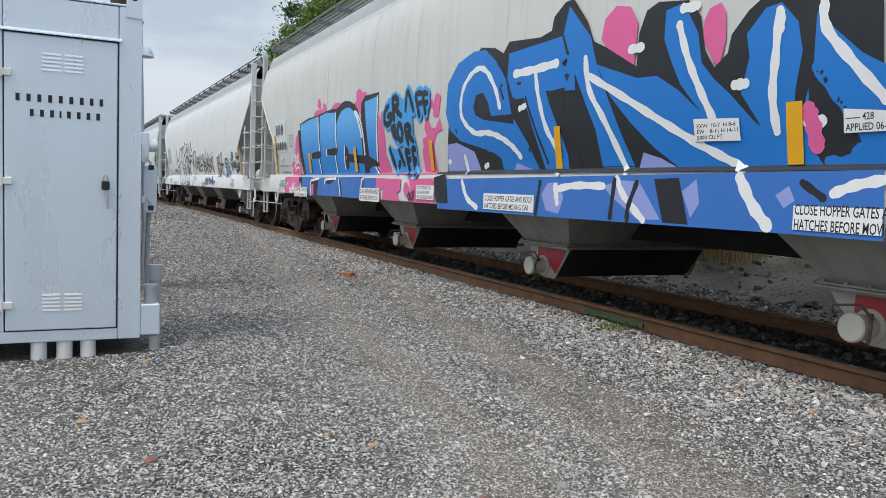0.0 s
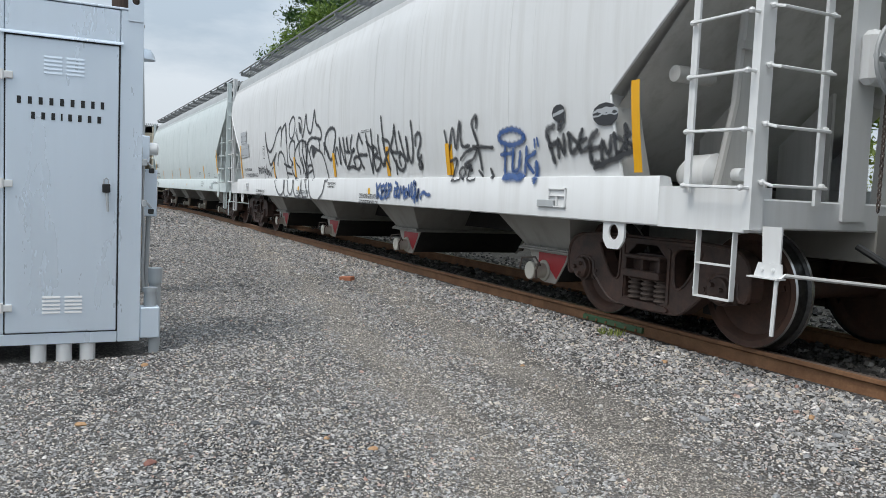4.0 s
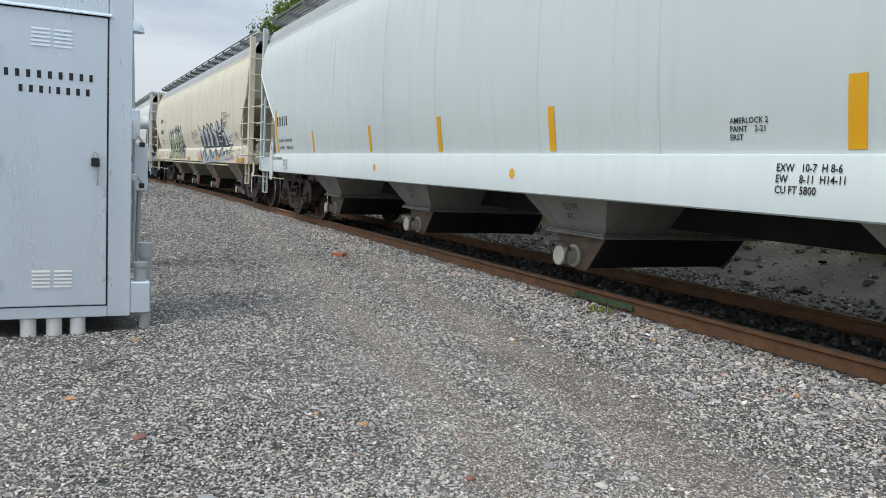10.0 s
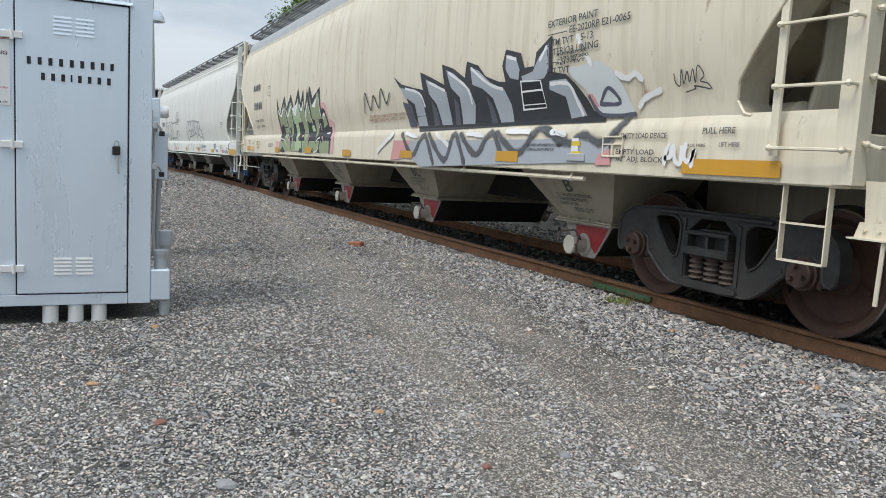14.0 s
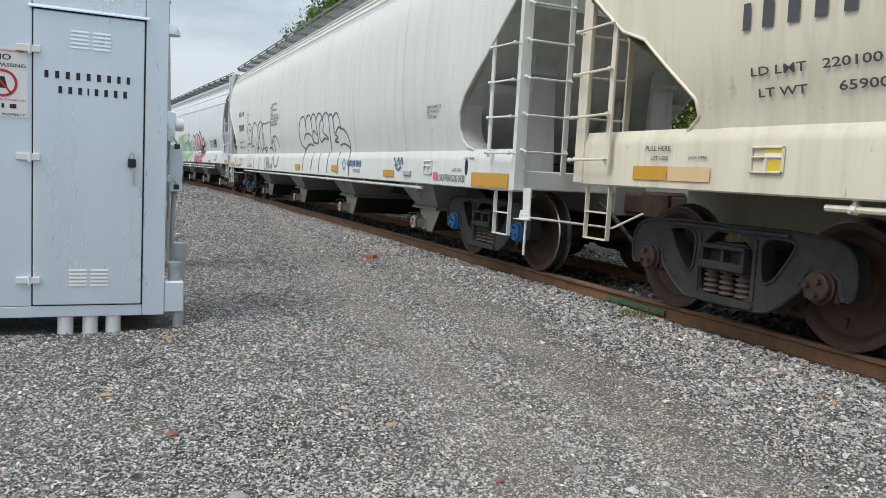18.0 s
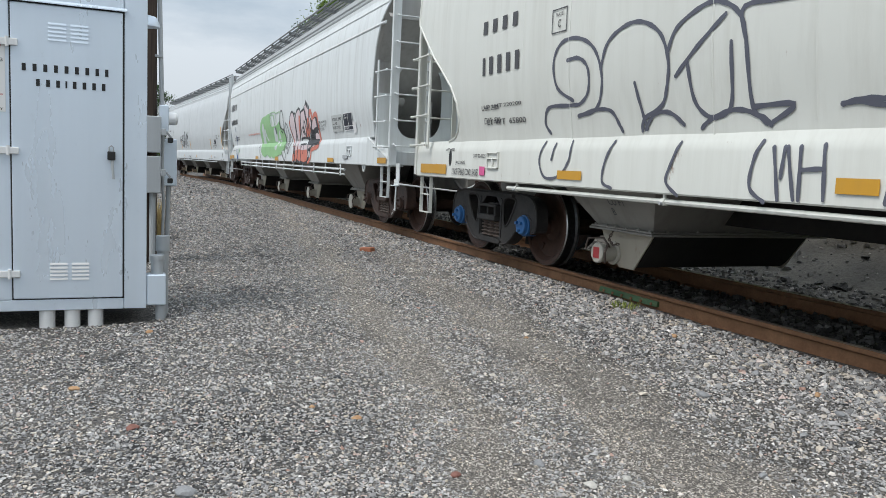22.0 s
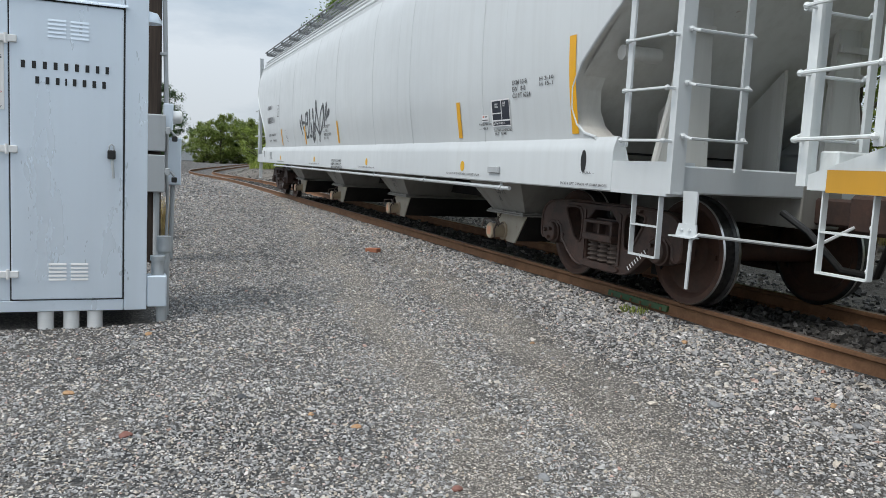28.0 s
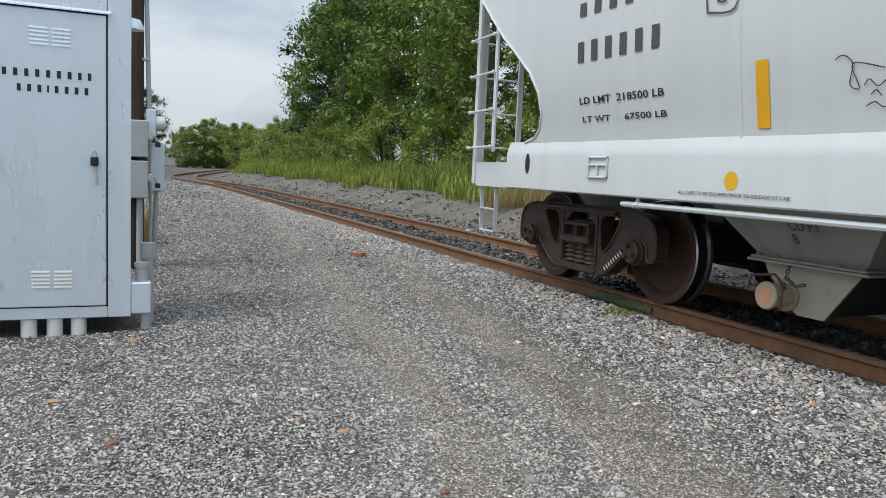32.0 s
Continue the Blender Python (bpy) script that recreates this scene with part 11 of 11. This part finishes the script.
    spray(k, "ink", 0.045, [(3.96, 1.29), (4.23, 1.42), (4.79, 1.45)])
    spray(k, "ink", 0.045, [(3.07, 1.06), (3.42, 1.03), (3.75, 1.07)])
    spray(k, "redpink", 0.09, [(2.24, 1.54), (2.06, 1.72), (1.96, 1.88), (1.94, 1.98)])
    spray(k, "redpink", 0.09, [(2.26, 1.5), (2.28, 1.39), (2.32, 1.27), (2.23, 1.19), (2.23, 1.09)])
    area(k, "palepink", [(2.24, 1.424), (2.09, 1.72), (2, 1.86), (1.99, 1.98), (2.04, 2.1), (2.17, 2.19), (2.32, 2.21), (2.46, 2.15), (2.56, 2), (2.56, 1.82), (2.53, 1.65), (2.48, 1.424)])
    area(k, "palepink", [(2.26, 1.51), (2.47, 1.51), (2.39, 1.28), (2.32, 1.28)])
    area(k, "redpink", [(2.31, 1.27), (2.25, 1.2), (2.25, 1.11), (2.32, 1.05), (2.42, 1.07), (2.44, 1.16), (2.39, 1.26)])
    spray(k, "ink", 0.05, [(2.24, 1.54), (2.09, 1.72), (2, 1.86), (1.99, 1.98), (2.04, 2.1), (2.17, 2.19), (2.32, 2.21), (2.46, 2.15), (2.56, 2), (2.56, 1.82), (2.53, 1.65), (2.48, 1.54)])
    spray(k, "ink", 0.05, [(2.26, 1.51), (2.27, 1.39), (2.32, 1.27)])
    spray(k, "ink", 0.05, [(2.47, 1.51), (2.4, 1.35), (2.39, 1.27)])
    spray(k, "ink", 0.05, [(2.31, 1.27), (2.25, 1.2), (2.25, 1.11), (2.32, 1.05), (2.42, 1.07), (2.44, 1.16), (2.39, 1.26), (2.31, 1.27)])
    area(k, "white", [(0.22, 1.8), (0.09, 2.08), (0.27, 2.13), (0.38, 1.92)])
    area(k, "white", [(0.17, 1.49), (0.33, 1.62), (0.48, 1.58), (0.23, 1.417)])
    area(k, "green", [(-2.24, 1.424), (-2.34, 1.74), (-2.3, 1.95), (-2.15, 2.12), (-1.89, 2.23), (-1.57, 2.27), (-1.36, 2.26), (-1.15, 2.24), (-0.94, 2.3), (-0.68, 2.28), (-0.67, 2.16), (-0.52, 1.96), (-0.17, 1.95), (0.04, 1.95), (0.35, 1.97), (0.48, 2.02), (0.63, 2.02), (0.73, 1.93), (0.82, 1.84), (0.96, 1.77), (1.06, 1.84), (1.18, 1.76), (1.3, 1.67), (1.3, 1.424), (0.55, 1.424), (-0.44, 1.424)])
    area(k, "green", [(-2.23, 1.424), (-0.44, 1.424), (1.32, 1.424), (1.19, 1.32), (0.98, 1.32), (0.82, 1.32), (0.85, 1.23), (0.63, 1.19), (0.52, 1.21), (0.26, 1.16), (0.06, 1.13), (-0.38, 1.11), (-0.58, 1.17), (-0.73, 1.11), (-1, 1.15), (-1.23, 1.2), (-1.59, 1.13), (-2.02, 1.18), (-2.3, 1.3)])
    spray(k, "green", 0.1, [(-2.09, 1.72), (-2.02, 2.02), (-1.75, 2.2)])
    spray(k, "green", 0.1, [(-1.32, 2.21), (-1.1, 2.24), (-0.78, 2.26)])
    spray(k, "green", 0.1, [(0.42, 1.91), (0.62, 1.99), (0.78, 1.83)])
    spray(k, "green", 0.1, [(0.87, 1.74), (1.05, 1.79), (1.23, 1.68)])
    spray(k, "palegreen", 0.02, [(-1.44, 2.2), (-1.29, 1.96), (-1.02, 1.59)])
    spray(k, "palegreen", 0.02, [(-1.32, 2.19), (-1.17, 1.95), (-0.94, 1.6)])
    spray(k, "palegreen", 0.02, [(-1.17, 2.19), (-1.06, 1.94), (-0.83, 1.61)])
    spray(k, "palegreen", 0.02, [(-0.95, 2.22), (-0.9, 1.98), (-0.75, 1.63)])
    spray(k, "palegreen", 0.02, [(-1.49, 1.92), (-1.38, 1.74), (-1.13, 1.59)])
    spray(k, "palegreen", 0.02, [(-1.88, 2.21), (-1.63, 2.24)])
    spray(k, "palegreen", 0.02, [(-0.77, 2.2), (-0.69, 1.91), (-0.6, 1.65)])
    spray(k, "palegreen", 0.02, [(0.87, 1.72), (1.08, 1.77)])
    spray(k, "palegreen", 0.02, [(0.91, 1.64), (1.21, 1.7)])
    area(k, "shell", [(-1.96, 1.51), (-1.98, 1.9), (-1.84, 2.09), (-1.68, 2.05), (-1.57, 1.81), (-1.56, 1.52)])
    area(k, "shell", [(-1.54, 1.75), (-1.55, 1.93), (-1.44, 1.91), (-1.29, 1.71), (-1.09, 1.59), (-1.24, 1.58)])
    area(k, "shell", [(-0.18, 1.55), (-0.23, 1.82), (-0.13, 1.91), (0.09, 1.9), (0.21, 1.77), (0.24, 1.61), (0.23, 1.55)])
    area(k, "shell", [(0.42, 1.62), (0.47, 1.75), (0.56, 1.86), (0.68, 1.61)])
    area(k, "shell", [(0.54, 1.54), (0.56, 1.58), (0.7, 1.58), (0.73, 1.54)])
    area(k, "shell", [(-1.95, 1.424), (-1.55, 1.424), (-1.75, 1.417), (-1.94, 1.417)])
    area(k, "shell", [(-0.16, 1.424), (0.25, 1.49), (0.14, 1.36), (-0, 1.32), (-0.14, 1.36)])
    area(k, "shell", [(0.56, 1.49), (0.73, 1.5), (0.69, 1.424), (0.53, 1.417)])
    area(k, "slate", [(0.03, 1.91), (0.19, 1.93), (0.22, 1.77), (0.13, 1.73), (0.08, 1.78)])
    spray(k, "green", 0.022, [(-0.75, 2.27), (-0.54, 2.31), (-0.01, 2.32), (0.16, 2.29)])
    spray(k, "green", 0.022, [(0.21, 2.27), (0.53, 2.28), (0.77, 2.29), (0.72, 2.17), (0.63, 2.02)])
    spray(k, "green", 0.022, [(0.16, 2.27), (0.17, 2.11), (0.21, 1.97)])
    spray(k, "green", 0.022, [(-0.68, 2.26), (-0.12, 2.24), (-0.05, 2.12), (0.05, 1.95)])
    spray(k, "green", 0.022, [(-0.65, 2.24), (-0.4, 2.1), (-0.5, 1.96)])
    spray(k, "green", 0.04, [(-0.12, 2.23), (-0.01, 2.04), (0.06, 1.94)])
    spray(k, "ink", 0.034, [(0.76, 1.91), (0.74, 2.08), (0.84, 2.25), (0.99, 2.31), (1.14, 2.23), (1.24, 2.04), (1.24, 1.91), (1.16, 1.84), (0.98, 1.85), (0.76, 1.91)])
    spray(k, "ink", 0.034, [(0.7, 2.06), (0.71, 1.97), (0.78, 1.85), (0.9, 1.77), (0.99, 1.77), (1.06, 1.84), (1.18, 1.77), (1.3, 1.66), (1.29, 1.55)])
    spray(k, "ink", 0.034, [(1.24, 1.95), (1.23, 1.83), (1.19, 1.76)])
    spray(k, "ink", 0.034, [(1.29, 1.51), (1.18, 1.41), (1.18, 1.32), (1.35, 1.21), (1.25, 1.07), (1.03, 1.15), (0.86, 1.26)])
    spray(k, "ink", 0.032, [(1.47, 1.55), (1.46, 1.96), (1.63, 1.92), (1.73, 1.78), (1.67, 1.55)])
    spray(k, "ink", 0.032, [(1.47, 1.53), (1.38, 1.46), (1.47, 1.36), (1.54, 1.45), (1.67, 1.53)])
    spray(k, "ink", 0.032, [(1.8, 1.55), (1.87, 1.7), (2.03, 1.55)])
    spray(k, "ink", 0.032, [(2.03, 1.53), (1.61, 1.25), (1.55, 1.32), (1.78, 1.52)])
    spray(k, "ink", 0.02, [(-2.66, 1.38), (-2.38, 1.46), (-2.27, 1.17), (-2.3, 1.12), (-2.66, 1.38)])
    words(k, "redpink", 'DO NOT HAMMER ON CAR', [(-4.59, 1.79), (-2.37, 1.84)])
    words(k, "black", 'EXW  10-5  H  8-7\nEW    7-8  H 15-2\nCU FT 5750', [(4.84, 1.71), (5.5, 1.9)])
    words(k, "black", 'LD LMT  189500 LBS\nLT WT   73500 LBS', [(-7.83, 1.69), (-6.69, 1.8)])
    words(k, "black", '1 1/2 INCH TREAD COND SHOES', [(-8.43, 1.32), (-7.72, 1.36)])
    marks(k, "dark", [1, 1, 1, 1], [(-8.51, 2.72), (-7.18, 2.94)])
    marks(k, "dark", [1, 1, 1, 1, 1, 1], [(-8.33, 2.24), (-6.87, 2.41)])
    area(k, "patch", [(5.94, 1.655), (5.94, 1.96), (6.7, 1.96), (6.69, 1.65)])
    area(k, "white", [(7.38, 1.6), (7.36, 1.8), (7.54, 1.8), (7.56, 1.61)])
    words(k, "black", 'INTERIOR LINED\n------ 428\n09-2012 PRAT', [(6.0, 1.70), (6.64, 1.91)])
    area(k, "white", [(6.79, 1.655), (6.79, 1.97), (7.36, 1.97), (7.36, 1.655)])
    area(k, "navydark", [(6.805, 1.74), (6.805, 1.955), (7.08, 1.955), (7.08, 1.74)])
    area(k, "navydark", [(7.10, 1.74), (7.10, 1.955), (7.345, 1.955), (7.345, 1.74)])
    area(k, "navydark", [(6.805, 1.67), (6.805, 1.725), (7.345, 1.725), (7.345, 1.67)])
    words(k, "white", 'ABD\nABDW', [(6.86, 1.87), (7.02, 1.94)])
    words(k, "white", 'BLT - 10-78', [(6.84, 1.682), (7.10, 1.712)])
    plate(k, "orange", [(-0.06, 1.06), (0.39, 1.16)])
    plate(k, "orange", [(5.59, 1.08), (6.06, 1.16)])
    plate(k, "orange", [(8.82, 1.09), (9.26, 1.18)])
    plate(k, "orange", [(-9.19, 1.04), (-8.72, 1.17)])
    plate(k, "orange", [(-8.54, 1.07), (-8.09, 1.18)])
    plate(k, "orange", [(-3.24, 1.08), (-2.75, 1.16)])
    spray(k, "navy", 0.05, [(-7.4, 2.12), (-7.36, 2.02), (-7.3, 2.02)])
    spray(k, "navy", 0.05, [(-7.37, 1.75), (-7.34, 1.83), (-7.25, 1.79), (-7.26, 1.67), (-7.39, 1.72), (-7.45, 1.64), (-7.42, 1.55)])
    area(k, "navy", [(-7.45, 1.5), (-7.42, 1.417), (-7.25, 1.25), (-7.12, 1.17), (-6.96, 1.06), (-7.32, 1.06), (-7.28, 1.12), (-7.4, 1.2)])
    area(k, "green", [(-6.81, 1.424), (-6.77, 1.424), (-6.73, 1.424), (-6.8, 1.417)])
    area(k, "green", [(-6.85, 1.32), (-6.8, 1.417), (-6.69, 1.36), (-6.67, 1.3), (-6.77, 1.27)])


def paint_last_car(k):
    spray(k, "spray", 0.065, [(-3.41, 1.94), (-3.26, 1.68)])
    spray(k, "spray", 0.065, [(-3.23, 2.04), (-3.09, 1.8)])
    spray(k, "spray", 0.065, [(-3.09, 1.92), (-2.94, 1.92)])
    spray(k, "spray", 0.065, [(-2.59, 2.1), (-2.79, 2.09), (-2.83, 1.84), (-2.84, 1.61), (-2.61, 1.6)])
    spray(k, "spray", 0.065, [(-2.79, 1.89), (-2.67, 1.89)])
    spray(k, "spray", 0.065, [(-2.57, 2.1), (-2.62, 1.62)])
    spray(k, "spray", 0.065, [(-2.36, 2.12), (-2.39, 1.86), (-2.48, 1.64), (-2.29, 1.63), (-2.26, 1.89), (-2.21, 1.73)])
    spray(k, "spray", 0.065, [(-2.02, 2.09), (-2.02, 1.84), (-2.11, 1.63)])
    spray(k, "spray", 0.065, [(-2.2, 1.59), (-2.04, 1.54)])
    spray(k, "spray", 0.065, [(-1.72, 2.24), (-1.68, 2.12), (-1.82, 1.93), (-1.96, 1.76), (-1.99, 1.59)])
    spray(k, "spray", 0.065, [(-1.82, 1.91), (-1.88, 1.73)])
    spray(k, "spray", 0.065, [(-1.71, 2.23), (-1.53, 1.87), (-1.52, 1.63), (-1.57, 1.51)])
    spray(k, "spray", 0.065, [(-1.41, 1.82), (-1.33, 2.01), (-1.16, 2.17), (-1.02, 2.17), (-1.03, 2.01), (-1.23, 1.78), (-1.52, 1.64), (-1.73, 1.78), (-1.93, 1.85)])
    spray(k, "spray", 0.065, [(-0.78, 2.15), (-0.83, 2.05), (-0.93, 1.94), (-1.01, 1.81)])
    spray(k, "spray", 0.065, [(-0.59, 2.04), (-0.75, 1.98), (-0.83, 1.92)])
    spray(k, "spray", 0.12, [(-2.03, 2.12), (-2.03, 2.03)])
    spray(k, "spray", 0.12, [(-1.72, 2.28), (-1.72, 2.17)])
    spray(k, "spray", 0.12, [(-0.78, 2.18), (-0.81, 2.09)])
    spray(k, "spray", 0.12, [(-0.58, 2.06), (-0.66, 2.02)])
    spray(k, "spray", 0.12, [(-3.4, 1.94), (-3.37, 1.86)])
    spray(k, "spray", 0.12, [(-3.22, 2.04), (-3.2, 1.97)])
    spray(k, "spray", 0.12, [(-2.13, 1.61), (-2.13, 1.54)])
    spray(k, "spray", 0.12, [(-1.05, 2.18), (-1.01, 2.07)])
    spray(k, "spray", 0.12, [(-2.61, 2.09), (-2.59, 1.98)])
    spray(k, "spray", 0.12, [(-2.36, 2.12), (-2.36, 2.01)])
    stripe(k, 0.105, [(-5.93, 1.39), (-5.93, 1.85)])
    stripe(k, 0.105, [(-2.97, 1.4), (-2.97, 1.85)])
    stripe(k, 0.11, [(0.05, 1.41), (0.05, 1.85)])
    stripe(k, 0.11, [(6.03, 1.41), (6.03, 1.86)])
    stripe(k, 0.112, [(8.665, 1.41), (8.665, 2.3)])
    words(k, "black", '------ 37300\nINTERIOR COATED\n08 -17   HRI', [(-1.14, 1.52), (-0.51, 1.72)])
    words(k, "dark", 'CONSULT OWNER BEFORE REPAIRING\nOR CLEANING HOPPER BODY', [(-1.16, 1.75), (-0.52, 1.81)])
    words(k, "black", 'NOTE: THIS CAR HAS FOUR COMPARTMENTS\nEQUIPPED WITH --- 5236 PNEUMATIC OUTLET\nREMOVE BOTH CAPS BEFORE OPERATING OUTLETS', [(-0.44, 0.94), (0.46, 1.12)])
    for x in (-6.65, -2.50, 1.55, 5.68):
        words(k, "dark", 'ALL CAPS TO BE SECURED PRIOR TO RELEASE OF CAR', [(x, 0.996), (x + 1.0, 1.019)])
    words(k, "black", 'LD LMT  218500 LB', [(-7.97, 1.7), (-6.86, 1.76)])
    words(k, "black", 'LT WT     67500 LB', [(-7.94, 1.55), (-6.84, 1.6)])
    marks(k, "dark", [1, 1, 1, 1, 1, 1], [(-8.01, 2.05), (-6.88, 2.22)])
    marks(k, "dark", [1, 1, 1, 1], [(-8, 2.43), (-7.21, 2.54)])
    words(k, "dark", 'EXM 10-8\nEW   8-0\nCU FT 6224', [(7.48, 1.82), (7.87, 2)])
    words(k, "dark", 'H 3-10\nH 15-1', [(8.06, 1.9), (8.33, 1.99)])
    words(k, "dark", '- PULL -', [(8.83, 1.08), (9.05, 1.10)])
    words(k, "dark", 'JACK & LIFT  2 INCH HF COMP SHOES', [(8.50, 0.968), (9.26, 0.998)])
    plate(k, "white", [(6.955, 1.545), (7.40, 1.83)])
    plate(k, "navydark", [(6.975, 1.615), (7.19, 1.815)])
    plate(k, "navydark", [(7.205, 1.615), (7.385, 1.815)])
    plate(k, "navydark", [(6.975, 1.555), (7.39, 1.60)])
    words(k, "white", 'ABDX\nABDXL', [(7.04, 1.745), (7.13, 1.79)])
    words(k, "white", 'LUB\nNO', [(7.24, 1.75), (7.30, 1.80)])
    words(k, "white", 'BLT-06-99 REBLT-', [(6.985, 1.566), (7.27, 1.59)])
    words(k, "black", 'RULE 88.B.2 INSPECTED\n  08-17    BY HRI', [(6.98, 1.45), (7.42, 1.525)])
    words(k, "black", 'PAINTED 08-17  HRI', [(6.60, 1.565), (6.93, 1.59)])
    words(k, "black", '------ 458US', [(6.60, 1.52), (6.82, 1.545)])
    plate(k, "white", [(6.69, 1.605), (6.87, 1.68)])
    plate(k, "redpink", [(6.715, 1.65), (6.76, 1.668)])
    plate(k, "dark", [(6.775, 1.653), (6.835, 1.665)])
    plate(k, "dark", [(6.70, 1.618), (6.855, 1.628)])
    spray(k, "dark", 0.014, [(-6.415, 2.21), (-6.415, 2.46), (-6.165, 2.46), (-6.165, 2.20), (-6.415, 2.21)])
    words(k, "dark", 'PLATE', [(-6.385, 2.385), (-6.20, 2.42)])
    words(k, "dark", 'C', [(-6.34, 2.25), (-6.24, 2.34)])
    spray(k, "ink3", 0.007, [(-5.4, 1.79), (-5.35, 1.81), (-5.29, 1.76), (-5.31, 1.65), (-5.25, 1.63), (-5.29, 1.76), (-5.1, 1.72)])
    spray(k, "ink3", 0.007, [(-5.22, 1.64), (-5.19, 1.67), (-5.14, 1.63), (-5.09, 1.66)])
    spray(k, "ink3", 0.007, [(-5.18, 1.59), (-5.15, 1.61), (-5.12, 1.58)])
    spray(k, "ink3", 0.007, [(-5.21, 1.53), (-5.16, 1.55), (-5.11, 1.52), (-5.06, 1.54)])


START = [-9.16, -29.19, -48.95, -69.32, -90.25, -110.87, -131.53]
PACE = [(0, 4.078), (2, 4.04), (4, 4.024), (6, 4.032), (8, 4.078), (10, 4.093), (12, 4.023), (14, 3.964), (16, 4.073), (18, 4.246), (20, 4.371), (22, 4.405), (24, 4.385), (26, 4.414), (28, 4.407), (30, 4.272), (32, 4.065)]


def run(t):
    """Metres that the train has gone at t."""
    s = 0.0
    for (a, p), (b, q) in zip(PACE, PACE[1:]):
        if t <= a:
            break
        u = min(t, b)
        v = p + (q - p) * (u - a) / (b - a)
        s += (p + v) / 2 * (u - a)
    return s


def car_pose(x, half):
    xa, xb = x - half, x + half
    ya, yb = drift(xa), drift(xb)
    return Matrix.Translation((x, MID + (ya + yb) / 2, 0)) @ Matrix.Rotation(math.atan2(yb - ya, xb - xa), 4, "Z")


build_ground()
build_track()
build_cabinet()
build_pole()
build_plants()
build_far()
TRAIN = [hopper_car(s) for s in styles()]
for k, paint_side in zip(TRAIN, (paint_spray_piece, paint_scrawl, paint_stencils, paint_olive_silver, paint_outlines, paint_red_green, paint_last_car)):
    k.layer = 0.004
    paint_side(k)
build_stones()
build_bits()


def motions():
    for k, x0 in zip(TRAIN, START):
        walk(k.car, [(t * 0.5, car_pose(x0 + run(t * 0.5), k.T)) for t in range(65)])
        homes = [w.matrix_basis.translation.copy() for w in k.sets]
        for i, (w, h) in enumerate(zip(k.sets, homes)):
            walk(w, [(t * 0.1, pose(h.x, 0, 0.457, 0, math.degrees(run(t * 0.1) / 0.457) + 40 * i, 0)) for t in range(321)])


motions()
